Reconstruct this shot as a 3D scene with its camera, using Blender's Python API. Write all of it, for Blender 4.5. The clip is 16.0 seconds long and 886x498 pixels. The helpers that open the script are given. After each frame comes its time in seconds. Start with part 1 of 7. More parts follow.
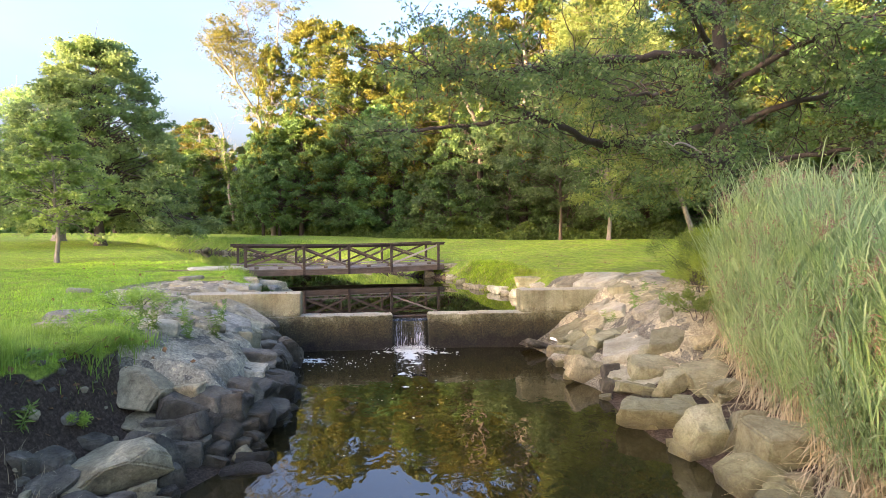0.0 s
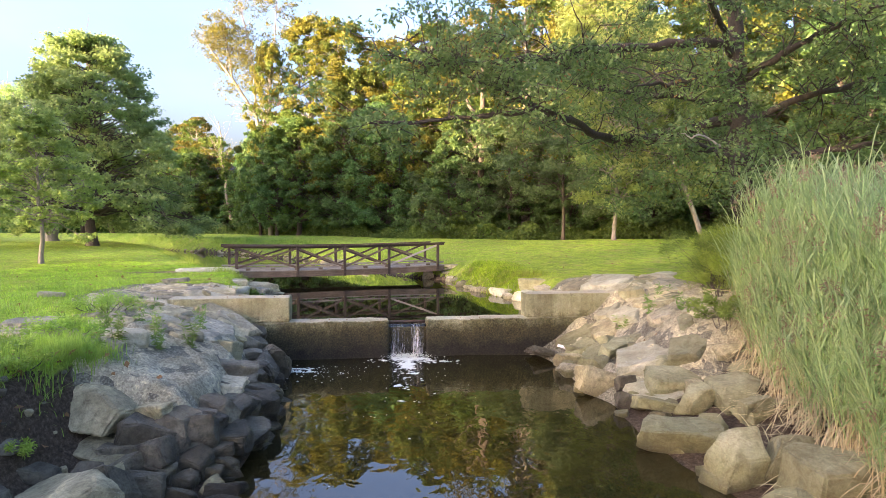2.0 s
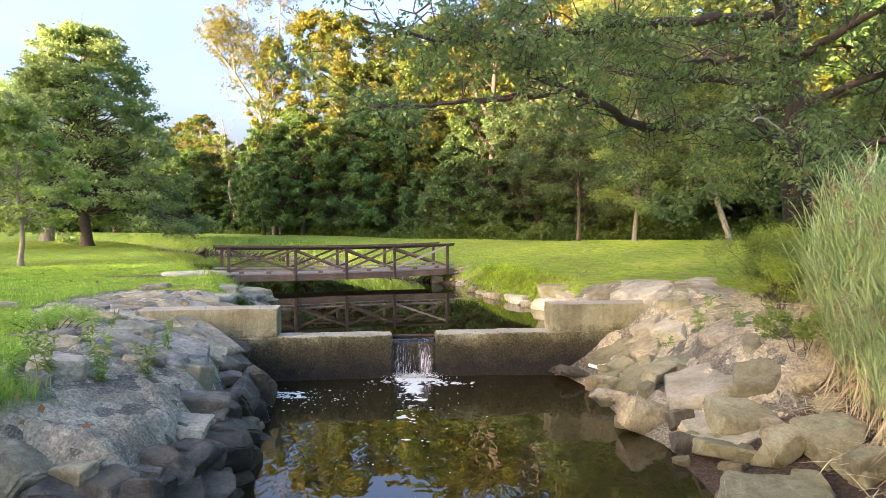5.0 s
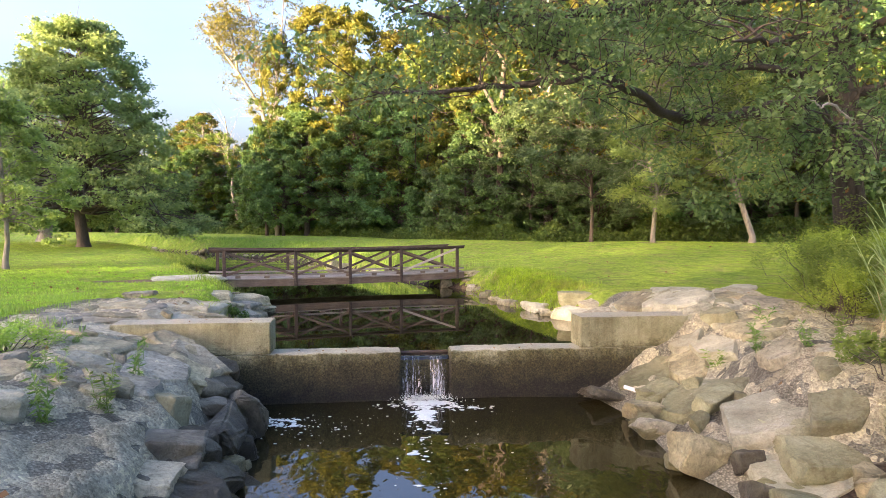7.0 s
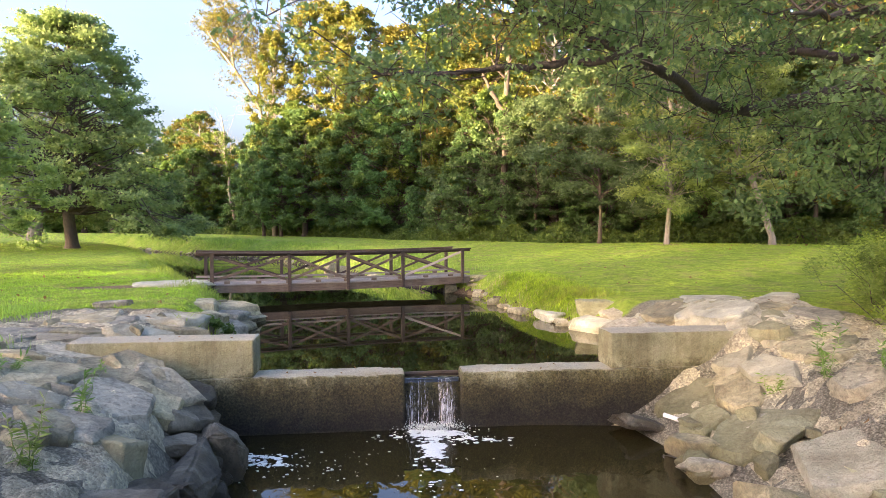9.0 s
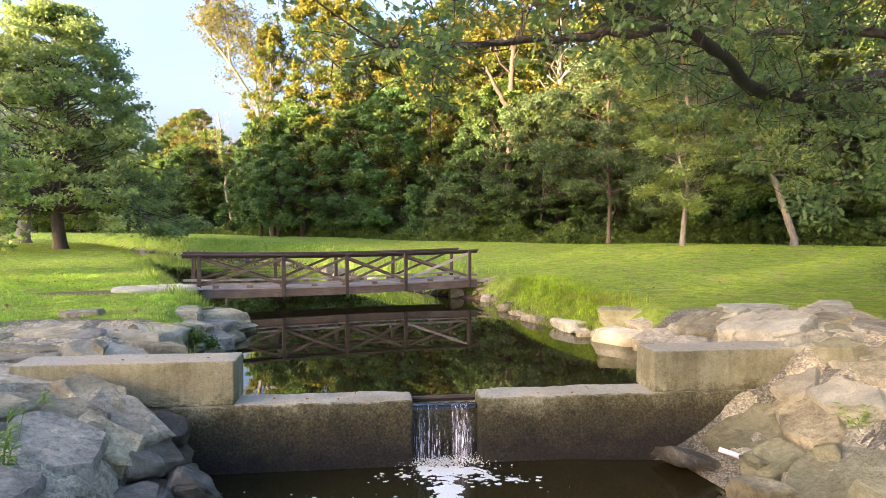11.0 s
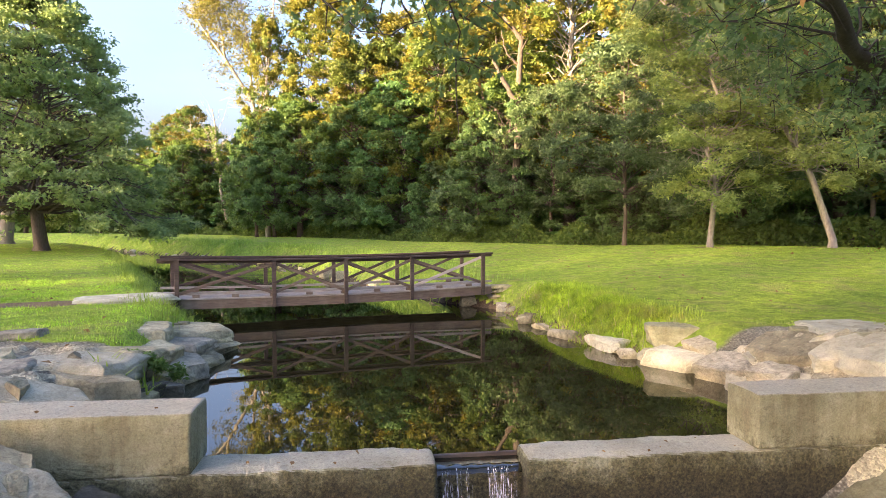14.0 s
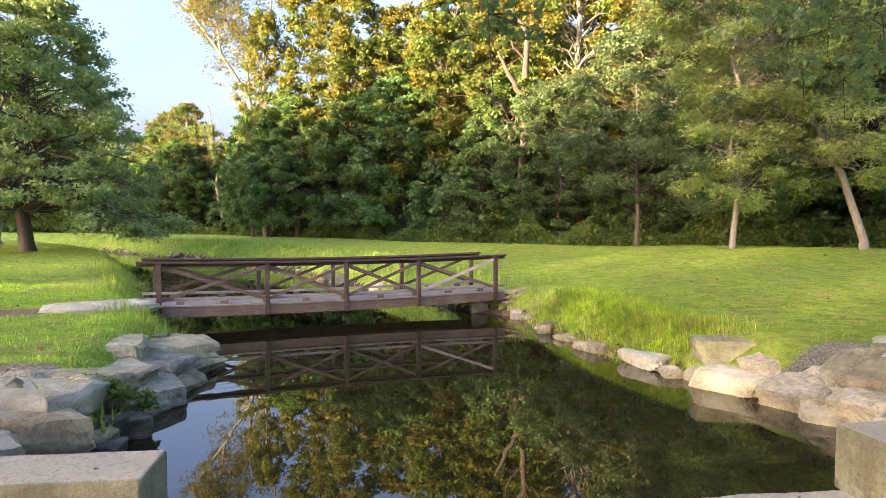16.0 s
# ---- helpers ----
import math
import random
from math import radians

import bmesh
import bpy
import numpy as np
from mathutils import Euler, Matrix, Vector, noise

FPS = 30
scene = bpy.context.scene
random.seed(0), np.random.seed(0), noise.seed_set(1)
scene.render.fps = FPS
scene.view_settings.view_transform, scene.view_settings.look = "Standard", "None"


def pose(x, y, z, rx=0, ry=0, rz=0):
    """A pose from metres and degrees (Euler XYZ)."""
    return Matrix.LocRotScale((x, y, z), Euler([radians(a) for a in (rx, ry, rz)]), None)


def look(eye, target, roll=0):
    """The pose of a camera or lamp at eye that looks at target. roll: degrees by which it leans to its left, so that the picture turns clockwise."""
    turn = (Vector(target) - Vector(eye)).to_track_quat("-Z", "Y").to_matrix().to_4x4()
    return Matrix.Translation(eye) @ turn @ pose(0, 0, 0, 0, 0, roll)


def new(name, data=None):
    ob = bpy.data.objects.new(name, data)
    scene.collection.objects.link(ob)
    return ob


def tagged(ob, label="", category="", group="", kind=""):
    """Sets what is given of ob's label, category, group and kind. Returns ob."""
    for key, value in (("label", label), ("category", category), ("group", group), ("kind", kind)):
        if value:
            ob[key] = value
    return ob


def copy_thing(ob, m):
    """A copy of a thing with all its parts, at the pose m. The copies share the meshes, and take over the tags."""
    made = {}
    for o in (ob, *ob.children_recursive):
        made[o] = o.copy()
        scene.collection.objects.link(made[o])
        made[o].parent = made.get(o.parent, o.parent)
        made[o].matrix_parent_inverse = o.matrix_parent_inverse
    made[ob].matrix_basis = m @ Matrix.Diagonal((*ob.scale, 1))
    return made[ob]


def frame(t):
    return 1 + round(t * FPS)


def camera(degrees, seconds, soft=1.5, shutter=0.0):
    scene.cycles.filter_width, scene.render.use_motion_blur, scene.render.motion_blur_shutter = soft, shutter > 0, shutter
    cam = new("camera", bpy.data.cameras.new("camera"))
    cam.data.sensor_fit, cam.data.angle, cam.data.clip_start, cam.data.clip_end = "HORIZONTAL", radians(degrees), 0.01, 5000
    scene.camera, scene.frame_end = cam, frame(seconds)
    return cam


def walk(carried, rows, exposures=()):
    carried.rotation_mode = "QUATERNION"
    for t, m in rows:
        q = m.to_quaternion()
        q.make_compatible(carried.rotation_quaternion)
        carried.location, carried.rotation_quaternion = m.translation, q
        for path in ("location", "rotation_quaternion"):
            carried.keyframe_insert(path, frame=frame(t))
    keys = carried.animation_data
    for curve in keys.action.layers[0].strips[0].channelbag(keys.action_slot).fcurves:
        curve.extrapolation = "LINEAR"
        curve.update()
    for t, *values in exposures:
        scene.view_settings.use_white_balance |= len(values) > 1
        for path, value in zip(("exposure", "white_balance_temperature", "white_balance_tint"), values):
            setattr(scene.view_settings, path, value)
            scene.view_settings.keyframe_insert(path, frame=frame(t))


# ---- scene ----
cam = camera(72.1, 16.0, soft=0.7)
EXPOSURE, KELVIN, TINT = 3.62, 6250, 25.0
METRES, EYE, TILT, LEAN, TURN = 10.7, 3.0, -2.1, 0.0, 0.0
ROWS = [
    (0.0, 0.0, 0.0, 0.0, -0.0, 0.0, -0.0),
    (0.5, 0.002, 0.0202, -0.0001, -0.0, 0.0, -0.01),
    (1.0, 0.0023, 0.0425, -0.0002, -0.01, 0.0, -0.0),
    (1.5, 0.0017, 0.0671, 0.0006, -0.01, 0.01, -0.01),
    (2.0, 0.0011, 0.0931, 0.0016, 0.0, 0.0, -0.01),
    (2.5, 0.0003, 0.1201, 0.0027, 0.01, -0.01, -0.01),
    (3.0, -0.0006, 0.1483, 0.0035, 0.04, -0.01, -0.01),
    (3.5, -0.0014, 0.1774, 0.0048, 0.18, -0.03, -0.0),
    (6.0, -0.016, 0.3351, 0.0125, 1.01, -0.04, -0.11),
    (6.5, -0.0212, 0.3679, 0.0152, 1.11, -0.05, -0.11),
    (7.0, -0.0267, 0.4008, 0.0182, 1.13, -0.06, -0.13),
    (7.5, -0.0316, 0.4337, 0.021, 1.14, -0.06, -0.12),
    (8.0, -0.0362, 0.4667, 0.0236, 1.14, -0.05, -0.13),
    (8.5, -0.0399, 0.4998, 0.0253, 1.13, -0.04, -0.13),
    (9.0, -0.0442, 0.5332, 0.0262, 1.11, -0.04, -0.13),
    (11.5, -0.0712, 0.6936, 0.0324, 1.02, -0.05, -0.17),
    (12.0, -0.0765, 0.7251, 0.0342, 1.0, -0.04, -0.17),
    (12.5, -0.0816, 0.757, 0.0355, 0.98, -0.04, -0.17),
    (13.0, -0.0879, 0.7892, 0.0369, 0.96, -0.04, -0.17),
    (13.5, -0.0946, 0.8224, 0.0385, 0.94, -0.04, -0.17),
    (14.0, -0.1009, 0.8557, 0.0388, 0.91, -0.04, -0.16),
    (14.5, -0.1078, 0.8894, 0.0392, 0.87, -0.03, -0.16),
    (15.0, -0.1141, 0.9227, 0.04, 0.85, -0.03, -0.17),
    (15.5, -0.1215, 0.956, 0.0409, 0.82, -0.03, -0.18),
    (16.0, -0.1284, 0.9882, 0.0425, 0.79, -0.04, -0.19),
]
walk(cam, [(t, pose(0, 0, EYE, TILT, LEAN, TURN) @ pose(METRES * x, METRES * y, METRES * z, 90 + pitch, roll, yaw)) for t, x, y, z, yaw, pitch, roll in ROWS],
     exposures=[(0.0, EXPOSURE, KELVIN, TINT), (16.0, EXPOSURE, KELVIN, TINT)])

# ---- world, sun ----
SUN_TO = Vector((-0.80, -0.60, 0.0)).normalized()      # compass direction towards the sun
SUN_UP = radians(6.5)
world = bpy.data.worlds.new("world")
scene.world = world
world.use_nodes = True
wn = world.node_tree.nodes
wl = world.node_tree.links
sky = wn.new("ShaderNodeTexSky")
sky.sky_type = 'NISHITA'
sky.sun_disc = False
sky.sun_elevation = SUN_UP
sky.sun_rotation = math.atan2(SUN_TO.x, SUN_TO.y)
sky.altitude = 20
sky.air_density = 1.0
sky.dust_density = 9.0
sky.ozone_density = 2.0
# thin lilac veil of high cloud, uneven over the whole sky
veil_at = wn.new("ShaderNodeTexCoord")
veil_map = wn.new("ShaderNodeMapping")
veil_map.inputs["Scale"].default_value = (1.0, 1.0, 2.6)
wl.new(veil_at.outputs["Generated"], veil_map.inputs[0])
veil = wn.new("ShaderNodeTexNoise")
veil.inputs["Scale"].default_value = 2.4
veil.inputs["Detail"].default_value = 6.0
veil.inputs["Roughness"].default_value = 0.55
wl.new(veil_map.outputs[0], veil.inputs["Vector"])
veil_tint = wn.new("ShaderNodeValToRGB")
veil_tint.color_ramp.elements[0].position = 0.38
veil_tint.color_ramp.elements[0].color = (0.88, 0.85, 0.92, 1)
veil_tint.color_ramp.elements[1].position = 0.72
veil_tint.color_ramp.elements[1].color = (1.02, 0.92, 0.94, 1)
wl.new(veil.outputs["Fac"], veil_tint.inputs[0])
veiled = wn.new("ShaderNodeMix")
veiled.data_type = 'RGBA'
veiled.blend_type = 'MULTIPLY'
veiled.inputs[0].default_value = 1.0
wl.new(sky.outputs[0], veiled.inputs[6])
wl.new(veil_tint.outputs[0], veiled.inputs[7])
wl.new(veiled.outputs[2], wn["Background"].inputs[0])
wn["Background"].inputs[1].default_value = 0.15

sun_dir = (SUN_TO * math.cos(SUN_UP) + Vector((0, 0, math.sin(SUN_UP)))).normalized()
sun = new("sun", bpy.data.lights.new("sun", 'SUN'))
sun.data.energy = 3.2
sun.data.angle = radians(0.6)
sun.data.color = (1.0, 0.75, 0.39)
sun.matrix_world = look(sun_dir * 200, (0, 0, 0))

# ---- materials ----
def material(name):
    m = bpy.data.materials.new(name)
    m.use_nodes = True
    nt = m.node_tree
    return m, nt, nt.nodes["Principled BSDF"], nt.nodes["Material Output"]


def node(nt, kind, **values):
    n = nt.nodes.new(kind)
    for key, value in values.items():
        n.inputs[key.replace("_", " ")].default_value = value
    return n


def noise_tex(nt, scale, detail=5.0, rough=0.6, vec=None, distort=0.0):
    n = node(nt, "ShaderNodeTexNoise", Scale=scale, Detail=detail, Roughness=rough, Distortion=distort)
    if vec:
        nt.links.new(vec, n.inputs["Vector"])
    return n.outputs["Fac"]


def ramp(nt, fac, *stops):
    r = nt.nodes.new("ShaderNodeValToRGB")
    el = r.color_ramp.elements
    while len(el) < len(stops):
        el.new(0.5)
    for e, (p, c) in zip(el, stops):
        e.position = p
        e.color = (*c, 1) if len(c) == 3 else c
    nt.links.new(fac, r.inputs[0])
    return r.outputs[0]


def mixed(nt, fac, a, b, mode='MIX'):
    n = nt.nodes.new("ShaderNodeMix")
    n.data_type = 'RGBA'
    n.blend_type = mode
    for sock, v in ((n.inputs[0], fac), (n.inputs[6], a), (n.inputs[7], b)):
        if isinstance(v, bpy.types.NodeSocket):
            nt.links.new(v, sock)
        else:
            sock.default_value = v if isinstance(v, float) else (*v, 1)
    return n.outputs[2]


def bump(nt, bsdf, height, strength, distance):
    b = node(nt, "ShaderNodeBump", Strength=strength, Distance=distance)
    nt.links.new(height, b.inputs["Height"])
    nt.links.new(b.outputs[0], bsdf.inputs["Normal"])


def coords(nt, which="Object"):
    return nt.nodes.new("ShaderNodeTexCoord").outputs[which]


def world_pos(nt):
    return nt.nodes.new("ShaderNodeNewGeometry").outputs["Position"]


def math_node(nt, op, a, b=None):
    n = nt.nodes.new("ShaderNodeMath")
    n.operation = op
    for s, v in zip(n.inputs, (a, b)):
        if v is None:
            continue
        if isinstance(v, bpy.types.NodeSocket):
            nt.links.new(v, s)
        else:
            s.default_value = v
    return n.outputs[0]


def leaf_material(name, dark, mid, light, glow=0.48, rough=0.5, tuft=0.0):
    """Foliage: each leaf its own shade between three greens, with light passing through it."""
    m, nt, p, out = material(name)
    geo = nt.nodes.new("ShaderNodeNewGeometry")
    lo = tuple(0.55 * a_ + 0.45 * b_ for a_, b_ in zip(dark, mid))
    hi = tuple(0.60 * a_ + 0.40 * b_ for a_, b_ in zip(light, mid))
    col = ramp(nt, geo.outputs["Random Per Island"], (0.0, lo), (0.55, mid), (1.0, hi))
    spray = noise_tex(nt, 1.1, 3.0, 0.6, geo.outputs["Position"])
    col = mixed(nt, 1.0, col, ramp(nt, spray, (0.34, (0.66, 0.70, 0.74)), (0.5, (1, 1, 1)), (0.68, (1.28, 1.22, 1.08))), 'MULTIPLY')
    big = noise_tex(nt, 0.35, 2.0, 0.5, geo.outputs["Position"])
    col = mixed(nt, ramp(nt, big, (0.40, (0, 0, 0)), (0.7, (0.6, 0.6, 0.6))), col, mixed(nt, 0.5, col, light))
    if tuft:
        mot = noise_tex(nt, 5.0, 5, 0.7, geo.outputs["Position"], 0.5)
        col = mixed(nt, tuft, col, mixed(nt, 1.0, col, ramp(nt, mot, (0.30, (0.35, 0.42, 0.35)), (0.5, (1, 1, 1)), (0.68, (1.5, 1.4, 1.2))), 'MULTIPLY'))
        dry = ramp(nt, noise_tex(nt, 0.9, 5, 0.7, geo.outputs["Position"], 0.8), (0.50, (0, 0, 0)), (0.66, (0.62, 0.62, 0.62)))
        col = mixed(nt, dry, col, (0.37, 0.32, 0.12))
    info = nt.nodes.new("ShaderNodeObjectInfo")
    hue = node(nt, "ShaderNodeHueSaturation", Hue=0.5, Saturation=1.0, Value=1.0)
    nt.links.new(math_node(nt, 'ADD', 0.485, math_node(nt, 'MULTIPLY', info.outputs["Random"], 0.03)), hue.inputs["Hue"])
    nt.links.new(math_node(nt, 'ADD', 0.85, math_node(nt, 'MULTIPLY', info.outputs["Random"], 0.3)), hue.inputs["Value"])
    nt.links.new(col, hue.inputs["Color"])
    nt.links.new(hue.outputs[0], p.inputs["Base Color"])
    p.inputs["Roughness"].default_value = rough
    p.inputs["Specular IOR Level"].default_value = 0.3
    tr = nt.nodes.new("ShaderNodeBsdfTranslucent")
    nt.links.new(hue.outputs[0], tr.inputs[0])
    mx = nt.nodes.new("ShaderNodeMixShader")
    mx.inputs[0].default_value = glow
    nt.links.new(p.outputs[0], mx.inputs[1])
    nt.links.new(tr.outputs[0], mx.inputs[2])
    nt.links.new(mx.outputs[0], out.inputs[0])
    return m


def bark_material(name, dark, light, scale=6.0):
    m, nt, p, out = material(name)
    mp = nt.nodes.new("ShaderNodeMapping")
    mp.inputs["Scale"].default_value = (1, 1, 0.22)
    nt.links.new(coords(nt), mp.inputs[0])
    f = noise_tex(nt, scale * 3, 6, 0.65, mp.outputs[0])
    g = noise_tex(nt, scale * 0.3, 3, 0.5, mp.outputs[0])
    c = ramp(nt, f, (0.3, dark), (0.7, light))
    c = mixed(nt, ramp(nt, g, (0.4, (0, 0, 0)), (0.7, (0.6, 0.6, 0.6))), c, tuple(v * 0.6 for v in light))
    nt.links.new(c, p.inputs["Base Color"])
    p.inputs["Roughness"].default_value = 0.9
    bump(nt, p, f, 0.8, 0.03)
    return m


def rock_material(name, dark, mid, light, moss=0.25, wet=0.0, mottle=1.0):
    """Weathered stone: broad tone patches, grain, seams, lichen and algae stains, dark and damp near the waterline."""
    m, nt, p, out = material(name)
    pos = world_pos(nt)
    info = nt.nodes.new("ShaderNodeObjectInfo")
    off = nt.nodes.new("ShaderNodeVectorMath")
    off.operation = 'ADD'
    nt.links.new(pos, off.inputs[0])
    comb = nt.nodes.new("ShaderNodeCombineXYZ")
    nt.links.new(math_node(nt, 'MULTIPLY', info.outputs["Random"], 30.0), comb.inputs[0])
    nt.links.new(comb.outputs[0], off.inputs[1])
    vec = off.outputs[0]
    broad = noise_tex(nt, 2.0, 7, 0.62, vec, 0.5)
    grain = noise_tex(nt, 46.0, 7, 0.8, vec)
    mid_n = noise_tex(nt, 13.0, 7, 0.7, vec, 0.5)
    col = ramp(nt, broad, (0.30, dark), (0.50, mid), (0.70, light))
    col = mixed(nt, mottle, col, ramp(nt, mid_n, (0.30, (0.48, 0.47, 0.45)), (0.48, (1.0, 1.0, 1.0)), (0.72, (1.4, 1.38, 1.33))), 'MULTIPLY')
    col = mixed(nt, 1.0, col, ramp(nt, grain, (0.30, (0.76, 0.76, 0.75)), (0.70, (1.20, 1.20, 1.18))), 'MULTIPLY')
    seam = nt.nodes.new("ShaderNodeTexVoronoi")
    seam.feature = 'DISTANCE_TO_EDGE'
    seam.inputs["Scale"].default_value = 2.6
    warp = node(nt, "ShaderNodeTexNoise", Scale=4.0, Detail=4.0)
    nt.links.new(vec, warp.inputs["Vector"])
    nt.links.new(mixed(nt, 0.25, vec, warp.outputs["Color"], 'ADD'), seam.inputs["Vector"])
    crack = ramp(nt, seam.outputs["Distance"], (0.0, (1, 1, 1)), (0.022, (0, 0, 0)))
    col = mixed(nt, math_node(nt, 'MULTIPLY', crack, 0.22), col, mixed(nt, 1.0, col, (0.3, 0.28, 0.25), 'MULTIPLY'))
    stain = ramp(nt, noise_tex(nt, 4.2, 6, 0.7, vec, 1.0), (0.47, (0, 0, 0)), (0.60, (moss, moss, moss)))
    col = mixed(nt, stain, col, (0.13, 0.11, 0.035))
    lichen = ramp(nt, noise_tex(nt, 9.0, 6, 0.75, vec, 0.4), (0.62, (0, 0, 0)), (0.70, (0.35, 0.35, 0.35)))
    col = mixed(nt, lichen, col, tuple(min(0.75, v * 1.35) for v in light))
    tone = node(nt, "ShaderNodeHueSaturation")
    nt.links.new(col, tone.inputs["Color"])
    nt.links.new(math_node(nt, 'ADD', 0.7, math_node(nt, 'MULTIPLY', info.outputs["Random"], 0.5)), tone.inputs["Value"])
    col = tone.outputs[0]
    # damp band left by the water's lapping
    sep = nt.nodes.new("ShaderNodeSeparateXYZ")
    nt.links.new(pos, sep.inputs[0])
    lvl = math_node(nt, 'ADD', sep.outputs[2], math_node(nt, 'MULTIPLY', noise_tex(nt, 3.0, 4, 0.6, pos), 0.22))
    slime = ramp(nt, lvl, (min(0.9, 0.34 + wet), (0.9, 0.9, 0.9)), (min(0.99, 0.74 + wet), (0, 0, 0)))
    col = mixed(nt, math_node(nt, 'MULTIPLY', slime, min(1.0, moss * 1.6)), col, mixed(nt, 1.0, col, (0.52, 0.50, 0.26), 'MULTIPLY'))
    damp = ramp(nt, lvl, (0.12 + wet, (1, 1, 1)), (min(0.98, 0.34 + wet), (0, 0, 0)))
    col = mixed(nt, math_node(nt, 'MULTIPLY', damp, 0.8), col, mixed(nt, 1.0, col, (0.31, 0.28, 0.20), 'MULTIPLY'))
    nt.links.new(col, p.inputs["Base Color"])
    nt.links.new(ramp(nt, damp, (0.0, (0.85, 0.85, 0.85)), (1.0, (0.35, 0.35, 0.35))), p.inputs["Roughness"])
    h = math_node(nt, 'ADD', mid_n, math_node(nt, 'MULTIPLY', grain, 0.3))
    h = math_node(nt, 'SUBTRACT', h, math_node(nt, 'MULTIPLY', crack, 0.1))
    bump(nt, p, h, 1.0, 0.08)
    return m


def wood_material(name, dark, light, scale=1.0, wear=(0.3, 0.28, 0.25)):
    m, nt, p, out = material(name)
    mp = nt.nodes.new("ShaderNodeMapping")
    mp.inputs["Scale"].default_value = (0.5 * scale, 9 * scale, 9 * scale)
    nt.links.new(coords(nt), mp.inputs[0])
    f = noise_tex(nt, 5.0, 6, 0.65, mp.outputs[0])
    g = noise_tex(nt, 2.0, 4, 0.6, coords(nt))
    c = ramp(nt, f, (0.3, dark), (0.7, light))
    c = mixed(nt, ramp(nt, g, (0.5, (0, 0, 0)), (0.75, (0.55, 0.55, 0.55))), c, wear)
    nt.links.new(c, p.inputs["Base Color"])
    p.inputs["Roughness"].default_value = 0.8
    bump(nt, p, f, 0.4, 0.01)
    return m


def water_material(name, body, shallow, ripple, scale):
    m, nt, p, out = material(name)
    pos = world_pos(nt)
    f = noise_tex(nt, 0.5, 3, 0.5, pos)
    nt.links.new(ramp(nt, f, (0.35, body), (0.7, shallow)), p.inputs["Base Color"])
    p.inputs["Roughness"].default_value = 0.015
    p.inputs["IOR"].default_value = 1.55
    mp = nt.nodes.new("ShaderNodeMapping")
    mp.inputs["Scale"].default_value = (1.0, 0.55, 1)
    nt.links.new(pos, mp.inputs[0])
    a = noise_tex(nt, scale, 2, 0.5, mp.outputs[0], 0.4)
    b = noise_tex(nt, scale * 0.22, 2, 0.5, mp.outputs[0])
    bump(nt, p, math_node(nt, 'ADD', a, math_node(nt, 'MULTIPLY', b, 2.0)), ripple, 0.02)
    return m


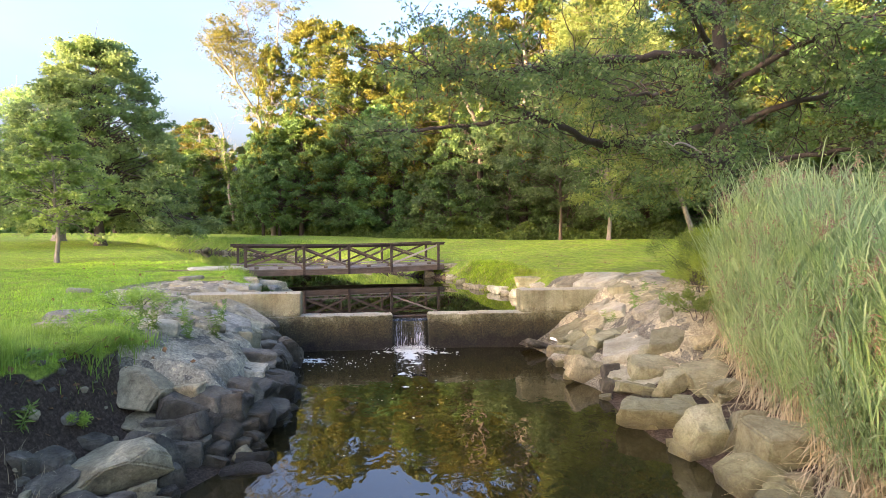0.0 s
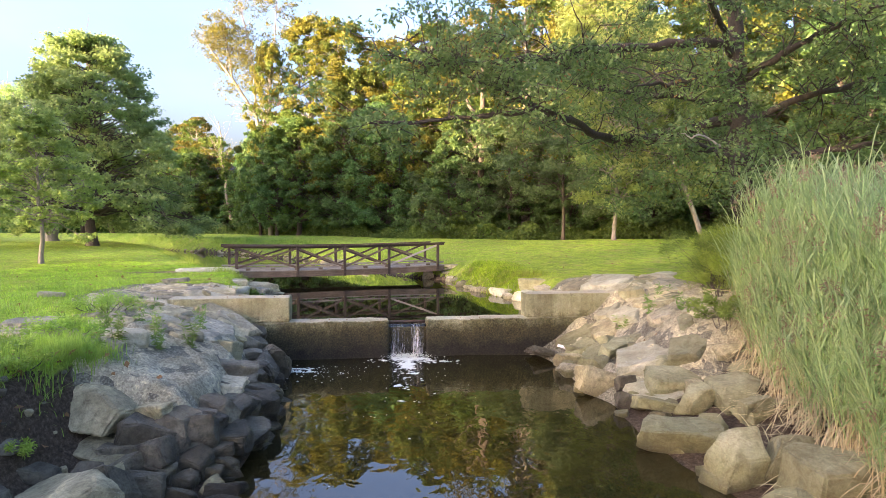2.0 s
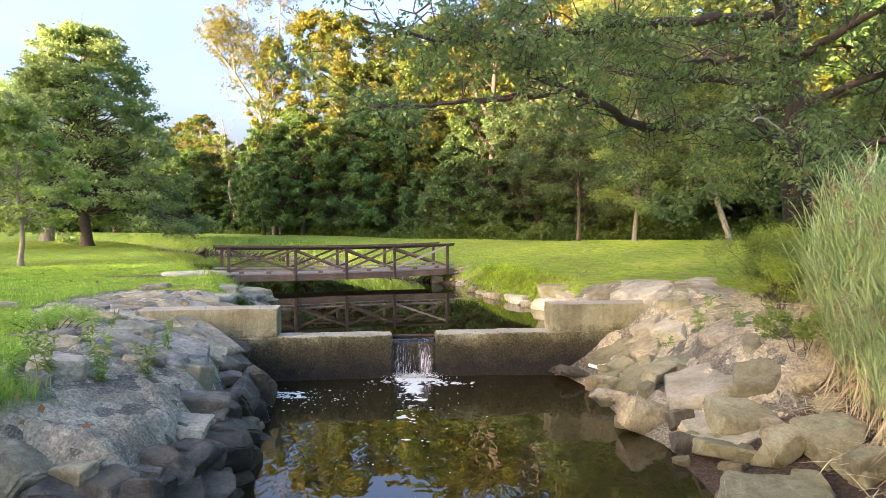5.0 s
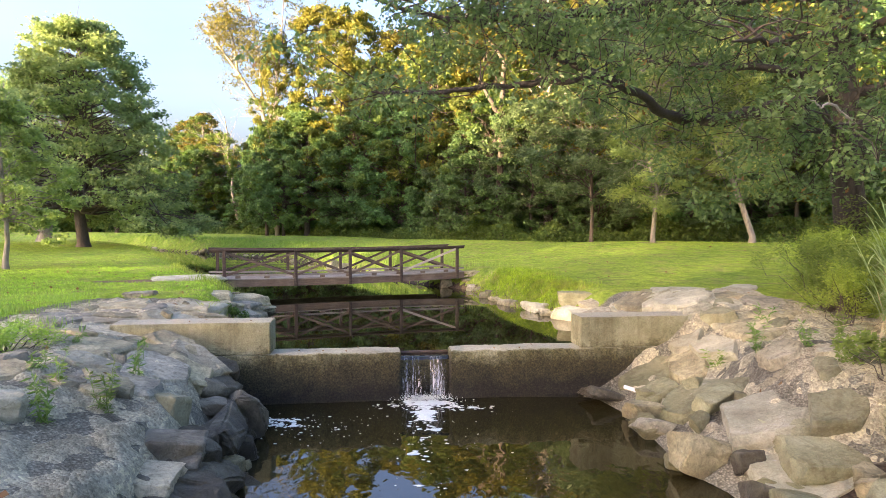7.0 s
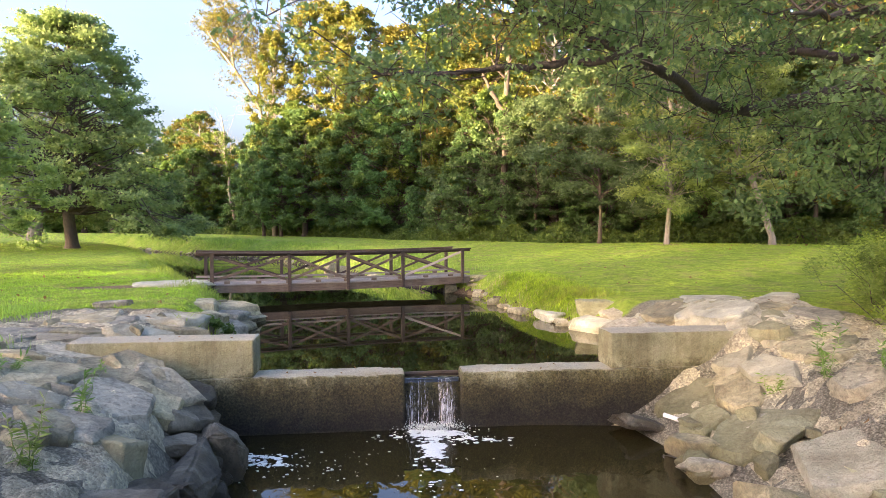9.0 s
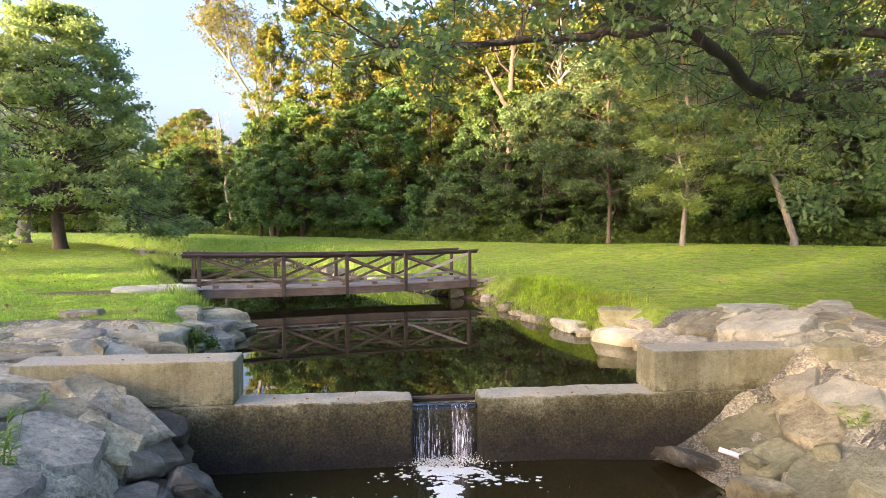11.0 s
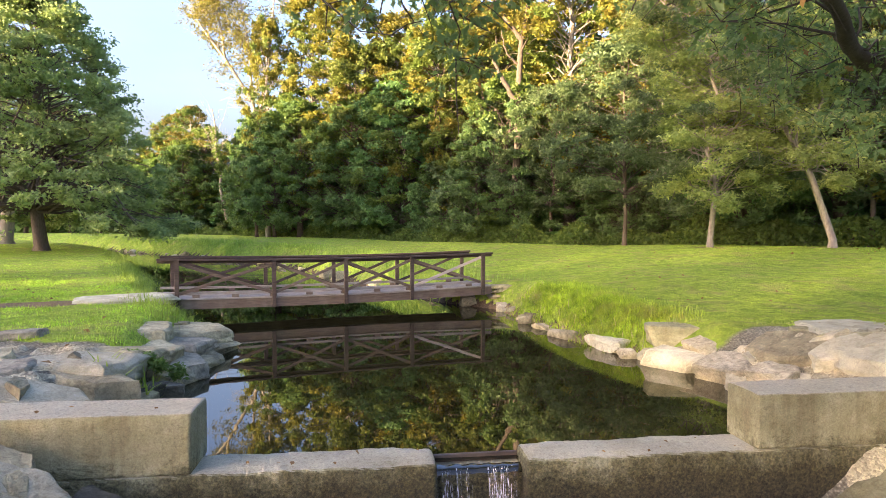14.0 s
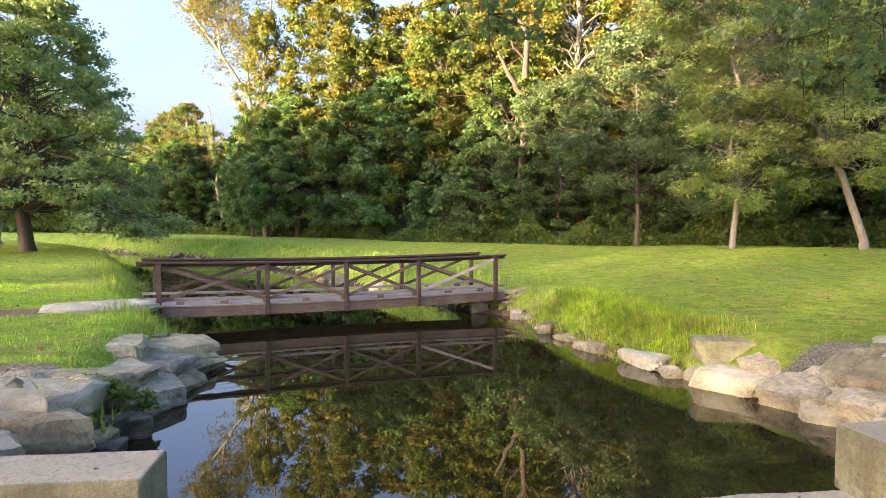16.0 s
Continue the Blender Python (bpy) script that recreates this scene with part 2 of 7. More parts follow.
def concrete_material():
    """Old exposed-aggregate concrete: pale worn cap, warm streaks, dark algae rising from the pool, pitted face."""
    m, nt, p, out = material("old_concrete")
    pos = world_pos(nt)
    sep = nt.nodes.new("ShaderNodeSeparateXYZ")
    nt.links.new(pos, sep.inputs[0])
    fine = noise_tex(nt, 55, 6, 0.75, pos)
    pits = noise_tex(nt, 20, 6, 0.75, pos, 0.3)
    broad = noise_tex(nt, 1.4, 6, 0.7, pos, 0.6)
    mp = nt.nodes.new("ShaderNodeMapping")
    mp.inputs["Scale"].default_value = (5, 5, 0.45)
    nt.links.new(pos, mp.inputs[0])
    streak = noise_tex(nt, 1.3, 6, 0.65, mp.outputs[0])
    col = ramp(nt, broad, (0.3, (0.270, 0.266, 0.13)), (0.55, (0.470, 0.466, 0.265)), (0.72, (0.605, 0.605, 0.395)))
    col = mixed(nt, ramp(nt, streak, (0.44, (0, 0, 0)), (0.72, (0.5, 0.5, 0.5))), col, (0.16, 0.13, 0.055))
    geo = nt.nodes.new("ShaderNodeNewGeometry")
    nsep = nt.nodes.new("ShaderNodeSeparateXYZ")
    nt.links.new(geo.outputs["Normal"], nsep.inputs[0])
    upright = ramp(nt, nsep.outputs[2], (0.3, (1, 1, 1)), (0.8, (0, 0, 0)))
    level = math_node(nt, 'ADD', sep.outputs[2], math_node(nt, 'MULTIPLY', math_node(nt, 'SUBTRACT', broad, 0.5), 0.8))
    level = math_node(nt, 'ADD', level, math_node(nt, 'MULTIPLY', math_node(nt, 'SUBTRACT', pits, 0.5), 0.35))
    algae = ramp(nt, level, (0.62, (1, 1, 1)), (0.82, (0.66, 0.66, 0.66)), (0.97, (0, 0, 0)))
    col = mixed(nt, math_node(nt, 'MULTIPLY', math_node(nt, 'MULTIPLY', algae, upright), 0.95), col,
                mixed(nt, ramp(nt, level, (0.15, (0, 0, 0)), (0.75, (1, 1, 1))), (0.012, 0.010, 0.006), mixed(nt, streak, (0.050, 0.048, 0.018), (0.150, 0.142, 0.044))))
    col = mixed(nt, math_node(nt, 'MULTIPLY', algae, upright), col, mixed(nt, 1.0, col, ramp(nt, noise_tex(nt, 34, 5, 0.8, pos), (0.34, (0.3, 0.3, 0.3)), (0.5, (1, 1, 1)), (0.66, (2.1, 2.0, 1.8))), 'MULTIPLY'))
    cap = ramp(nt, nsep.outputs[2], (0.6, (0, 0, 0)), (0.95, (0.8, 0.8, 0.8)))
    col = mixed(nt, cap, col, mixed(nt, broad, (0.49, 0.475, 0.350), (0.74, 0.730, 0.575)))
    col = mixed(nt, 1.0, col, ramp(nt, fine, (0.3, (0.7, 0.7, 0.7)), (0.7, (1.25, 1.25, 1.25))), 'MULTIPLY')
    col = mixed(nt, 1.0, col, ramp(nt, pits, (0.30, (0.66, 0.64, 0.60)), (0.46, (1.0, 1.0, 1.0)), (0.7, (1.12, 1.12, 1.12))), 'MULTIPLY')
    nt.links.new(col, p.inputs["Base Color"])
    p.inputs["Roughness"].default_value = 0.88
    bump(nt, p, math_node(nt, 'ADD', math_node(nt, 'MULTIPLY', fine, 0.5), math_node(nt, 'MULTIPLY', pits, math_node(nt, 'ADD', 1.0, math_node(nt, 'MULTIPLY', algae, 2.0)))), 1.0, 0.10)
    return m


def ground_material():
    """Mown grass, bare earth and crushed-stone mortar, by the bank masks of the plan."""
    m, nt, p, out = material("park_ground")
    pos = world_pos(nt)
    att = nt.nodes.new("ShaderNodeVertexColor")
    att.layer_name = "cover"
    sep = nt.nodes.new("ShaderNodeSeparateColor")
    nt.links.new(att.outputs[0], sep.inputs[0])
    fine = noise_tex(nt, 22, 6, 0.75, pos)
    blade = noise_tex(nt, 90, 4, 0.7, pos)
    broad = noise_tex(nt, 0.22, 4, 0.6, pos, 0.5)
    patch = noise_tex(nt, 1.1, 5, 0.65, pos, 0.8)
    grass = ramp(nt, fine, (0.25, (0.110, 0.195, 0.022)), (0.5, (0.335, 0.485, 0.056)), (0.75, (0.490, 0.680, 0.105)))
    speck = noise_tex(nt, 7.0, 6, 0.8, pos, 0.6)
    grass = mixed(nt, 1.0, grass, ramp(nt, speck, (0.3, (0.35, 0.42, 0.35)), (0.5, (1, 1, 1)), (0.7, (1.6, 1.5, 1.35))), 'MULTIPLY')
    grass = mixed(nt, ramp(nt, blade, (0.35, (0, 0, 0)), (0.7, (0.5, 0.5, 0.5))), grass, (0.26, 0.36, 0.065))
    grass = mixed(nt, ramp(nt, broad, (0.42, (0, 0, 0)), (0.62, (0.5, 0.5, 0.5))), grass, (0.30, 0.42, 0.045))
    grass = mixed(nt, ramp(nt, patch, (0.49, (0, 0, 0)), (0.65, (0.6, 0.6, 0.6))), grass, (0.35, 0.32, 0.12))
    clump = noise_tex(nt, 2.6, 4, 0.7, pos, 0.7)
    grass = mixed(nt, 1.0, grass, ramp(nt, clump, (0.34, (0.66, 0.74, 0.66)), (0.5, (1, 1, 1)), (0.66, (1.25, 1.20, 1.12))), 'MULTIPLY')
    soil = ramp(nt, fine, (0.3, (0.036, 0.028, 0.019)), (0.5, (0.100, 0.078, 0.052)), (0.7, (0.205, 0.168, 0.118)))
    grit = node(nt, "ShaderNodeTexVoronoi", Scale=34.0)
    nt.links.new(pos, grit.inputs["Vector"])
    mortar = ramp(nt, fine, (0.3, (0.22, 0.212, 0.150)), (0.5, (0.42, 0.405, 0.295)), (0.7, (0.62, 0.605, 0.450)))
    mortar = mixed(nt, 1.0, mortar, ramp(nt, grit.outputs["Distance"], (0.0, (1.35, 1.35, 1.35)), (0.6, (0.6, 0.6, 0.6))), 'MULTIPLY')
    mortar = mixed(nt, 1.0, mortar, ramp(nt, patch, (0.35, (0.6, 0.6, 0.6)), (0.65, (1.3, 1.3, 1.3))), 'MULTIPLY')
    dry = ramp(nt, fine, (0.3, (0.16, 0.115, 0.06)), (0.7, (0.33, 0.26, 0.16)))

    def edge(mask):
        return ramp(nt, math_node(nt, 'ADD', mask, math_node(nt, 'MULTIPLY', math_node(nt, 'SUBTRACT', patch, 0.5), 0.9)),
                    (0.42, (0, 0, 0)), (0.58, (1, 1, 1)))
    col = mixed(nt, edge(sep.outputs[0]), grass, soil)
    col = mixed(nt, edge(sep.outputs[1]), col, mortar)
    col = mixed(nt, edge(sep.outputs[2]), col, dry)
    nt.links.new(col, p.inputs["Base Color"])
    p.inputs["Roughness"].default_value = 0.95
    p.inputs["Specular IOR Level"].default_value = 0.15
    rel = math_node(nt, 'MULTIPLY', math_node(nt, 'SUBTRACT', 1.0, grit.outputs["Distance"]), sep.outputs[1])
    bump(nt, p, math_node(nt, 'ADD', math_node(nt, 'ADD', fine, blade), rel), 1.0, 0.06)
    return m


def mortar_material():
    """Coarse, crumbling mortar full of crushed stone."""
    m, nt, p, out = material("rubble_mortar")
    pos = world_pos(nt)
    grit = node(nt, "ShaderNodeTexVoronoi", Scale=38.0)
    nt.links.new(pos, grit.inputs["Vector"])
    lump = noise_tex(nt, 9, 7, 0.75, pos, 0.4)
    fine = noise_tex(nt, 60, 5, 0.75, pos)
    broad = noise_tex(nt, 1.3, 5, 0.65, pos, 0.5)
    col = ramp(nt, lump, (0.30, (0.33, 0.318, 0.222)), (0.5, (0.53, 0.510, 0.358)), (0.70, (0.70, 0.680, 0.500)))
    col = mixed(nt, 1.0, col, ramp(nt, broad, (0.35, (0.7, 0.68, 0.64)), (0.65, (1.25, 1.25, 1.25))), 'MULTIPLY')
    grey = nt.nodes.new("ShaderNodeRGBToBW")
    nt.links.new(grit.outputs["Color"], grey.inputs[0])
    col = mixed(nt, 1.0, col, ramp(nt, grey.outputs[0], (0.15, (0.74, 0.73, 0.71)), (0.85, (1.3, 1.29, 1.26))), 'MULTIPLY')
    col = mixed(nt, 1.0, col, ramp(nt, fine, (0.3, (0.82, 0.82, 0.81)), (0.7, (1.3, 1.29, 1.26))), 'MULTIPLY')
    nt.links.new(col, p.inputs["Base Color"])
    p.inputs["Roughness"].default_value = 0.95
    h = math_node(nt, 'ADD', math_node(nt, 'MULTIPLY', lump, 1.5), math_node(nt, 'SUBTRACT', fine, grit.outputs["Distance"]))
    bump(nt, p, h, 1.0, 0.06)
    return m


GROUND = ground_material()
MORTAR = mortar_material()
CONCRETE = concrete_material()
POOL = water_material("pool_water", (0.015, 0.013, 0.004), (0.024, 0.020, 0.006), 0.32, 3.4)
POND = water_material("pond_water", (0.010, 0.010, 0.004), (0.018, 0.017, 0.006), 0.05, 2.2)
ROCK_GREY = rock_material("grey_schist", (0.195, 0.182, 0.108), (0.420, 0.388, 0.232), (0.720, 0.662, 0.405), 0.15, 0.0, 0.85)
ROCK_DARK = rock_material("dark_riprap", (0.062, 0.058, 0.041), (0.144, 0.136, 0.097), (0.305, 0.290, 0.215), 0.16, 0.08, 0.8)
ROCK_TAN = rock_material("tan_boulder", (0.262, 0.260, 0.145), (0.368, 0.368, 0.214), (0.488, 0.490, 0.312), 0.36, 0.0, 0.35)
ROCK_PALE = rock_material("pale_limestone", (0.370, 0.358, 0.242), (0.565, 0.555, 0.390), (0.760, 0.752, 0.565), 0.15, 0.0, 0.3)
ROCK_PINK = rock_material("pink_slab", (0.300, 0.270, 0.175), (0.480, 0.450, 0.305), (0.640, 0.610, 0.430), 0.1)
ROCK_BLUE = rock_material("blue_slate", (0.192, 0.191, 0.146), (0.351, 0.343, 0.258), (0.558, 0.523, 0.378), 0.08)
ROCK_POND = rock_material("pond_edge_stone", (0.240, 0.222, 0.145), (0.455, 0.425, 0.295), (0.690, 0.655, 0.480), 0.2, 0.58)
BRIDGE_WOOD = wood_material("stained_brown_timber", (0.032, 0.022, 0.016), (0.088, 0.062, 0.045), 1.0, (0.13, 0.105, 0.082))
BEAM_WOOD = wood_material("worn_brown_beam", (0.080, 0.058, 0.040), (0.185, 0.142, 0.100), 1.0, (0.26, 0.22, 0.165))
DECK_WOOD = wood_material("grey_deck_board", (0.15, 0.138, 0.112), (0.34, 0.315, 0.265), 1.0, (0.42, 0.395, 0.34))
PALE_WOOD = wood_material("bare_new_timber", (0.34, 0.29, 0.24), (0.55, 0.49, 0.42), 1.0, (0.45, 0.40, 0.34))
BARK = bark_material("grey_brown_bark", (0.045, 0.034, 0.026), (0.15, 0.12, 0.095))
BARK_PALE = bark_material("pale_bark", (0.150, 0.134, 0.108), (0.370, 0.338, 0.285))
BARK_RED = bark_material("reddish_bark", (0.026, 0.021, 0.015), (0.086, 0.069, 0.051))
DEAD_WOOD = bark_material("bleached_dead_wood", (0.26, 0.22, 0.17), (0.52, 0.46, 0.38))
LEAF_OAK = leaf_material("oak_leaf", (0.064, 0.118, 0.036), (0.142, 0.222, 0.071), (0.265, 0.340, 0.118))
LEAF_MAPLE = leaf_material("maple_leaf", (0.055, 0.097, 0.018), (0.125, 0.190, 0.037), (0.262, 0.302, 0.070))
LEAF_PARK = leaf_material("park_leaf", (0.130, 0.225, 0.076), (0.290, 0.445, 0.148), (0.520, 0.640, 0.245), 0.55)
LEAF_GOLD = leaf_material("yellowing_leaf", (0.078, 0.086, 0.014), (0.182, 0.180, 0.028), (0.330, 0.282, 0.055))
LEAF_DARK = leaf_material("understory_leaf", (0.054, 0.124, 0.040), (0.132, 0.244, 0.079), (0.262, 0.400, 0.138))
LEAF_PINE = leaf_material("pine_needle", (0.135, 0.200, 0.056), (0.280, 0.370, 0.104), (0.470, 0.545, 0.170))
LEAF_SAGE = leaf_material("sage_green_leaf", (0.055, 0.092, 0.034), (0.120, 0.180, 0.071), (0.208, 0.274, 0.120))
LEAF_YOUNG = leaf_material("young_tree_leaf", (0.150, 0.245, 0.066), (0.310, 0.460, 0.125), (0.540, 0.660, 0.220), 0.55)
LEAF_IVY = leaf_material("ivy_leaf", (0.046, 0.098, 0.020), (0.116, 0.202, 0.042), (0.250, 0.352, 0.080))
LEAF_RUST = leaf_material("rusty_dead_leaf", (0.120, 0.064, 0.026), (0.264, 0.154, 0.058), (0.432, 0.282, 0.115))
GRASS = leaf_material("grass_blade", (0.123, 0.258, 0.016), (0.307, 0.539, 0.035), (0.608, 0.840, 0.080), 0.3, 0.5, 1.0)
GRASS_TALL = leaf_material("tall_grass_blade", (0.120, 0.220, 0.026), (0.280, 0.430, 0.056), (0.490, 0.630, 0.115), 0.4)
REED_GREEN = leaf_material("reed_leaf", (0.180, 0.320, 0.105), (0.365, 0.545, 0.220), (0.620, 0.770, 0.390), 0.4)
REED_TAN = leaf_material("dry_reed", (0.320, 0.262, 0.128), (0.570, 0.492, 0.270), (0.800, 0.760, 0.490), 0.2, 0.7)
REED_PLUME = leaf_material("reed_plume", (0.22, 0.15, 0.09), (0.36, 0.26, 0.17), (0.48, 0.38, 0.27), 0.3, 0.8)
WEED = leaf_material("weed_leaf", (0.09, 0.17, 0.03), (0.18, 0.30, 0.05), (0.30, 0.42, 0.10), 0.35)

FOAM, _nt, _p, _o = material("white_foam")
_f = noise_tex(_nt, 60, 4, 0.6, world_pos(_nt))
_nt.links.new(ramp(_nt, _f, (0.3, (0.56, 0.60, 0.52)), (0.7, (0.84, 0.88, 0.78))), _p.inputs["Base Color"])
_p.inputs["Roughness"].default_value = 0.6
bump(_nt, _p, _f, 0.6, 0.01)

FALL, _nt, _p, _o = material("falling_water")
_mp = _nt.nodes.new("ShaderNodeMapping")
_mp.inputs["Scale"].default_value = (1, 1, 0.09)
_nt.links.new(coords(_nt), _mp.inputs[0])
_f = noise_tex(_nt, 55, 4, 0.65, _mp.outputs[0])
_p.inputs["Base Color"].default_value = (0.86, 0.88, 0.88, 1)
_p.inputs["Roughness"].default_value = 0.45
_nt.links.new(ramp(_nt, _f, (0.42, (0.02, 0.02, 0.02)), (0.68, (0.62, 0.62, 0.62))), _p.inputs["Alpha"])

SIDING, _nt, _p, _o = material("white_siding")
_f = noise_tex(_nt, 1.5, 4, 0.6, world_pos(_nt))
_nt.links.new(ramp(_nt, _f, (0.3, (0.70, 0.70, 0.70)), (0.7, (0.80, 0.80, 0.79))), _p.inputs["Base Color"])
_p.inputs["Roughness"].default_value = 0.7
ROOFING, _nt, _p, _o = material("dark_shingle")
_f = noise_tex(_nt, 8, 4, 0.6, world_pos(_nt))
_nt.links.new(ramp(_nt, _f, (0.3, (0.05, 0.05, 0.055)), (0.7, (0.12, 0.115, 0.11))), _p.inputs["Base Color"])
_p.inputs["Roughness"].default_value = 0.85

# ---- mesh helpers ----
def mesh_object(name, verts, faces, mat, parent=None, smooth=False, label=""):
    me = bpy.data.meshes.new(name)
    verts = np.asarray(verts, dtype=np.float32)
    if isinstance(faces, np.ndarray):
        n, k = faces.shape
        me.vertices.add(len(verts))
        me.vertices.foreach_set("co", verts.ravel())
        me.loops.add(n * k)
        me.loops.foreach_set("vertex_index", faces.ravel().astype(np.int32))
        me.polygons.add(n)
        me.polygons.foreach_set("loop_start", np.arange(0, n * k, k, dtype=np.int32))
        me.polygons.foreach_set("loop_total", np.full(n, k, dtype=np.int32))
        me.update(calc_edges=True)
    else:
        me.from_pydata(verts.tolist(), [], faces)
    if smooth:
        me.polygons.foreach_set("use_smooth", np.ones(len(me.polygons), dtype=bool))
    if mat:
        me.materials.append(mat)
    ob = new(name, me)
    if parent:
        ob.parent = parent
    if label:
        tagged(ob, label)
    return ob


def part(name, bm, mat, parent, label="", smooth=False):
    """One bmesh as one mesh object under a thing or a part."""
    me = bpy.data.meshes.new(name)
    bm.to_mesh(me)
    bm.free()
    if smooth:
        me.polygons.foreach_set("use_smooth", np.ones(len(me.polygons), dtype=bool))
    if mat:
        me.materials.append(mat)
    ob = new(name, me)
    if parent:
        ob.parent = parent
    if label:
        tagged(ob, label)
    return ob


def empty(name, m=None):
    ob = new(name)
    if m is not None:
        ob.matrix_world = m
    return ob


def box(bm, cx, cy, cz, sx, sy, sz, m=None, bevel=0.0):
    """A bevelled block, centred, added to bm."""
    t = bmesh.new()
    bmesh.ops.create_cube(t, size=1, matrix=Matrix.Diagonal((sx, sy, sz, 1)))
    if bevel:
        bmesh.ops.bevel(t, geom=t.edges[:], offset=bevel, segments=1, affect='EDGES')
    mm = Matrix.Translation((cx, cy, cz))
    if m is not None:
        mm = m @ mm
    t.transform(mm)
    tmp = bpy.data.meshes.new("tmp")
    t.to_mesh(tmp)
    t.free()
    bm.from_mesh(tmp)
    bpy.data.meshes.remove(tmp)
    return bm


def bar(bm, a, b, w, h, bevel=0.004):
    """A squared timber from a to b, w wide and h high."""
    a, b = Vector(a), Vector(b)
    d = b - a
    m = Matrix.Translation((a + b) / 2) @ d.to_track_quat('X', 'Z').to_matrix().to_4x4()
    return box(bm, 0, 0, 0, d.length, w, h, m, bevel)


def tube(points, radii, sides=7):
    """A tapered limb along points: verts, quad faces."""
    pts = np.array(points, dtype=float)
    r = np.array(radii, dtype=float)
    n = len(pts)
    tan = np.gradient(pts, axis=0)
    tan /= np.linalg.norm(tan, axis=1)[:, None] + 1e-9
    ref = np.array([0.31, 0.17, 0.93]) if abs(tan[0][2]) < 0.8 else np.array([0.9, 0.3, 0.1])
    side = np.cross(tan, ref)
    side /= np.linalg.norm(side, axis=1)[:, None]
    up = np.cross(side, tan)
    ang = np.linspace(0, 2 * np.pi, sides, endpoint=False)
    ring = np.cos(ang)[None, :, None] * side[:, None, :] + np.sin(ang)[None, :, None] * up[:, None, :]
    v = (pts[:, None, :] + ring * r[:, None, None]).reshape(-1, 3)
    i = np.arange(n - 1)[:, None] * sides
    j = np.arange(sides)[None, :]
    k = (j + 1) % sides
    f = np.stack([i + j, i + k, i + sides + k, i + sides + j], axis=-1).reshape(-1, 4)
    return v, f


def bend(a, b, sag, n, rng, wobble=0.04):
    """A curved run of n points from a to b with a bow and some wobble."""
    a, b = np.array(a, float), np.array(b, float)
    t = np.linspace(0, 1, n)[:, None]
    p = a + (b - a) * t
    p[:, 2] += sag * np.sin(np.pi * t[:, 0])
    w = rng.normal(0, wobble * np.linalg.norm(b - a), (n, 3))
    w[0] = w[-1] = 0
    return p + w


class Collect:
    """Gathers vertices and faces of one mesh."""

    def __init__(self):
        self.v, self.f, self.n = [], [], 0

    def add(self, v, f):
        self.v.append(np.asarray(v, float))
        self.f.append(np.asarray(f) + self.n)
        self.n += len(v)

    def arrays(self):
        return np.concatenate(self.v), np.concatenate(self.f)


# ---- plan of the water ----
POOL_Z, POND_Z = 0.0, 0.74
POOL_LEFT = [(-60, -4.5), (-12, -3.2), (2, -3.0), (6.5, -2.75), (8.1, -2.4), (10.5, -2.66), (12.4, -3.14), (14.4, -3.9), (14.75, -4.2)]
POOL_RIGHT = [(-60, 4.5), (-12, 3.6), (2, 3.3), (6.5, 3.1), (8, 3.05), (8.6, 2.85), (10.7, 2.7), (12, 2.35), (13.6, 2.4), (15.2, 2.0), (15.45, 2.3)]
POND_LEFT = [(15.0, -4.6), (16.4, -4.75), (17.5, -4.95), (19.3, -5.4), (21.9, -6.2), (23.6, -7.2), (26.0, -9.0), (31.2, -11.8), (38.0, -15.8), (47.8, -21.8), (60.0, -34.0), (66.0, -48.0), (120.0, -125.0)]
POND_RIGHT = [(15.7, 3.3), (17.6, 3.1), (18.5, 2.75), (19.6, 2.3), (21.0, 1.55), (23.5, 0.85), (26.2, 0.1), (27.6, -1.4), (30.5, -3.4), (34.7, -5.5),
              (41.0, -9.0), (47.0, -14.3), (54.0, -21.3), (62.6, -30.3), (69.0, -39.0), (73.0, -48.0), (128.0, -120.0)]


def outline(left, right):
    return [(x, y) for y, x in left] + [(x, y) for y, x in reversed(right)]


def signed(px, py, poly):
    """Distance from points to a closed outline, negative within."""
    best = np.full(px.shape, 1e9)
    inside = np.zeros(px.shape, bool)
    for (ax, ay), (bx, by) in zip(poly, poly[1:] + poly[:1]):
        dx, dy = bx - ax, by - ay
        t = np.clip(((px - ax) * dx + (py - ay) * dy) / (dx * dx + dy * dy), 0, 1)
        best = np.minimum(best, np.hypot(px - ax - t * dx, py - ay - t * dy))
        cross = ((ay > py) != (by > py)) & (px < (bx - ax) * (py - ay) / (by - ay + 1e-12) + ax)
        inside ^= cross
    return np.where(inside, -best, best)


def smooth01(t):
    t = np.clip(t, 0, 1)
    return t * t * (3 - 2 * t)


LAWN = np.array([(-6, 7, 1.42), (-8, 2, 1.45), (-10, 16, 1.45), (-18, 28, 1.5), (-24, 43, 1.66), (-31, 49.5, 1.8), (-9, 24, 1.38), (1.0, 27, 1.42), (3.4, 20.5, 1.40),
                 (6, 18, 1.62), (6, 26, 1.85), (9, 33.3, 2.3), (13.3, 32.7, 2.32), (2, 46, 2.06), (15, 37, 2.2), (-12, 60, 2.1), (-30, 77, 2.1), (6, 9, 1.2), (10, 12, 1.6),
                 (-1, 36, 1.75), (16, 22, 2.1), (-60, 60, 2.1), (60, 60, 2.2), (-60, -20, 1.8), (60, -20, 2.0)])


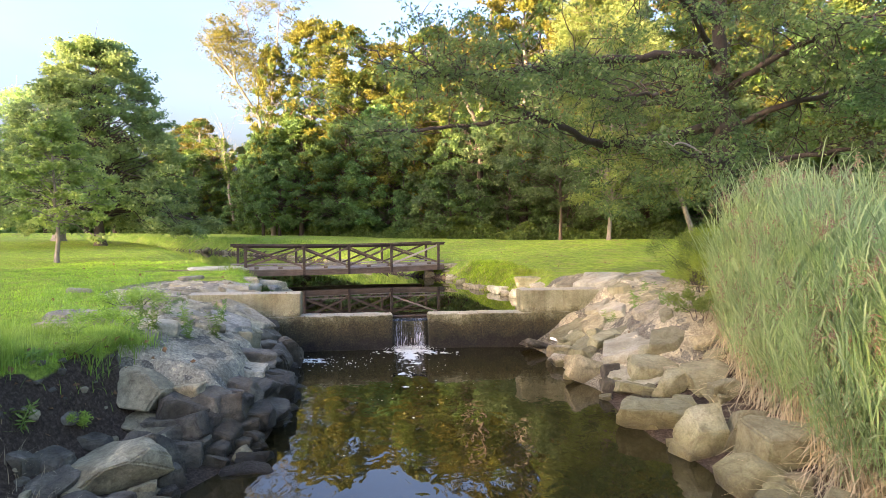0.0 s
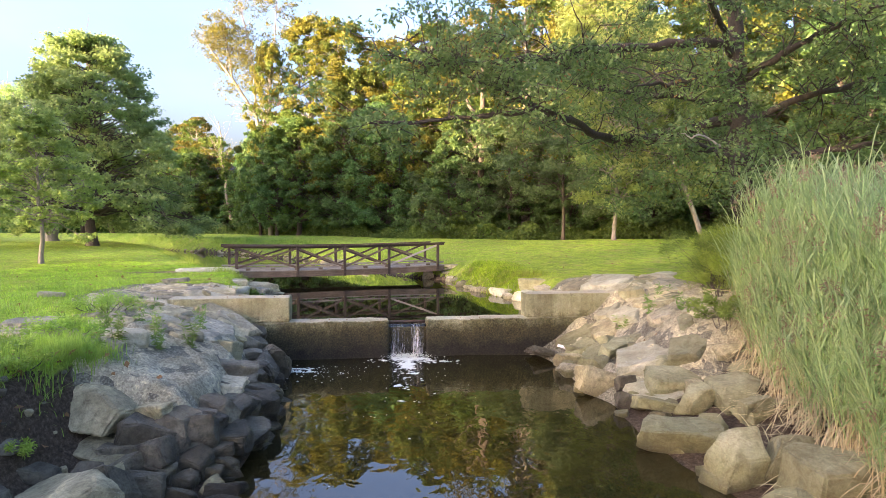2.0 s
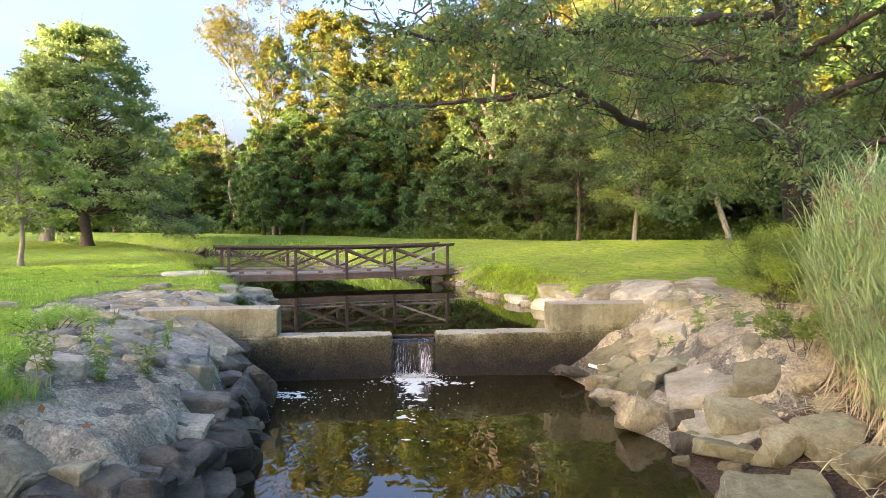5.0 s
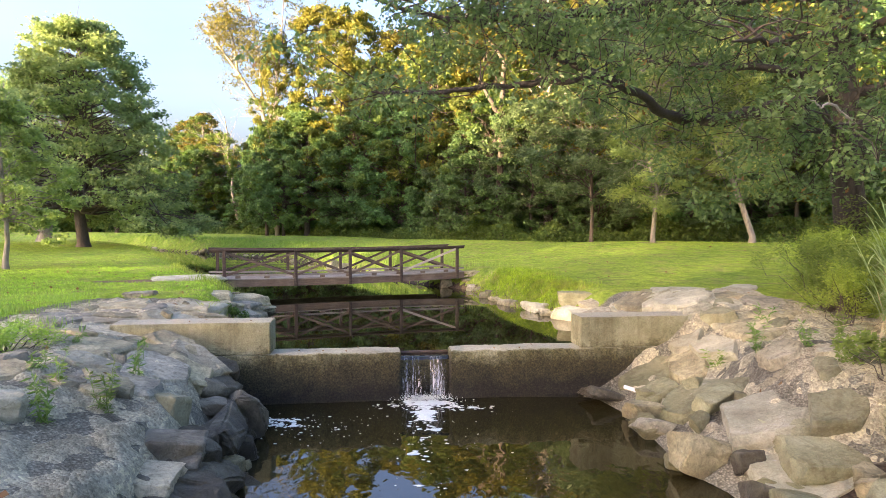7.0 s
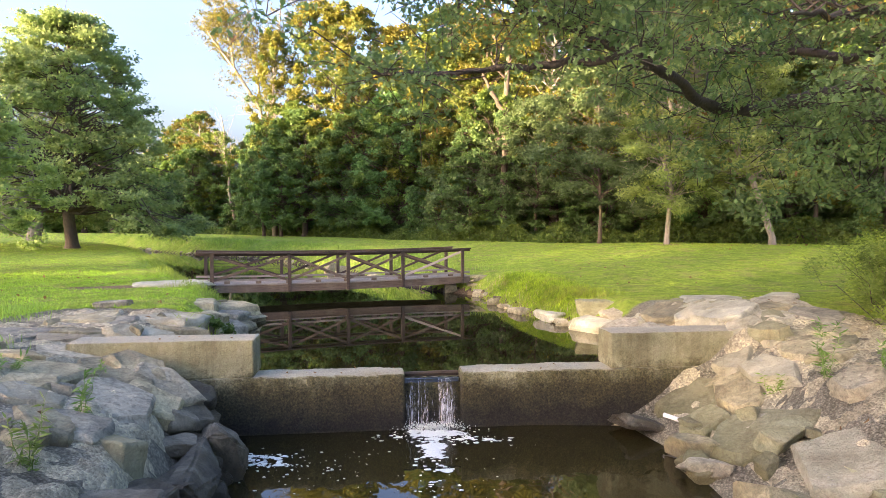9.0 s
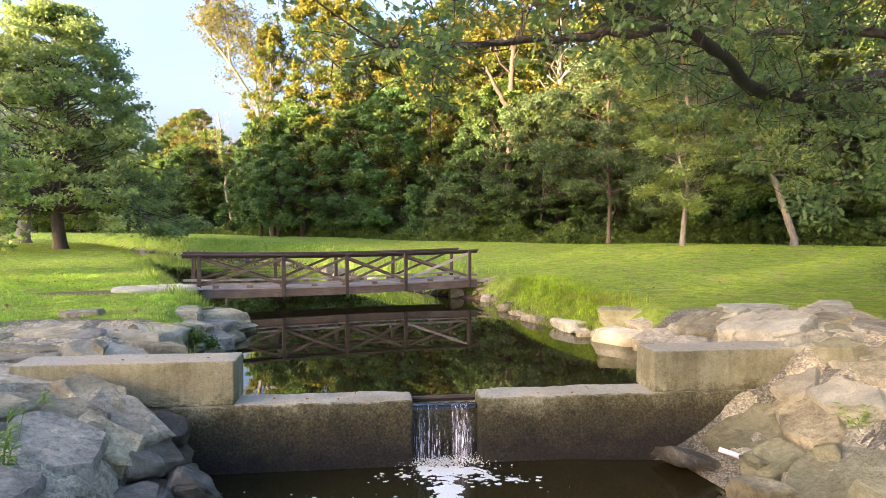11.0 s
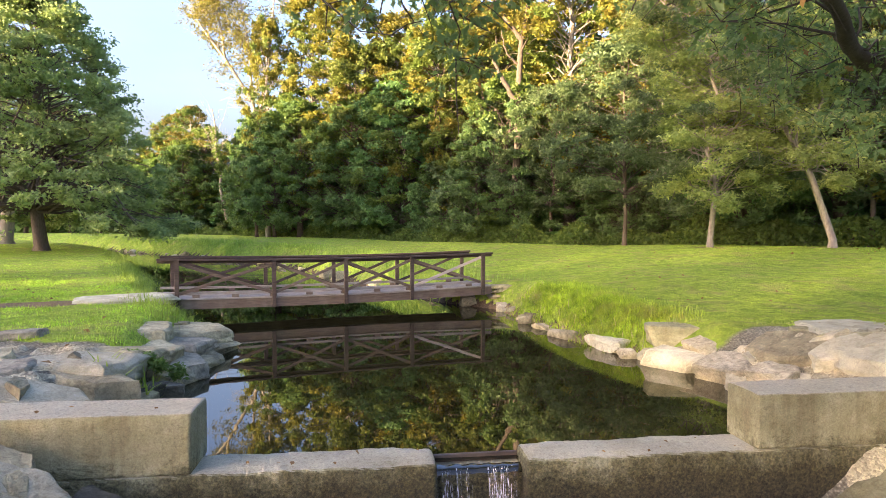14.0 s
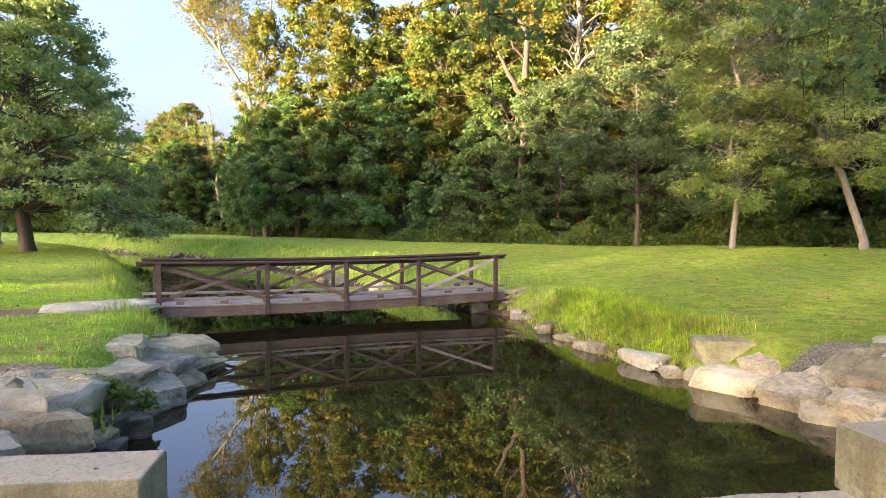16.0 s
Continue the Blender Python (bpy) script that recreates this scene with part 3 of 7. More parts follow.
def ground_z(px, py):
    px, py = np.asarray(px, float), np.asarray(py, float)
    w = 1.0 / ((px[..., None] - LAWN[:, 0]) ** 2 + (py[..., None] - LAWN[:, 1]) ** 2 + 5.0) ** 1.6
    z = (w * LAWN[:, 2]).sum(-1) / w.sum(-1)
    d1 = signed(px, py, outline(POOL_LEFT, POOL_RIGHT))
    d2 = signed(px, py, outline(POND_LEFT, POND_RIGHT))
    d = np.maximum(d1, 0)
    back = np.interp(d, [0, 0.2, 0.48, 0.70, 0.85, 1.3, 1.7, 2.3], [-0.10, 0.22, 0.46, 0.86, 0.99, 1.14, 1.27, 1.45])          # stone bank beside the weir, left
    front = -0.04 + 0.24 * np.minimum(d, 2.4) + (z - 0.53) * smooth01((d - 1.5) / 0.65)     # low apron, then the scarp of the lawn
    k = smooth01((py - 8.0) / 0.5)
    lhs = back * k + front * (1 - k)
    back = np.interp(d, [0, 0.8, 1.25, 2.0, 3.2], [-0.04, 0.40, 0.56, 1.25, 1.6])          # the same on the right
    front = np.interp(d, [0, 1.0, 2.0, 3.6], [-0.04, 0.22, 0.55, 1.4])
    k = smooth01((py - 10.6) / 1.4)
    rhs = back * k + front * (1 - k)
    b1 = np.where(d1 < 0, np.maximum(-0.6, d1 * 0.9 - 0.04), np.where(px < 0, lhs, rhs))
    rise = np.where(py > 28, 1.6, 1.15)
    b2 = np.where(d2 < 0, np.maximum(0.1, POND_Z - 0.04 + d2 * 0.6), POND_Z - 0.04 + (z - POND_Z + 0.04) * smooth01(d2 / rise * 0.9 + 0.1))
    cut = np.where(py < 15.2, b1, np.minimum(b2, np.where(py < 16.4, b1 + (py - 15.2) * 2.0, 9)))
    return np.minimum(z, cut)


def at_ground(x, y):
    return float(ground_z(np.array([x]), np.array([y]))[0])


def axis(parts):
    return np.unique(np.concatenate([np.arange(a, b, s) for a, b, s in parts]).round(4))


gx = axis([(-900, -120, 90), (-120, -40, 8), (-40, -12, 0.5), (-12, 9, 0.2), (9, 40, 1.0), (40, 120, 8), (120, 901, 90)])
gy = axis([(-300, -40, 40), (-40, 2, 2), (2, 30, 0.2), (30, 75, 0.5), (75, 130, 3), (130, 1500, 100)])
GX, GY = np.meshgrid(gx, gy)
GZ = ground_z(GX, GY)
fade = smooth01((60 - np.hypot(GX, GY - 20)) / 40)
GZ = GZ + np.array([noise.noise((x * 0.9, y * 0.9, 0)) for x, y in zip(GX.ravel(), GY.ravel())]).reshape(GX.shape) * 0.035 * fade
nx, ny = len(gx), len(gy)
ii, jj = np.meshgrid(np.arange(nx - 1), np.arange(ny - 1))
a = (jj * nx + ii).ravel()
ground = mesh_object("ground", np.stack([GX.ravel(), GY.ravel(), GZ.ravel()], 1), np.stack([a, a + 1, a + nx + 1, a + nx], 1), GROUND, smooth=True)
tagged(ground, "green mown park lawn with bare earth and stony banks", "lawn", kind="structure")

# cover masks: bare earth, crushed-stone mortar, dry thatch
D1 = signed(GX, GY, outline(POOL_LEFT, POOL_RIGHT))
D2 = signed(GX, GY, outline(POND_LEFT, POND_RIGHT))
left, right = GX < 0, GX >= 0
soil = np.where((D1 < np.where(left, 2.1, 2.4)) & (GY < 15), 1.0, 0.0)
soil = np.where((D2 < 0.25) & (GY > 15.2), 1.0, soil)
mort_l = smooth01((2.45 + 0.32 * (GY - 9) - D1) / 0.4) * smooth01((GY - 7.95) / 0.25) * smooth01((18.0 - GY) / 0.6) * smooth01((D1 - 0.10) / 0.15) * (GX < -2) * (GX > -8.5)
mort_r = smooth01((4.6 - D1) / 0.6) * smooth01((GY - 10.5) / 0.8) * smooth01((19.4 - GY) / 0.8) * (GX > 1.5) * (GX < 8.2)
dry = smooth01((0.9 - np.hypot(GX + 10.0, (GY - 21.9) * 1.5) / 1.5) * 2)
dry = np.maximum(dry, smooth01((0.45 - D2) / 0.3) * (GY > 19) * (GY < 29) * right * 0.7)
dry = np.maximum(dry, 0.8 * np.maximum(smooth01(1.4 - np.hypot(GX - 9, GY - 33.3)), smooth01(1.4 - np.hypot(GX - 13.3, GY - 32.7))))
_z = GZ - 0.06 * np.maximum(mort_l, mort_r) * smooth01((POND_Z + 3 - GZ) / 0.1)       # the mortar lies lower than the stones
ground.data.vertices.foreach_set("co", np.stack([GX.ravel(), GY.ravel(), _z.ravel()], 1).astype(np.float32).ravel())
cov = np.stack([soil.ravel(), np.maximum(mort_l, mort_r).ravel(), dry.ravel(), np.ones(GX.size)], 1).astype(np.float32)
layer = ground.data.color_attributes.new("cover", 'FLOAT_COLOR', 'POINT')
layer.data.foreach_set("color", cov.ravel())


def mortar_bed(x0, x1, y0, y1, inside):
    """Rough mortar poured between the bank stones: a finely lumped sheet that sinks away at its rim."""
    bx, by = np.meshgrid(np.arange(x0, x1, 0.055), np.arange(y0, y1, 0.055))
    k = inside(bx, by)
    lump = np.array([noise.fractal((x * 2.6, y * 2.6, 3.0), 0.8, 2.1, 5) for x, y in zip(bx.ravel(), by.ravel())]).reshape(bx.shape)
    step = np.array([noise.noise((x * 1.15 + 0.5 * y, y * 0.9 - 0.3 * x, 9.0)) for x, y in zip(bx.ravel(), by.ravel())]).reshape(bx.shape) * 5.0
    ledge = (np.floor(step) + smooth01((step - np.floor(step)) * 5 - 2.0) - step) * 0.035          # split beds of stone that break off in small steps
    bz = ground_z(bx, by) - 0.05 + lump * 0.10 + ledge * 1.5 - 0.22 * (1 - smooth01(k * 2.2))
    cols = bx.shape[1]
    i_, j_ = np.meshgrid(np.arange(cols - 1), np.arange(bx.shape[0] - 1))
    c_ = (j_ * cols + i_).ravel()
    c_ = c_[(k.ravel() > 0.02)[c_]]
    ob = mesh_object("mortar_bed", np.stack([bx.ravel(), by.ravel(), bz.ravel()], 1), np.stack([c_, c_ + 1, c_ + cols + 1, c_ + cols], 1), MORTAR, smooth=True)
    tagged(ob, "rough grey crushed-stone mortar between the bank stones", "mortar", kind="structure")


def left_bed(x, y):
    d = signed(x, y, outline(POOL_LEFT, POOL_RIGHT))
    return smooth01((2.45 + 0.32 * (y - 9) - d) / 0.4) * smooth01((y - 7.98) / 0.2) * smooth01((17.6 - y) / 0.6) * smooth01((d - 0.44 - 0.12 * np.sin(y * 5.3)) / 0.2) * (x < -2) * smooth01((x + 8.2) / 0.5) 


def right_bed(x, y):
    d = signed(x, y, outline(POOL_LEFT, POOL_RIGHT))
    return smooth01((4.5 - d) / 0.5) * smooth01((y - 10.7) / 0.6) * smooth01((19.0 - y) / 0.6) * smooth01((d - 0.5) / 0.3) * (x > 1.5) * smooth01((8.0 - x) / 0.5)


mortar_bed(-8.3, -2.4, 7.9, 17.7, left_bed)
mortar_bed(2.4, 8.1, 10.6, 19.1, right_bed)


def water_sheet(name, left_edge, right_edge, z, mat, grow, label):
    ys = sorted({y for y, _ in left_edge} | {y for y, _ in right_edge})
    ly, lx = zip(*left_edge)
    ry, rx = zip(*right_edge)
    v, f = [], []
    for k, y in enumerate(ys):
        a_, b_ = np.interp(y, ly, lx) - grow, np.interp(y, ry, rx) + grow
        v += [(a_, y, z), (b_, y, z)]
        if k:
            f.append((2 * k - 2, 2 * k - 1, 2 * k + 1, 2 * k))
    return tagged(mesh_object(name, v, f, mat), label, "water", kind="structure")


WEIR = pose(-3.4, 14.48, 0, 0, 0, 7.8)             # along the weir's downstream face, from the left pier's inner corner
water_sheet("water", [(y, x) for y, x in POOL_LEFT if y < 14.5] + [(15.05, -4.6)], [(y, x) for y, x in POOL_RIGHT if y < 15] + [(15.05, 2.4)], POOL_Z, POOL, 0.9,
            "murky olive-brown pool below the weir")
water_sheet("water", [(15.0, -5.0)] + POND_LEFT[1:], [(15.0, -3.2), (15.78, 2.6), (16.1, 3.3)] + POND_RIGHT[1:], POND_Z, POND, 0.8, "still dark pond reflecting the trees")

# ---- the weir ----
def weir_wall():
    root = empty("weir", WEIR)
    tagged(root, "old concrete weir with a notch and dark algae-stained face", "weir")

    def block(name, x0, x1, y0, y1, z0, z1, bev, label="", worn=0.0):
        bm = bmesh.new()
        r = bev
        sec = []                                                # section, counter-clockwise: y, z, and how near the upper arris
        for cy, cz, a0 in ((y1 - r, z0 + r, -90), (y1 - r, z1 - r, 0), (y0 + r, z1 - r, 90), (y0 + r, z0 + r, 180)):
            for k in range(4):
                t = radians(a0 + 30 * k)
                sec.append((cy + r * math.cos(t), cz + r * math.sin(t), 1.0 if a0 == 90 else 0.5 if a0 == 0 else 0.0))
            if a0 == 0:
                sec += [(y1 - r - (y1 - y0 - 2 * r) * q / 5, z1, 0.0) for q in range(1, 5)]
            if a0 == 90:
                sec += [(y0, z1 - r - (z1 - z0 - 2 * r) * q / 12, 0.25 if q < 2 else 0.0) for q in range(1, 12)]
        n_x = max(4, int((x1 - x0) / 0.045))
        xs_ = [x0, x0 + r * 0.4] + list(np.linspace(x0 + r, x1 - r, n_x)) + [x1 - r * 0.4, x1]
        sy, sz = (y0 + y1) / 2, (z0 + z1) / 2
        rings = []
        for i, x in enumerate(xs_):
            e = {0: r, 1: r * 0.3, len(xs_) - 2: r * 0.3, len(xs_) - 1: r}.get(i, 0.0)
            ring = []
            for y, z, w in sec:
                q = Vector((x, y, z))
                wear = w * worn * (max(0.0, noise.noise(q * 2.1) + 0.15) * 0.045 + abs(noise.noise(q * 9.0)) * 0.022 + abs(noise.noise(q * 23.0)) * 0.010)
                v_ = Vector((x, y + math.copysign(min(e, abs(y - sy)), sy - y) + (wear if y < sy else -wear), z + (math.copysign(e, sz - z)) - wear * 0.8))
                v_ += noise.noise_vector(q * 2.3) * 0.008 + noise.noise_vector(q * 14) * 0.004 * worn
                ring.append(bm.verts.new(v_))
            rings.append(ring)
        for p_, q_ in zip(rings, rings[1:]):
            for k in range(len(sec)):
                bm.faces.new((p_[k], p_[(k + 1) % len(sec)], q_[(k + 1) % len(sec)], q_[k]))
        bm.faces.new(rings[0])
        bm.faces.new(rings[-1])
        bmesh.ops.recalc_face_normals(bm, faces=bm.faces[:])
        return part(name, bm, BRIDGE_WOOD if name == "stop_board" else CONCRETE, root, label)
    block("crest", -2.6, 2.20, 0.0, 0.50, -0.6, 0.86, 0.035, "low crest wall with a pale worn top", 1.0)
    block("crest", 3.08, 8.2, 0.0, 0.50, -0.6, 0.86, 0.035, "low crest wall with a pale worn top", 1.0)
    block("pier", -2.6, -0.004, 0.003, 0.55, 0.850, 1.41, 0.022, "taller concrete wing wall with stained face", 0.25)
    block("pier", 5.424, 8.2, 0.003, 0.55, 0.850, 1.41, 0.022, "taller concrete wing wall with stained face", 0.25)
    block("sill", 2.204, 3.076, 0.25, 0.48, -0.6, 0.70, 0.012, "wet dark sill board across the notch")
    block("stop_board", 2.204, 3.076, 0.44, 0.485, 0.700, 0.775, 0.006, "weathered dark stop board at the waterline")
    return root


weir_wall()


def falling_water():
    """Thin strands that drop from the sill to the pool."""
    rng = np.random.default_rng(4)
    c = Collect()
    for k in range(70):
        x = rng.choice([rng.uniform(2.25, 3.03), rng.normal(2.85, 0.07), rng.normal(2.42, 0.08)])
        x = float(np.clip(x, 2.23, 3.05))
        top = 0.715 if rng.random() < 0.5 else rng.uniform(0.3, 0.62)
        w = rng.choice([rng.uniform(0.0012, 0.004), rng.uniform(0.004, 0.010)], p=[0.7, 0.3])
        t = np.linspace(0, 1, 9)
        zz = top - (top + 0.02) * t ** 1.5
        out = 0.25 - 0.02 - np.sqrt(np.maximum(0.715 - zz, 0)) * rng.uniform(0.12, 0.2)
        xx = x + np.cumsum(rng.normal(0, 0.003, 9))
        ww = w * (0.6 + 0.9 * t) * rng.uniform(0.7, 1.3, 9)
        v = np.concatenate([np.stack([xx - ww, out, zz], 1), np.stack([xx + ww, out + rng.uniform(-.01, .01), zz], 1), np.stack([xx, out - ww * 0.8, zz], 1)])
        i = np.arange(8)
        f = np.concatenate([np.stack([i, i + 1, i + 19, i + 18], 1), np.stack([i + 18, i + 19, i + 10, i + 9], 1)])
        c.add(v, f)
    ob = mesh_object("waterfall", *c.arrays(), FALL, smooth=True)
    ob.matrix_world = WEIR
    tagged(ob, "thin white strands of water falling through the notch", "waterfall", kind="stuff")


falling_water()


def lip_water():
    bm = bmesh.new()
    xs = np.linspace(2.21, 3.07, 20)
    prof = [(0.33, 0.712), (0.30, 0.711), (0.27, 0.709), (0.225, 0.70), (0.212, 0.66)]
    rows_ = [[bm.verts.new((x, y, z + 0.006 * math.sin(x * 37 + k))) for k, (y, z) in enumerate(prof)] for x in xs]
    for r0, r1 in zip(rows_, rows_[1:]):
        for k in range(len(prof) - 1):
            bm.faces.new((r0[k], r1[k], r1[k + 1], r0[k + 1]))
    ob = part("spill", bm, POND, None, smooth=True)
    ob.matrix_world = WEIR
    tagged(ob, "smooth lip of water sliding over the sill", "water", kind="structure")


lip_water()


def foam_patch(name, cx, cy, z, seeds, label):
    """Flat, ragged islands of foam drifting on the pool. seeds: dx, dy, spread x, spread y, count, size."""
    rng = np.random.default_rng(int(abs(cx * 100)) + 3)
    v, f = [], []
    for dx, dy, sx, sy, n, size in seeds:
        for _ in range(n):
            x, y = cx + dx + rng.normal(0, sx), cy + dy + rng.normal(0, sy)
            r = size * rng.lognormal(0, 0.55)
            k = 9
            ang = np.linspace(0, 2 * np.pi, k, endpoint=False)
            rad = r * rng.uniform(0.45, 1.25, k)
            b = len(v)
            v += [(x + 1.5 * c_ * q, y + s_ * q, z + 0.004) for c_, s_, q in zip(np.cos(ang), np.sin(ang), rad)]
            v.append((x, y, z + 0.006 + min(r * 0.25, 0.03)))
            f += [(b + i, b + (i + 1) % k, b + k) for i in range(k)]
    return tagged(mesh_object(name, v, f, FOAM, smooth=True), label, "foam", kind="stuff")


foam_patch("foam", -0.72, 14.62, 0.0, [(0, 0.02, 0.23, 0.06, 170, 0.024), (-0.08, -0.5, 0.09, 0.30, 130, 0.017), (0.02, -1.5, 0.12, 0.6, 60, 0.018), (0.5, -0.25, 0.30, 0.10, 70, 0.016),
                                       (-0.5, -0.2, 0.3, 0.12, 40, 0.013), (0, -2.5, 0.6, 1.3, 60, 0.008)], "white foam churned up under the little fall")
foam_patch("foam", -3.45, 13.5, 0.0, [(0.02, 0, 0.10, 0.14, 130, 0.022), (0.40, 0.16, 0.22, 0.03, 60, 0.016), (0.55, -0.12, 0.25, 0.03, 60, 0.014), (0.3, 0.02, 0.18, 0.05, 50, 0.016), (1.0, -0.2, 0.5, 0.35, 90, 0.008)],
           "patch of white foam drifting beside the rocks")


def splash():
    """Drops thrown up where the fall meets the pool."""
    rng = np.random.default_rng(31)
    c = Collect()
    octa = np.array([(1, 0, 0), (-1, 0, 0), (0, 1, 0), (0, -1, 0), (0, 0, 1), (0, 0, -1)], float)
    faces = np.array([(0, 2, 4), (2, 1, 4), (1, 3, 4), (3, 0, 4), (2, 0, 5), (1, 2, 5), (3, 1, 5), (0, 3, 5)])
    for _ in range(640):
        at = np.array((2.64 + rng.normal(0, 0.24), 0.02 + rng.normal(0, 0.07), abs(rng.normal(0, 0.045))))
        r = rng.uniform(0.004, 0.011) * (1.4 - min(1.0, at[2] * 8))
        c.add(at + octa * r * rng.uniform(0.7, 1.4, 3), faces)
    ob = mesh_object("splash", *c.arrays(), FOAM, smooth=True)
    ob.matrix_world = WEIR
    tagged(ob, "white splash at the foot of the little fall", "splash", kind="stuff")


splash()


def crest_leaves():
    """A few dead leaves lying on the weir's worn top."""
    rng = np.random.default_rng(32)
    x = np.concatenate([rng.uniform(0.1, 2.1, 6), rng.uniform(3.2, 5.3, 7), rng.uniform(-2.2, -0.2, 3)])
    z = np.where(x < 0, 1.425, 0.872)
    ob = mesh_object("dead_leaves", *leaves(np.stack([x, rng.uniform(0.08, 0.42, len(x)), z], 1), 0.055, rng, 0.0, 3.0, 0.7), LEAF_RUST)
    ob.matrix_world = WEIR
    tagged(ob, "small dead brown leaves on the weir's top", "leaves", kind="stuff")


# ---- the footbridge ----
def footbridge():
    p0, p1 = Vector((-7.72, 23.5, 0)), Vector((-0.15, 26.75, 0))
    d = p1 - p0
    length = d.length
    yaw = math.degrees(math.atan2(d.y, d.x))
    root = empty("footbridge", pose(p0.x, p0.y, 0, 0, 0, yaw))
    tagged(root, "weathered brown timber footbridge with cross-braced railings over the pond", "bridge")
    width = 1.55

    def arch(x):
        u = x / length
        return 1.37 + 0.03 * u - 0.055 * (1 - (2 * u - 1) ** 2)
    n = 16
    xs = np.linspace(-0.36, length + 0.22, n + 1)

    def sweep(y, dz, w, h):
        """A timber that follows the deck's slight sag."""
        bm = bmesh.new()
        loops = [[bm.verts.new((x, y + a_ * w / 2, arch(x) + dz + b_ * h / 2)) for a_, b_ in ((-1, -1), (1, -1), (1, 1), (-1, 1))] for x in xs]
        for l0, l1 in zip(loops, loops[1:]):
            for k in range(4):
                bm.faces.new((l0[k], l0[(k + 1) % 4], l1[(k + 1) % 4], l1[k]))
        bm.faces.new(loops[0])
        bm.faces.new(loops[-1][::-1])
        bmesh.ops.recalc_face_normals(bm, faces=bm.faces[:])
        return bm
    for side, y in enumerate((0.0, width)):
        part("beam", sweep(y, -0.175, 0.09, 0.22), BEAM_WOOD, root, "deep faded brown bridge beam")
        part("top_rail", sweep(y - 0.02, 0.90, 0.15, 0.042), BRIDGE_WOOD, root)
        part("rail_board", sweep(y + 0.02, 0.84, 0.04, 0.065), BRIDGE_WOOD, root)
    for side, y in enumerate((-0.07, width + 0.07)):
        posts = ((0.009, 0.281, 0.504, 0.727, 0.989), (-0.008, 0.278, 0.508, 0.741, 0.999))[side]
        for u in posts:
            x = u * length
            bm = bmesh.new()
            box(bm, x, y, arch(x) + 0.295, 0.10, 0.09, 1.17, None, 0.006)
            part("post", bm, BRIDGE_WOOD, root)
        for k, (u0, u1) in enumerate(zip(posts, posts[1:])):
            x0, x1 = u0 * length + 0.05, u1 * length - 0.05
            for flip in (0, 1):
                lo, hi = arch(x0 if not flip else x1) + 0.08, arch(x1 if not flip else x0) + 0.80
                a_ = (x0, y + 0.03 + 0.04 * flip, lo) if not flip else (x1, y + 0.03 + 0.04 * flip, lo)
                b_ = (x1, y + 0.03 + 0.04 * flip, hi) if not flip else (x0, y + 0.03 + 0.04 * flip, hi)
                bm = bmesh.new()
                bar(bm, a_, b_, 0.035, 0.075)
                pale = side == 0 and k == 3 and flip == 0
                part("brace", bm, PALE_WOOD if pale else BEAM_WOOD if side == 0 else BRIDGE_WOOD, root, "bare new replacement timber" if pale else "")
            if k == 0:                                          # a few thin wires strung across the first bay
                for h in np.linspace(0.14, 0.78, 8):
                    bm = bmesh.new()
                    bar(bm, (x0, y, arch(x0) + h), (x1, y, arch(x1) + h), 0.006, 0.006, 0)
                    part("wire", bm, BRIDGE_WOOD, root)
        part("kerb_rail", sweep(y + (0.1 if side == 0 else -0.1), 0.085, 0.07, 0.06), DECK_WOOD, root)
        for q in range(9):                                      # short blocks that carry the kerb rail
            x = (0.06 + 0.11 * q) * length
            bm = bmesh.new()
            box(bm, x, y + (0.1 if side == 0 else -0.1), arch(x) + 0.016, 0.16, 0.08, 0.076, None, 0.004)
            part("kerb_block", bm, BEAM_WOOD, root)
    rng = random.Random(3)
    lanes = 10
    for i in range(lanes):                                      # long deck boards, butted at staggered joints
        y = -0.08 + (i + 0.5) * (width + 0.16) / lanes
        x = -0.3
        while x < length + 0.2:
            end = min(x + rng.uniform(1.6, 3.2), length + 0.2)
            bm = bmesh.new()
            lift = rng.uniform(-0.006, 0.006)
            for a_, b_ in ((x, (x + end) / 2), ((x + end) / 2, end)):
                bar(bm, (a_ + 0.003, y, arch(a_) - 0.043 + lift), (b_ - 0.003 * (b_ == end), y, arch(b_) - 0.043 + lift), (width + 0.16) / lanes - 0.012, 0.04, 0.004)
            part("deck_board", bm, DECK_WOOD, root)
            x = end


footbridge()

# ---- trees ----
OAK_HALF = [(0.24, 0.05), (0.36, 0.22), (0.46, 0.08), (0.64, 0.27), (0.80, 0.11)]
OAK_LEAF = [(0, 0)] + OAK_HALF + [(1.0, 0)] + [(x, -y) for x, y in reversed(OAK_HALF)]


def unit(v):
    return v / (np.linalg.norm(v, axis=1)[:, None] + 1e-9)


def leaf_frame(n, rng, droop=0.25, flat=0.8):
    d = unit(rng.normal(0, 1, (n, 3)) * (1, 1, 0.55) - (0, 0, droop))
    nrm = unit(rng.normal(0, 1, (n, 3)) + (0, 0, flat))
    s = unit(np.cross(nrm, d))
    return d, s, np.cross(d, s)


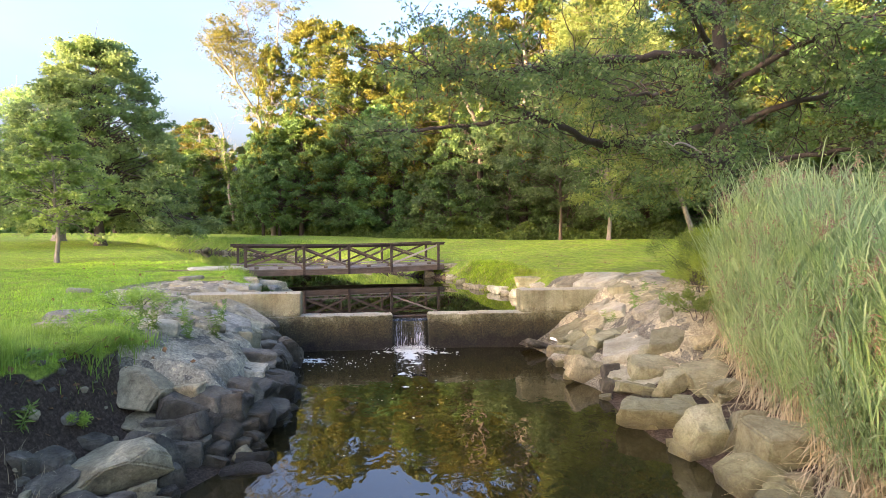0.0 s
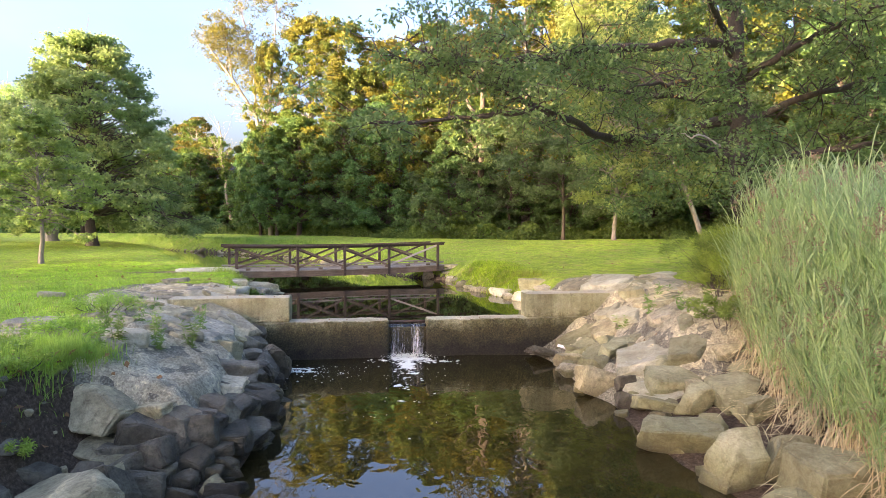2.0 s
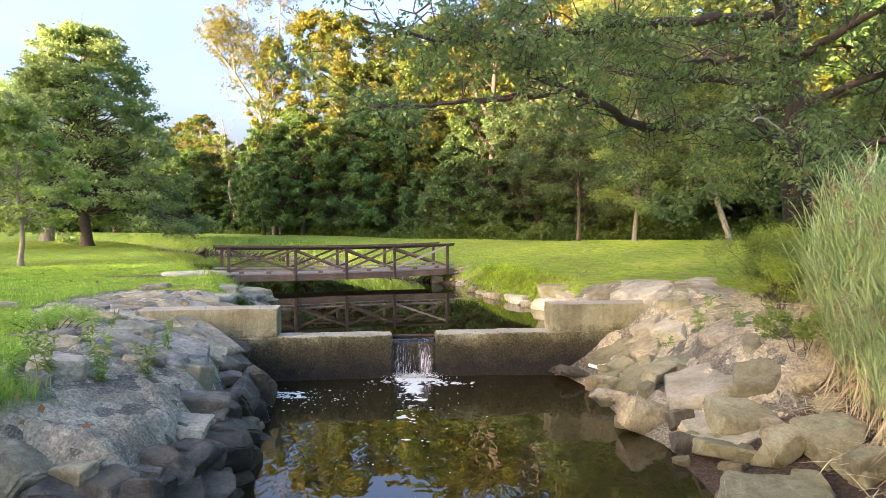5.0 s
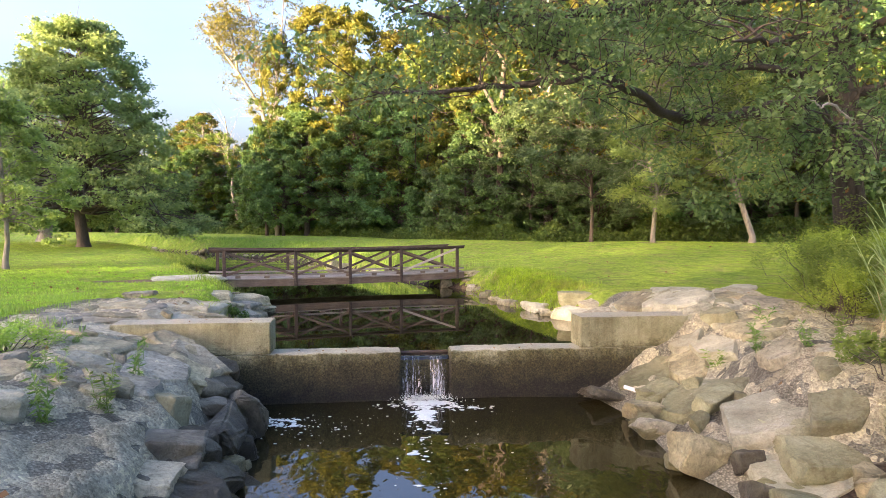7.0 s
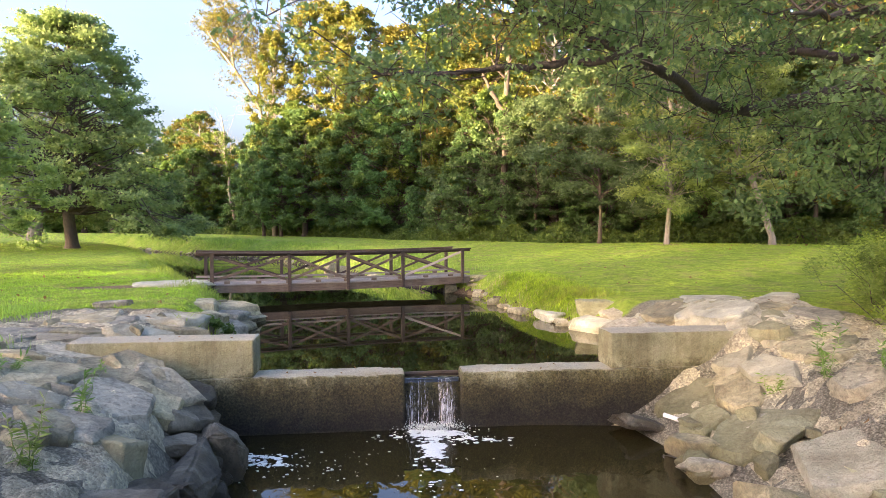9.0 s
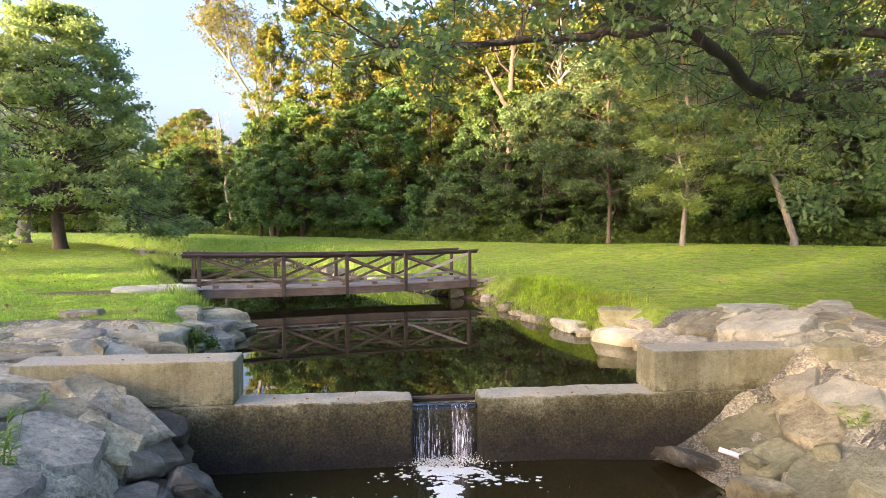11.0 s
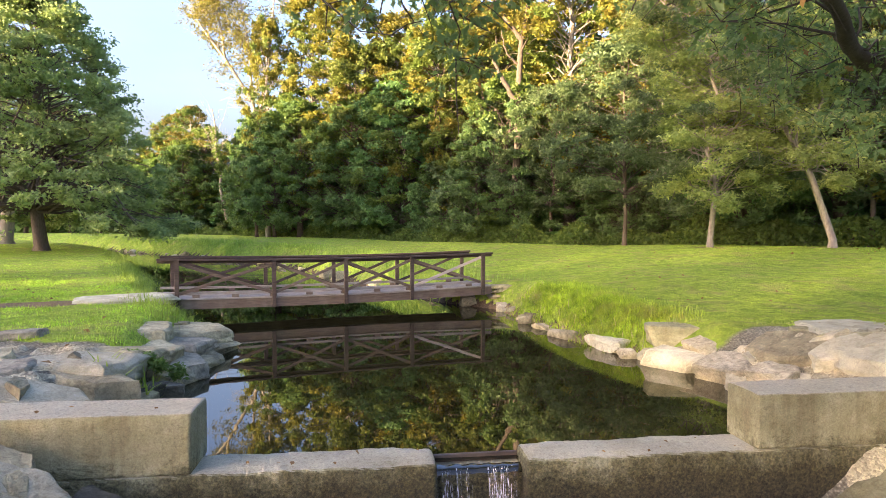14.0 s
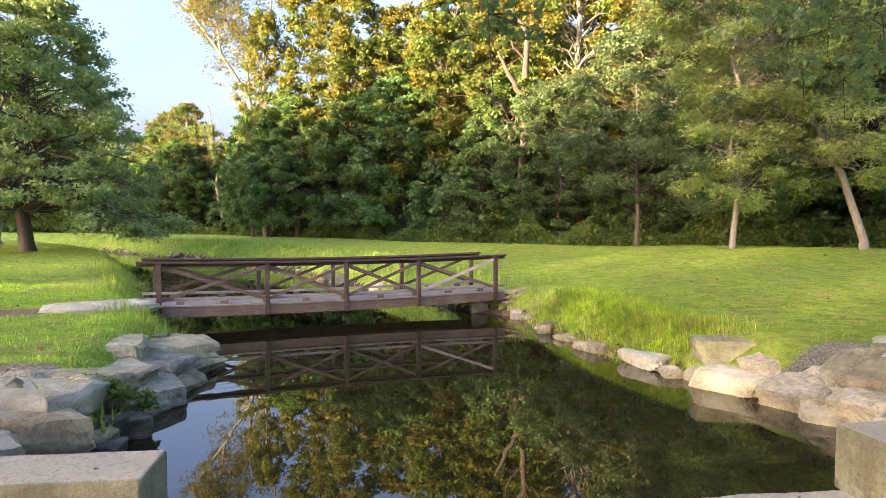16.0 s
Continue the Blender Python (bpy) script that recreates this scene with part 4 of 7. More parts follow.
def leaves(pts, size, rng, droop=0.25, flat=0.8, aspect=0.55, lobed=False, far=False, heads=None):
    """Leaves standing at pts: verts and faces. Plain ones are folded along the rib."""
    n = len(pts)
    d, s, u = leaf_frame(n, rng, droop, flat)
    if heads is not None:                                       # leaves that spread from a twig's tip
        d = unit(heads + rng.normal(0, 0.35, (n, 3)) - (0, 0, droop * 0.5))
        s = unit(np.cross(unit(rng.normal(0, 0.7, (n, 3)) + (0, 0, 1.0)), d))
        u = np.cross(d, s)
    L = (size * rng.uniform(0.6, 1.35, n))[:, None]
    if lobed:
        o = np.array(OAK_LEAF)
        v = pts[:, None, :] + (d * L)[:, None, :] * o[None, :, :1] + (s * L)[:, None, :] * o[None, :, 1:] * 0.9 + (u * L)[:, None, :] * (0.18 * np.abs(o[None, :, 1:]) - 0.12 * o[None, :, :1] ** 2)
        k = len(o)
        return v.reshape(-1, 3), np.arange(n * k).reshape(n, k)
    W = L * aspect * 0.5
    if far:                                                     # distant foliage: one facet a leaf
        v = np.stack([pts - s * W * 1.25, pts + s * W * 1.25, pts + d * L + u * W * 0.4], 1)
        return v.reshape(-1, 3), np.arange(n * 3).reshape(n, 3)
    v = np.stack([pts, pts + d * L * 0.45 + s * W + u * W * 0.35, pts + d * L, pts + d * L * 0.45 - s * W + u * W * 0.35], 1)
    i = np.arange(n)[:, None] * 4
    return v.reshape(-1, 3), np.concatenate([i + [0, 1, 2], i + [0, 2, 3]]).reshape(-1, 3)


def clump_points(centre, r, n, rng, squash=0.65):
    q = unit(rng.normal(0, 1, (n, 3))) * (rng.random(n) ** 0.45)[:, None]
    return np.array(centre) + q * (r, r, r * squash)


def spray_points(centre, r, n, rng, squash=0.6, sprays=7):
    """Points of a bough's foliage: several loose sprays, thick within and thinning out to nothing."""
    at = unit(rng.normal(0, 1, (sprays, 3))) * (rng.random(sprays) ** 0.5)[:, None] * (r, r, r * squash)
    which = rng.integers(0, sprays, n)
    size = r * rng.uniform(0.13, 0.30, sprays)[which]
    return np.array(centre) + at[which] + rng.normal(0, 1, (n, 3)) * size[:, None] * (1, 1, 0.55)


def tree(name, label, base, height, trunk_r, crown_r, crown_from, clumps, per, leaf, leaf_mat, bark_mat, seed, lean=(0, 0), shape="round", squash=0.6, lobed=False,
         second=None, clump_r=0.2, droop=0.25, far=True, twigs=1, aspect=0.62, forks=(), sag=0.0):
    """A tapered trunk with limbs that reach out to clumps of leaves. Sizes in metres; crown_from: where the crown begins."""
    rng = np.random.default_rng(seed)
    root = empty(name, Matrix.Translation(base))
    tagged(root, label, "tree")
    top = np.array((lean[0], lean[1], height * 0.93))
    n = 12
    path = bend((0, 0, -0.15), top, 0, n, rng, 0.012)
    path[1] = path[0] + (0, 0, 0.45)
    t = np.linspace(0, 1, n)
    rad = trunk_r * (1 - t) ** 0.8 + 0.015
    rad[0] *= 1.5
    rad[1] *= 1.12
    wood = Collect()
    wood.add(*tube(path, rad, 10))
    for pts, ra, rb in forks:
        wood.add(*tube(pts, np.linspace(ra, rb, len(pts)), 8))
    fine, other = [], []
    for k in range(clumps):
        u = (k + rng.random()) / clumps
        if shape == "pyramid":
            u = u ** 1.2
        hgt = crown_from + (height - crown_from) * u
        if shape == "round":
            prof = math.sin(math.pi * min(0.97, 0.16 + 0.84 * u)) ** 0.6
        elif shape == "tall":
            prof = (0.55 + 0.45 * math.sin(math.pi * u)) * (1 - 0.55 * u ** 3)
        elif shape == "egg":
            prof = min(1.0, 0.75 + u * 1.6) * (1 - u ** 1.7) ** 0.7 + 0.06
        elif shape == "pyramid":
            prof = (1 - u) ** 0.7 * 1.02 + 0.05
        else:
            prof = 0.9 - 0.5 * u
        ang = k * 2.39996 + rng.normal(0, 0.35)
        rr = crown_r * prof * (0.30 + 0.70 * rng.random() ** 0.5)
        axis_pt = np.array([np.interp(hgt, path[:, 2], path[:, i]) for i in range(3)])
        c = axis_pt + (math.cos(ang) * rr, math.sin(ang) * rr, rng.normal(0, 0.25) - sag * rr * (1 - u))
        start_h = hgt - min(rr * rng.uniform(0.3, 0.8), (hgt - crown_from * 0.8) * rng.uniform(0.05, 0.7))
        start_h = max(start_h, crown_from * 1.12)
        st = np.array([np.interp(start_h, path[:, 2], path[:, i]) for i in range(3)])
        r0 = float(np.interp(start_h, path[:, 2], rad)) * 0.3
        limb = bend(st, c, 0.12 * rr, 6, rng, 0.05)
        wood.add(*tube(limb, np.linspace(r0, 0.012, 6), 4))
        cr = crown_r * clump_r * rng.uniform(0.7, 1.35)
        for _ in range(twigs):
            tip = c + rng.normal(0, cr * 0.6, 3)
            wood.add(*tube(bend(limb[4], tip, 0, 4, rng, 0.06), np.linspace(0.02, 0.006, 4), 3))
        pts = spray_points(c, cr, int(per * rng.uniform(0.7, 1.3)), rng, squash)
        (other if second and rng.random() < second[1] else fine).append(pts)
    v, f = wood.arrays()
    mesh_object("trunk", v, f, bark_mat, root, True)
    for group, mat, nm in ((fine, leaf_mat, "crown"), (other, second[0] if second else None, "turning_foliage")):
        if group:
            mesh_object(nm, *leaves(np.concatenate(group), leaf, rng, droop, lobed=lobed, far=far, aspect=aspect), mat, root)
    return root


crest_leaves()


def big_oak():
    """The old oak that spreads its limbs over the weir."""
    rng = np.random.default_rng(11)
    o = np.array((8.35, 17.7, at_ground(8.35, 17.7)))
    root = empty("oak_tree", Matrix.Translation(o))
    tagged(root, "large old oak with long limbs reaching over the weir", "tree")
    limbs = [
        [(8.35, 17.7, 1.2), (8.3, 17.7, 2.8), (8.25, 17.7, 4.4), (8.0, 17.65, 6.6), (7.85, 17.6, 8.6), (7.8, 17.7, 10.8), (8.1, 18.0, 13.5)],
        [(8.1, 17.7, 5.9), (6.6, 18.15, 5.65), (5.6, 18.2, 5.42), (4.76, 17.95, 5.34), (3.75, 16.85, 5.45), (2.45, 15.3, 5.68), (1.7, 15.5, 6.05), (1.0, 15.9, 6.4), (0.0, 16.2, 7.1), (-1.2, 16.3, 7.7)],
        [(2.2, 15.4, 5.75), (1.3, 15.2, 5.6), (0.3, 15.0, 5.45), (-0.8, 14.8, 5.3), (-1.7, 14.6, 5.3)],
        [(7.9, 17.6, 8.0), (6.4, 17.2, 7.8), (4.8, 16.8, 7.6), (3.0, 16.4, 7.3), (1.4, 16.0, 7.0), (-0.3, 15.8, 6.8), (-1.9, 15.5, 7.2)],
        [(8.2, 17.6, 4.9), (7.2, 16.2, 4.7), (6.3, 14.9, 4.68), (5.4, 13.9, 4.75)],
        [(8.0, 17.8, 6.4), (6.8, 19.3, 6.9), (5.5, 20.7, 7.3), (4.2, 21.7, 7.8)],
        [(8.1, 17.7, 5.8), (9.6, 17.2, 6.4), (11.4, 16.6, 6.9), (13.2, 16.0, 7.3)],
        [(8.0, 17.6, 6.9), (8.8, 16.2, 7.5), (9.6, 15.2, 7.9), (10.6, 14.2, 8.2)],
        [(7.9, 17.7, 8.8), (6.0, 16.4, 9.8), (4.0, 15.4, 10.4), (1.5, 15.0, 10.6), (-0.8, 14.9, 10.2)],
        [(7.8, 17.8, 9.3), (7.4, 19.8, 10.3), (6.4, 21.6, 11.0)],
        [(7.9, 17.7, 7.5), (6.9, 16.4, 8.3), (5.8, 15.2, 8.8), (4.8, 14.2, 9.2)],
        [(8.2, 17.8, 4.9), (9.0, 19.2, 5.4), (9.8, 20.8, 5.8)],
        [(7.95, 17.6, 7.2), (6.5, 16.2, 6.7), (5.3, 15.2, 6.3), (4.3, 14.6, 6.1)],
        [(8.2, 17.7, 4.6), (9.6, 16.8, 4.9), (11.2, 16.0, 5.1), (12.8, 15.2, 5.3)],
    ]
    r0 = [0.36, 0.15, 0.05, 0.12, 0.10, 0.09, 0.085, 0.085, 0.10, 0.08, 0.08, 0.07, 0.08, 0.08]
    wood = Collect()
    tips = []
    for k, (pts, r) in enumerate(zip(limbs, r0)):
        p = np.array(pts)
        t = np.linspace(0, 1, len(p))
        tt = np.linspace(0, 1, len(p) * 4)
        q = np.stack([np.interp(tt, t, p[:, i]) for i in range(3)], 1)
        for _ in range(3):
            q[1:-1] = (q[:-2] + 2 * q[1:-1] + q[2:]) / 4
        q[1:-1] += rng.normal(0, 0.035, q[1:-1].shape)
        rad = r * (1 - tt) ** (1.15 if k == 1 else 0.7) + 0.016
        rad *= 1 + 0.10 * np.sin(np.arange(len(rad)) * 1.9 + k) * (k > 0)
        if k == 0:
            rad[:3] *= (1.45, 1.2, 1.08)
        wood.add(*tube(q - o, rad, 10))
        # leafy spurs along the outer part of each limb
        spurs = {0: 36, 1: 46, 2: 12, 3: 42, 4: 18, 5: 30, 6: 40, 7: 34, 8: 18, 9: 22, 10: 10, 11: 30, 12: 16, 13: 34}[k]
        for _ in range(spurs):
            u = rng.uniform((0.55, 0.16)[k == 1] if k < 2 else 0.3, 1.0)
            st = q[int(u * (len(q) - 1))]
            off = rng.normal(0, 1, 3) * (1.0, 1.0, 0.75)
            off *= rng.uniform(0.6, 1.9 if k else 2.6) / np.linalg.norm(off)
            if k in (1, 2, 3, 12) and off[2] < 0:
                off[2] *= 0.35
            c = st + off
            wood.add(*tube(bend(st, c, 0.1, 5, rng, 0.06) - o, np.linspace(min(r * 0.3, 0.022), 0.006, 5), 5))
            for _ in range(3):
                tip = c + rng.normal(0, 0.35, 3)
                wood.add(*tube(bend(c, tip, 0.02, 3, rng, 0.05) - o, np.linspace(0.01, 0.004, 3), 4))
            tips.append(clump_points(c - o, rng.uniform(0.45, 0.85), int(rng.uniform(11, 17)), rng, 0.55))
    # drooping sprays low over the rocks
    for c in [(4.3, 15.8, 3.5), (4.8, 16.3, 3.4), (4.0, 16.2, 4.0), (5.2, 15.6, 3.8), (4.8, 15.0, 4.2), (3.9, 16.9, 4.4), (5.6, 16.3, 4.1), (6.0, 17.0, 3.7), (5.2, 16.8, 3.3), (6.2, 15.8, 4.4), (6.0, 18.5, 4.5), (6.7, 17.6, 4.2), (7.4, 16.4, 4.2)]:
        tips.append(clump_points(np.array(c) - o, 0.5, 11, rng, 0.6))
    tips = np.concatenate(tips)
    for t in tips[::3]:                                         # fine twigs that end in the leaf tufts
        wood.add(*tube(bend(t + rng.normal(0, 0.22, 3) + (0, 0, 0.05), t, 0.02, 3, rng, 0.03), np.linspace(0.008, 0.003, 3), 3))
    v, f = wood.arrays()
    mesh_object("trunk", v, f, BARK_RED, root, True)
    each = 10
    heads = unit(rng.normal(0, 1, (len(tips) * each, 3)) * (1, 1, 0.6))
    pts = np.repeat(tips, each, 0) + heads * rng.uniform(0.02, 0.12, (len(heads), 1))
    pick = rng.random(len(pts)) < 0.02
    v, f = leaves(pts[~pick], 0.135, rng, 0.5, lobed=True, heads=heads[~pick])
    mesh_object("crown", v, f, LEAF_OAK, root)
    v, f = leaves(pts[pick], 0.13, rng, 0.8, lobed=True, heads=heads[pick])
    mesh_object("withered_leaves", v, f, LEAF_RUST, root)
    c = Collect()
    for a_, b_, ra, rb in [((5.9, 14.0, 4.70), (5.2, 13.4, 4.84), 0.024, 0.018), ((5.2, 13.4, 4.84), (4.95, 13.2, 4.74), 0.018, 0.014), ((4.95, 13.2, 4.74), (4.66, 12.95, 4.80), 0.014, 0.006),
                           ((5.2, 13.4, 4.84), (5.05, 13.2, 4.93), 0.010, 0.004)]:
        c.add(*tube(bend(a_, b_, 0.02, 7, rng, 0.02) - o, np.linspace(ra, rb, 7), 6))
    mesh_object("dead_branch", *c.arrays(), DEAD_WOOD, root, True, "bleached broken dead branch")


big_oak()


def g(x, y, dz=0.0):
    return (x, y, at_ground(x, y) + dz)


tree("shade_tree", "large conical park tree with sweeping lower branches on the lawn", g(-24.2, 43.0), 14.8, 0.34, 7.4, 2.0, 330, 300, 0.165, LEAF_PARK, BARK, 21, shape="pyramid", squash=0.45, clump_r=0.12, sag=0.12, aspect=0.75)
tree("shade_tree", "old park tree with a stout trunk beside the stream", g(-32.0, 50.7), 13.0, 0.46, 6.0, 3.0, 130, 260, 0.19, LEAF_PARK, BARK_PALE, 22, squash=0.45, clump_r=0.16)
tree("young_tree", "slender young tree with light green leaves on the lawn", g(-16.2, 25.5), 6.1, 0.075, 2.3, 1.5, 90, 210, 0.115, LEAF_YOUNG, BARK_PALE, 23, shape="egg", squash=0.6, clump_r=0.17, aspect=0.75)
tree("pine_tree", "slim pine with pale trunk and feathery needles at the lawn's edge", g(9.1, 33.4), 14.5, 0.095, 3.5, 1.7, 170, 420, 0.16, LEAF_PINE, BARK_PALE, 24, shape="tall", squash=0.30, second=(LEAF_SAGE, 0.4), clump_r=0.21, aspect=0.3, sag=0.15)
tree("pine_tree", "leaning pine with a crooked second stem at the lawn's edge", g(13.4, 32.6), 14.0, 0.12, 3.8, 2.6, 150, 420, 0.16, LEAF_PINE, BARK_PALE, 25, lean=(-5.6, 0.5), shape="tall", squash=0.3, clump_r=0.21, aspect=0.3, sag=0.12,
     forks=[([(-1.75, 0.1, 4.3), (-1.2, 0.0, 4.7), (-0.75, 0.0, 5.1), (-0.5, 0.0, 5.6), (-0.62, 0.0, 6.2), (-0.85, 0.0, 6.8), (-0.8, 0.0, 8.2)], 0.10, 0.03)])

# wood's edge: a few grown trees, then copies turned and scaled along the line of the lawn
kinds = {
    "gold": tree("cottonwood", "tall tree with yellowing leaves at the wood's edge", g(-10.5, 64.0), 22.5, 0.40, 5.2, 5.0, 140, 220, 0.25, LEAF_GOLD, BARK_PALE, 31, shape="tall", second=(LEAF_MAPLE, 0.35), clump_r=0.16),
    "maple": tree("maple_tree", "broad green maple at the wood's edge", g(-2.0, 56.0), 17.0, 0.34, 5.4, 2.6, 150, 230, 0.25, LEAF_MAPLE, BARK, 32, second=(LEAF_GOLD, 0.25), clump_r=0.15, squash=0.5),
    "dark": tree("woodland_tree", "dark green understory tree at the wood's edge", g(-14.5, 62.5), 12.0, 0.25, 4.6, 1.2, 140, 220, 0.24, LEAF_DARK, BARK, 33, second=(LEAF_IVY, 0.3), clump_r=0.15, squash=0.5),
    "tall": tree("ash_tree", "tall woodland tree with open golden-green crown", g(3.5, 58.0), 19.5, 0.36, 5.4, 6.0, 130, 220, 0.25, LEAF_MAPLE, BARK_PALE, 34, shape="tall", second=(LEAF_GOLD, 0.5), clump_r=0.15),
    "shrub": tree("understory_shrub", "dense leafy shrub under the trees", g(0.5, 49.5), 6.0, 0.09, 3.2, 0.3, 64, 170, 0.23, LEAF_DARK, BARK, 35, second=(LEAF_SAGE, 0.2), clump_r=0.19),
    "sage": tree("locust_tree", "pale sage-green tree with layered foliage", g(8.0, 41.5), 11.0, 0.10, 4.2, 2.4, 95, 280, 0.16, LEAF_SAGE, BARK, 36, squash=0.3, clump_r=0.19),
}


def edge_y(x):
    """The front of the woods, along the lawn."""
    return float(np.interp(x, [-60, -45, -25, -12, 2, 14, 22, 40], [92, 86, 74, 60, 46.5, 38, 30, 16]))


rng_w = random.Random(8)


def plant(kind, x, y, s, sz=None):
    m = Matrix.Translation(g(x, y, -0.1)) @ Matrix.Rotation(rng_w.uniform(0, 6.28), 4, 'Z') @ Matrix.Diagonal((s, s, sz or s, 1))
    return copy_thing(kinds[kind], m)


for kind, x, back, s, sz in [
        ("gold", -14.5, 5, 0.95, 1.08), ("gold", -18.2, -1.2, 0.5, 0.93), ("dark", -19.4, -2.2, 0.62, 1.0), ("maple", -15.6, 0.5, 0.62, 0.78), ("dark", -16.8, -2.5, 0.6, 0.85), ("gold", -6.0, 10, 0.9, 0.92), ("maple", -9.0, 4, 0.95, 1.0), ("dark", -18.5, 3, 0.95, 1.0), ("dark", -9.5, 2, 0.9, 0.95), ("dark", -5.0, 3.5, 1.0, 1.05),
        ("tall", -1.0, 9, 1.0, 1.05), ("gold", 1.0, 13, 1.0, 0.9), ("maple", 2.0, 7, 0.9, 1.0), ("dark", 2.5, 3.0, 0.85, 0.9), ("gold", 6.5, 6, 0.9, 0.95), ("gold", 8.5, 11, 0.9, 1.0),
        ("tall", 12.5, 10, 1.0, 1.05), ("gold", 11.5, 6, 0.85, 0.95), ("dark", 14.5, 5, 1.0, 1.0), ("tall", 18.0, 9, 1.0, 1.0), ("maple", 18.0, 5, 1.0, 1.0), ("dark", 22.0, 5, 1.1, 1.1), ("maple", 25, 9, 1.1, 1.1),
        ("tall", 24.0, 14, 1.0, 1.1), ("dark", 29, 8, 1.2, 1.2), ("maple", 34, 6, 1.1, 1.2), ("tall", 6.0, 18, 1.0, 1.0), ("gold", 15.0, 18, 1.0, 1.05), ("tall", -5.0, 18, 0.95, 1.0),
        ("dark", -22.6, 4, 0.85, 0.85), ("tall", -33.8, 6, 0.75, 0.85), ("tall", -37.5, 8, 0.8, 0.84), ("maple", -31.2, 5, 0.75, 0.78), ("gold", -27.2, 11, 0.7, 0.58), ("dark", -24.8, 7, 0.85, 0.95), ("dark", -33.0, 2, 0.85, 0.9), ("dark", -37.5, 3, 0.9, 0.8), ("dark", -28.6, 7, 0.55, 0.7), ("maple", -39.0, 5, 0.9, 0.75), ("dark", -44, 3, 1.0, 0.85), ("maple", -50, 5, 1.1, 0.9),
        ("maple", -58, 8, 1.2, 1.0), ("dark", -64, 6, 1.2, 1.1), ("sage", 5.0, 2.5, 0.9, 0.9), ("sage", 12.0, 1.5, 0.95, 1.0), ("sage", 17.5, 2.0, 1.0, 1.0)]:
    plant(kind, x, edge_y(x) + back, s, sz)
for k in range(26):
    x = -42 + k * 2.7
    if -36.6 < x < -34 or -31 < x < -28.4:
        continue
    plant("shrub", x, edge_y(x) + rng_w.uniform(3.0, 4.6), rng_w.uniform(0.8, 1.1), rng_w.uniform(0.6, 1.15))


def ivy_bank():
    """Low ivy that runs along the foot of the woods."""
    rng = np.random.default_rng(5)
    xs = rng.uniform(-46, 30, 62000)
    ys = np.array([edge_y(x) for x in xs])
    t = rng.random(len(xs))
    hgt = 0.9 + 0.45 * np.sin(xs * 0.9) * np.sin(xs * 0.37 + 1) + 0.3 * np.sin(xs * 2.3)
    zz = ground_z(xs, ys) + hgt * np.sin(np.minimum(t * 1.3, 1) * np.pi / 2) * rng.uniform(0.75, 1.05, len(xs))
    yy = ys + t ** 2 * 2.2 + rng.normal(0, 0.12, len(xs))
    ob = mesh_object("ivy", *leaves(np.stack([xs, yy, zz], 1), 0.16, rng, 0.3, 0.5, 0.9, far=True), LEAF_IVY)
    tagged(ob, "low glossy ivy covering the foot of the woods", "ivy", kind="stuff")


ivy_bank()


def wood_depth():
    """Deep shade of the wood's interior: many dim leaves far behind the front row."""
    rng = np.random.default_rng(6)
    n = 26000
    xs = rng.uniform(-75, 60, n)
    ys = np.array([edge_y(x) for x in xs]) + rng.uniform(9, 26, n)
    zz = 1.5 + rng.random(n) ** 1.2 * np.where(xs < -12, 9.0, 15.0)
    ob = mesh_object("woods", *leaves(np.stack([xs, ys, zz], 1), 1.3, rng, 0.2, 0.2, 0.9, far=True), LEAF_DARK)
    tagged(ob, "dark depth of the woods behind the front trees", "woods", kind="stuff")


wood_depth()


def sun_screen():
    """Unseen leaf screen on the sunset side, far out of view, added to lay shade over the place."""
    rng = np.random.default_rng(7)
    n = 56000
    p = rng.uniform(-210, 110, n)
    tops = 28.5 + 5.0 * smooth01((p + 16) / 8) + 1.6 * np.sin(p * 0.23) + 1.2 * np.sin(p * 0.61 + 2)
    z = rng.random(n) * tops
    s = -150 + rng.normal(0, 3.0, n)
    # leaves thinned out in two bands so that some sun reaches the lawns
    keep = ~((p > -56) & (p < -27) & (np.abs(z - 17.8 - 0.2 * np.sin(p)) < 0.6) & (rng.random(n) < 0.9))
    keep &= ~((p > -34) & (p < -10) & (z > 19.2) & (z < 21.4) & (rng.random(n) < 0.55))
    p, z, s = p[keep], z[keep], s[keep]
    pts = np.stack([0.8 * s + 0.6 * p, 0.6 * s - 0.8 * p, z + 1.5], 1)
    ob = mesh_object("woods", *leaves(pts, 1.6, rng, 0.2, 0.0, 1.0, far=True), LEAF_DARK)
    tagged(ob, "unseen screen of leaves added to keep the low sun off the park", "woods", kind="stuff")


sun_screen()


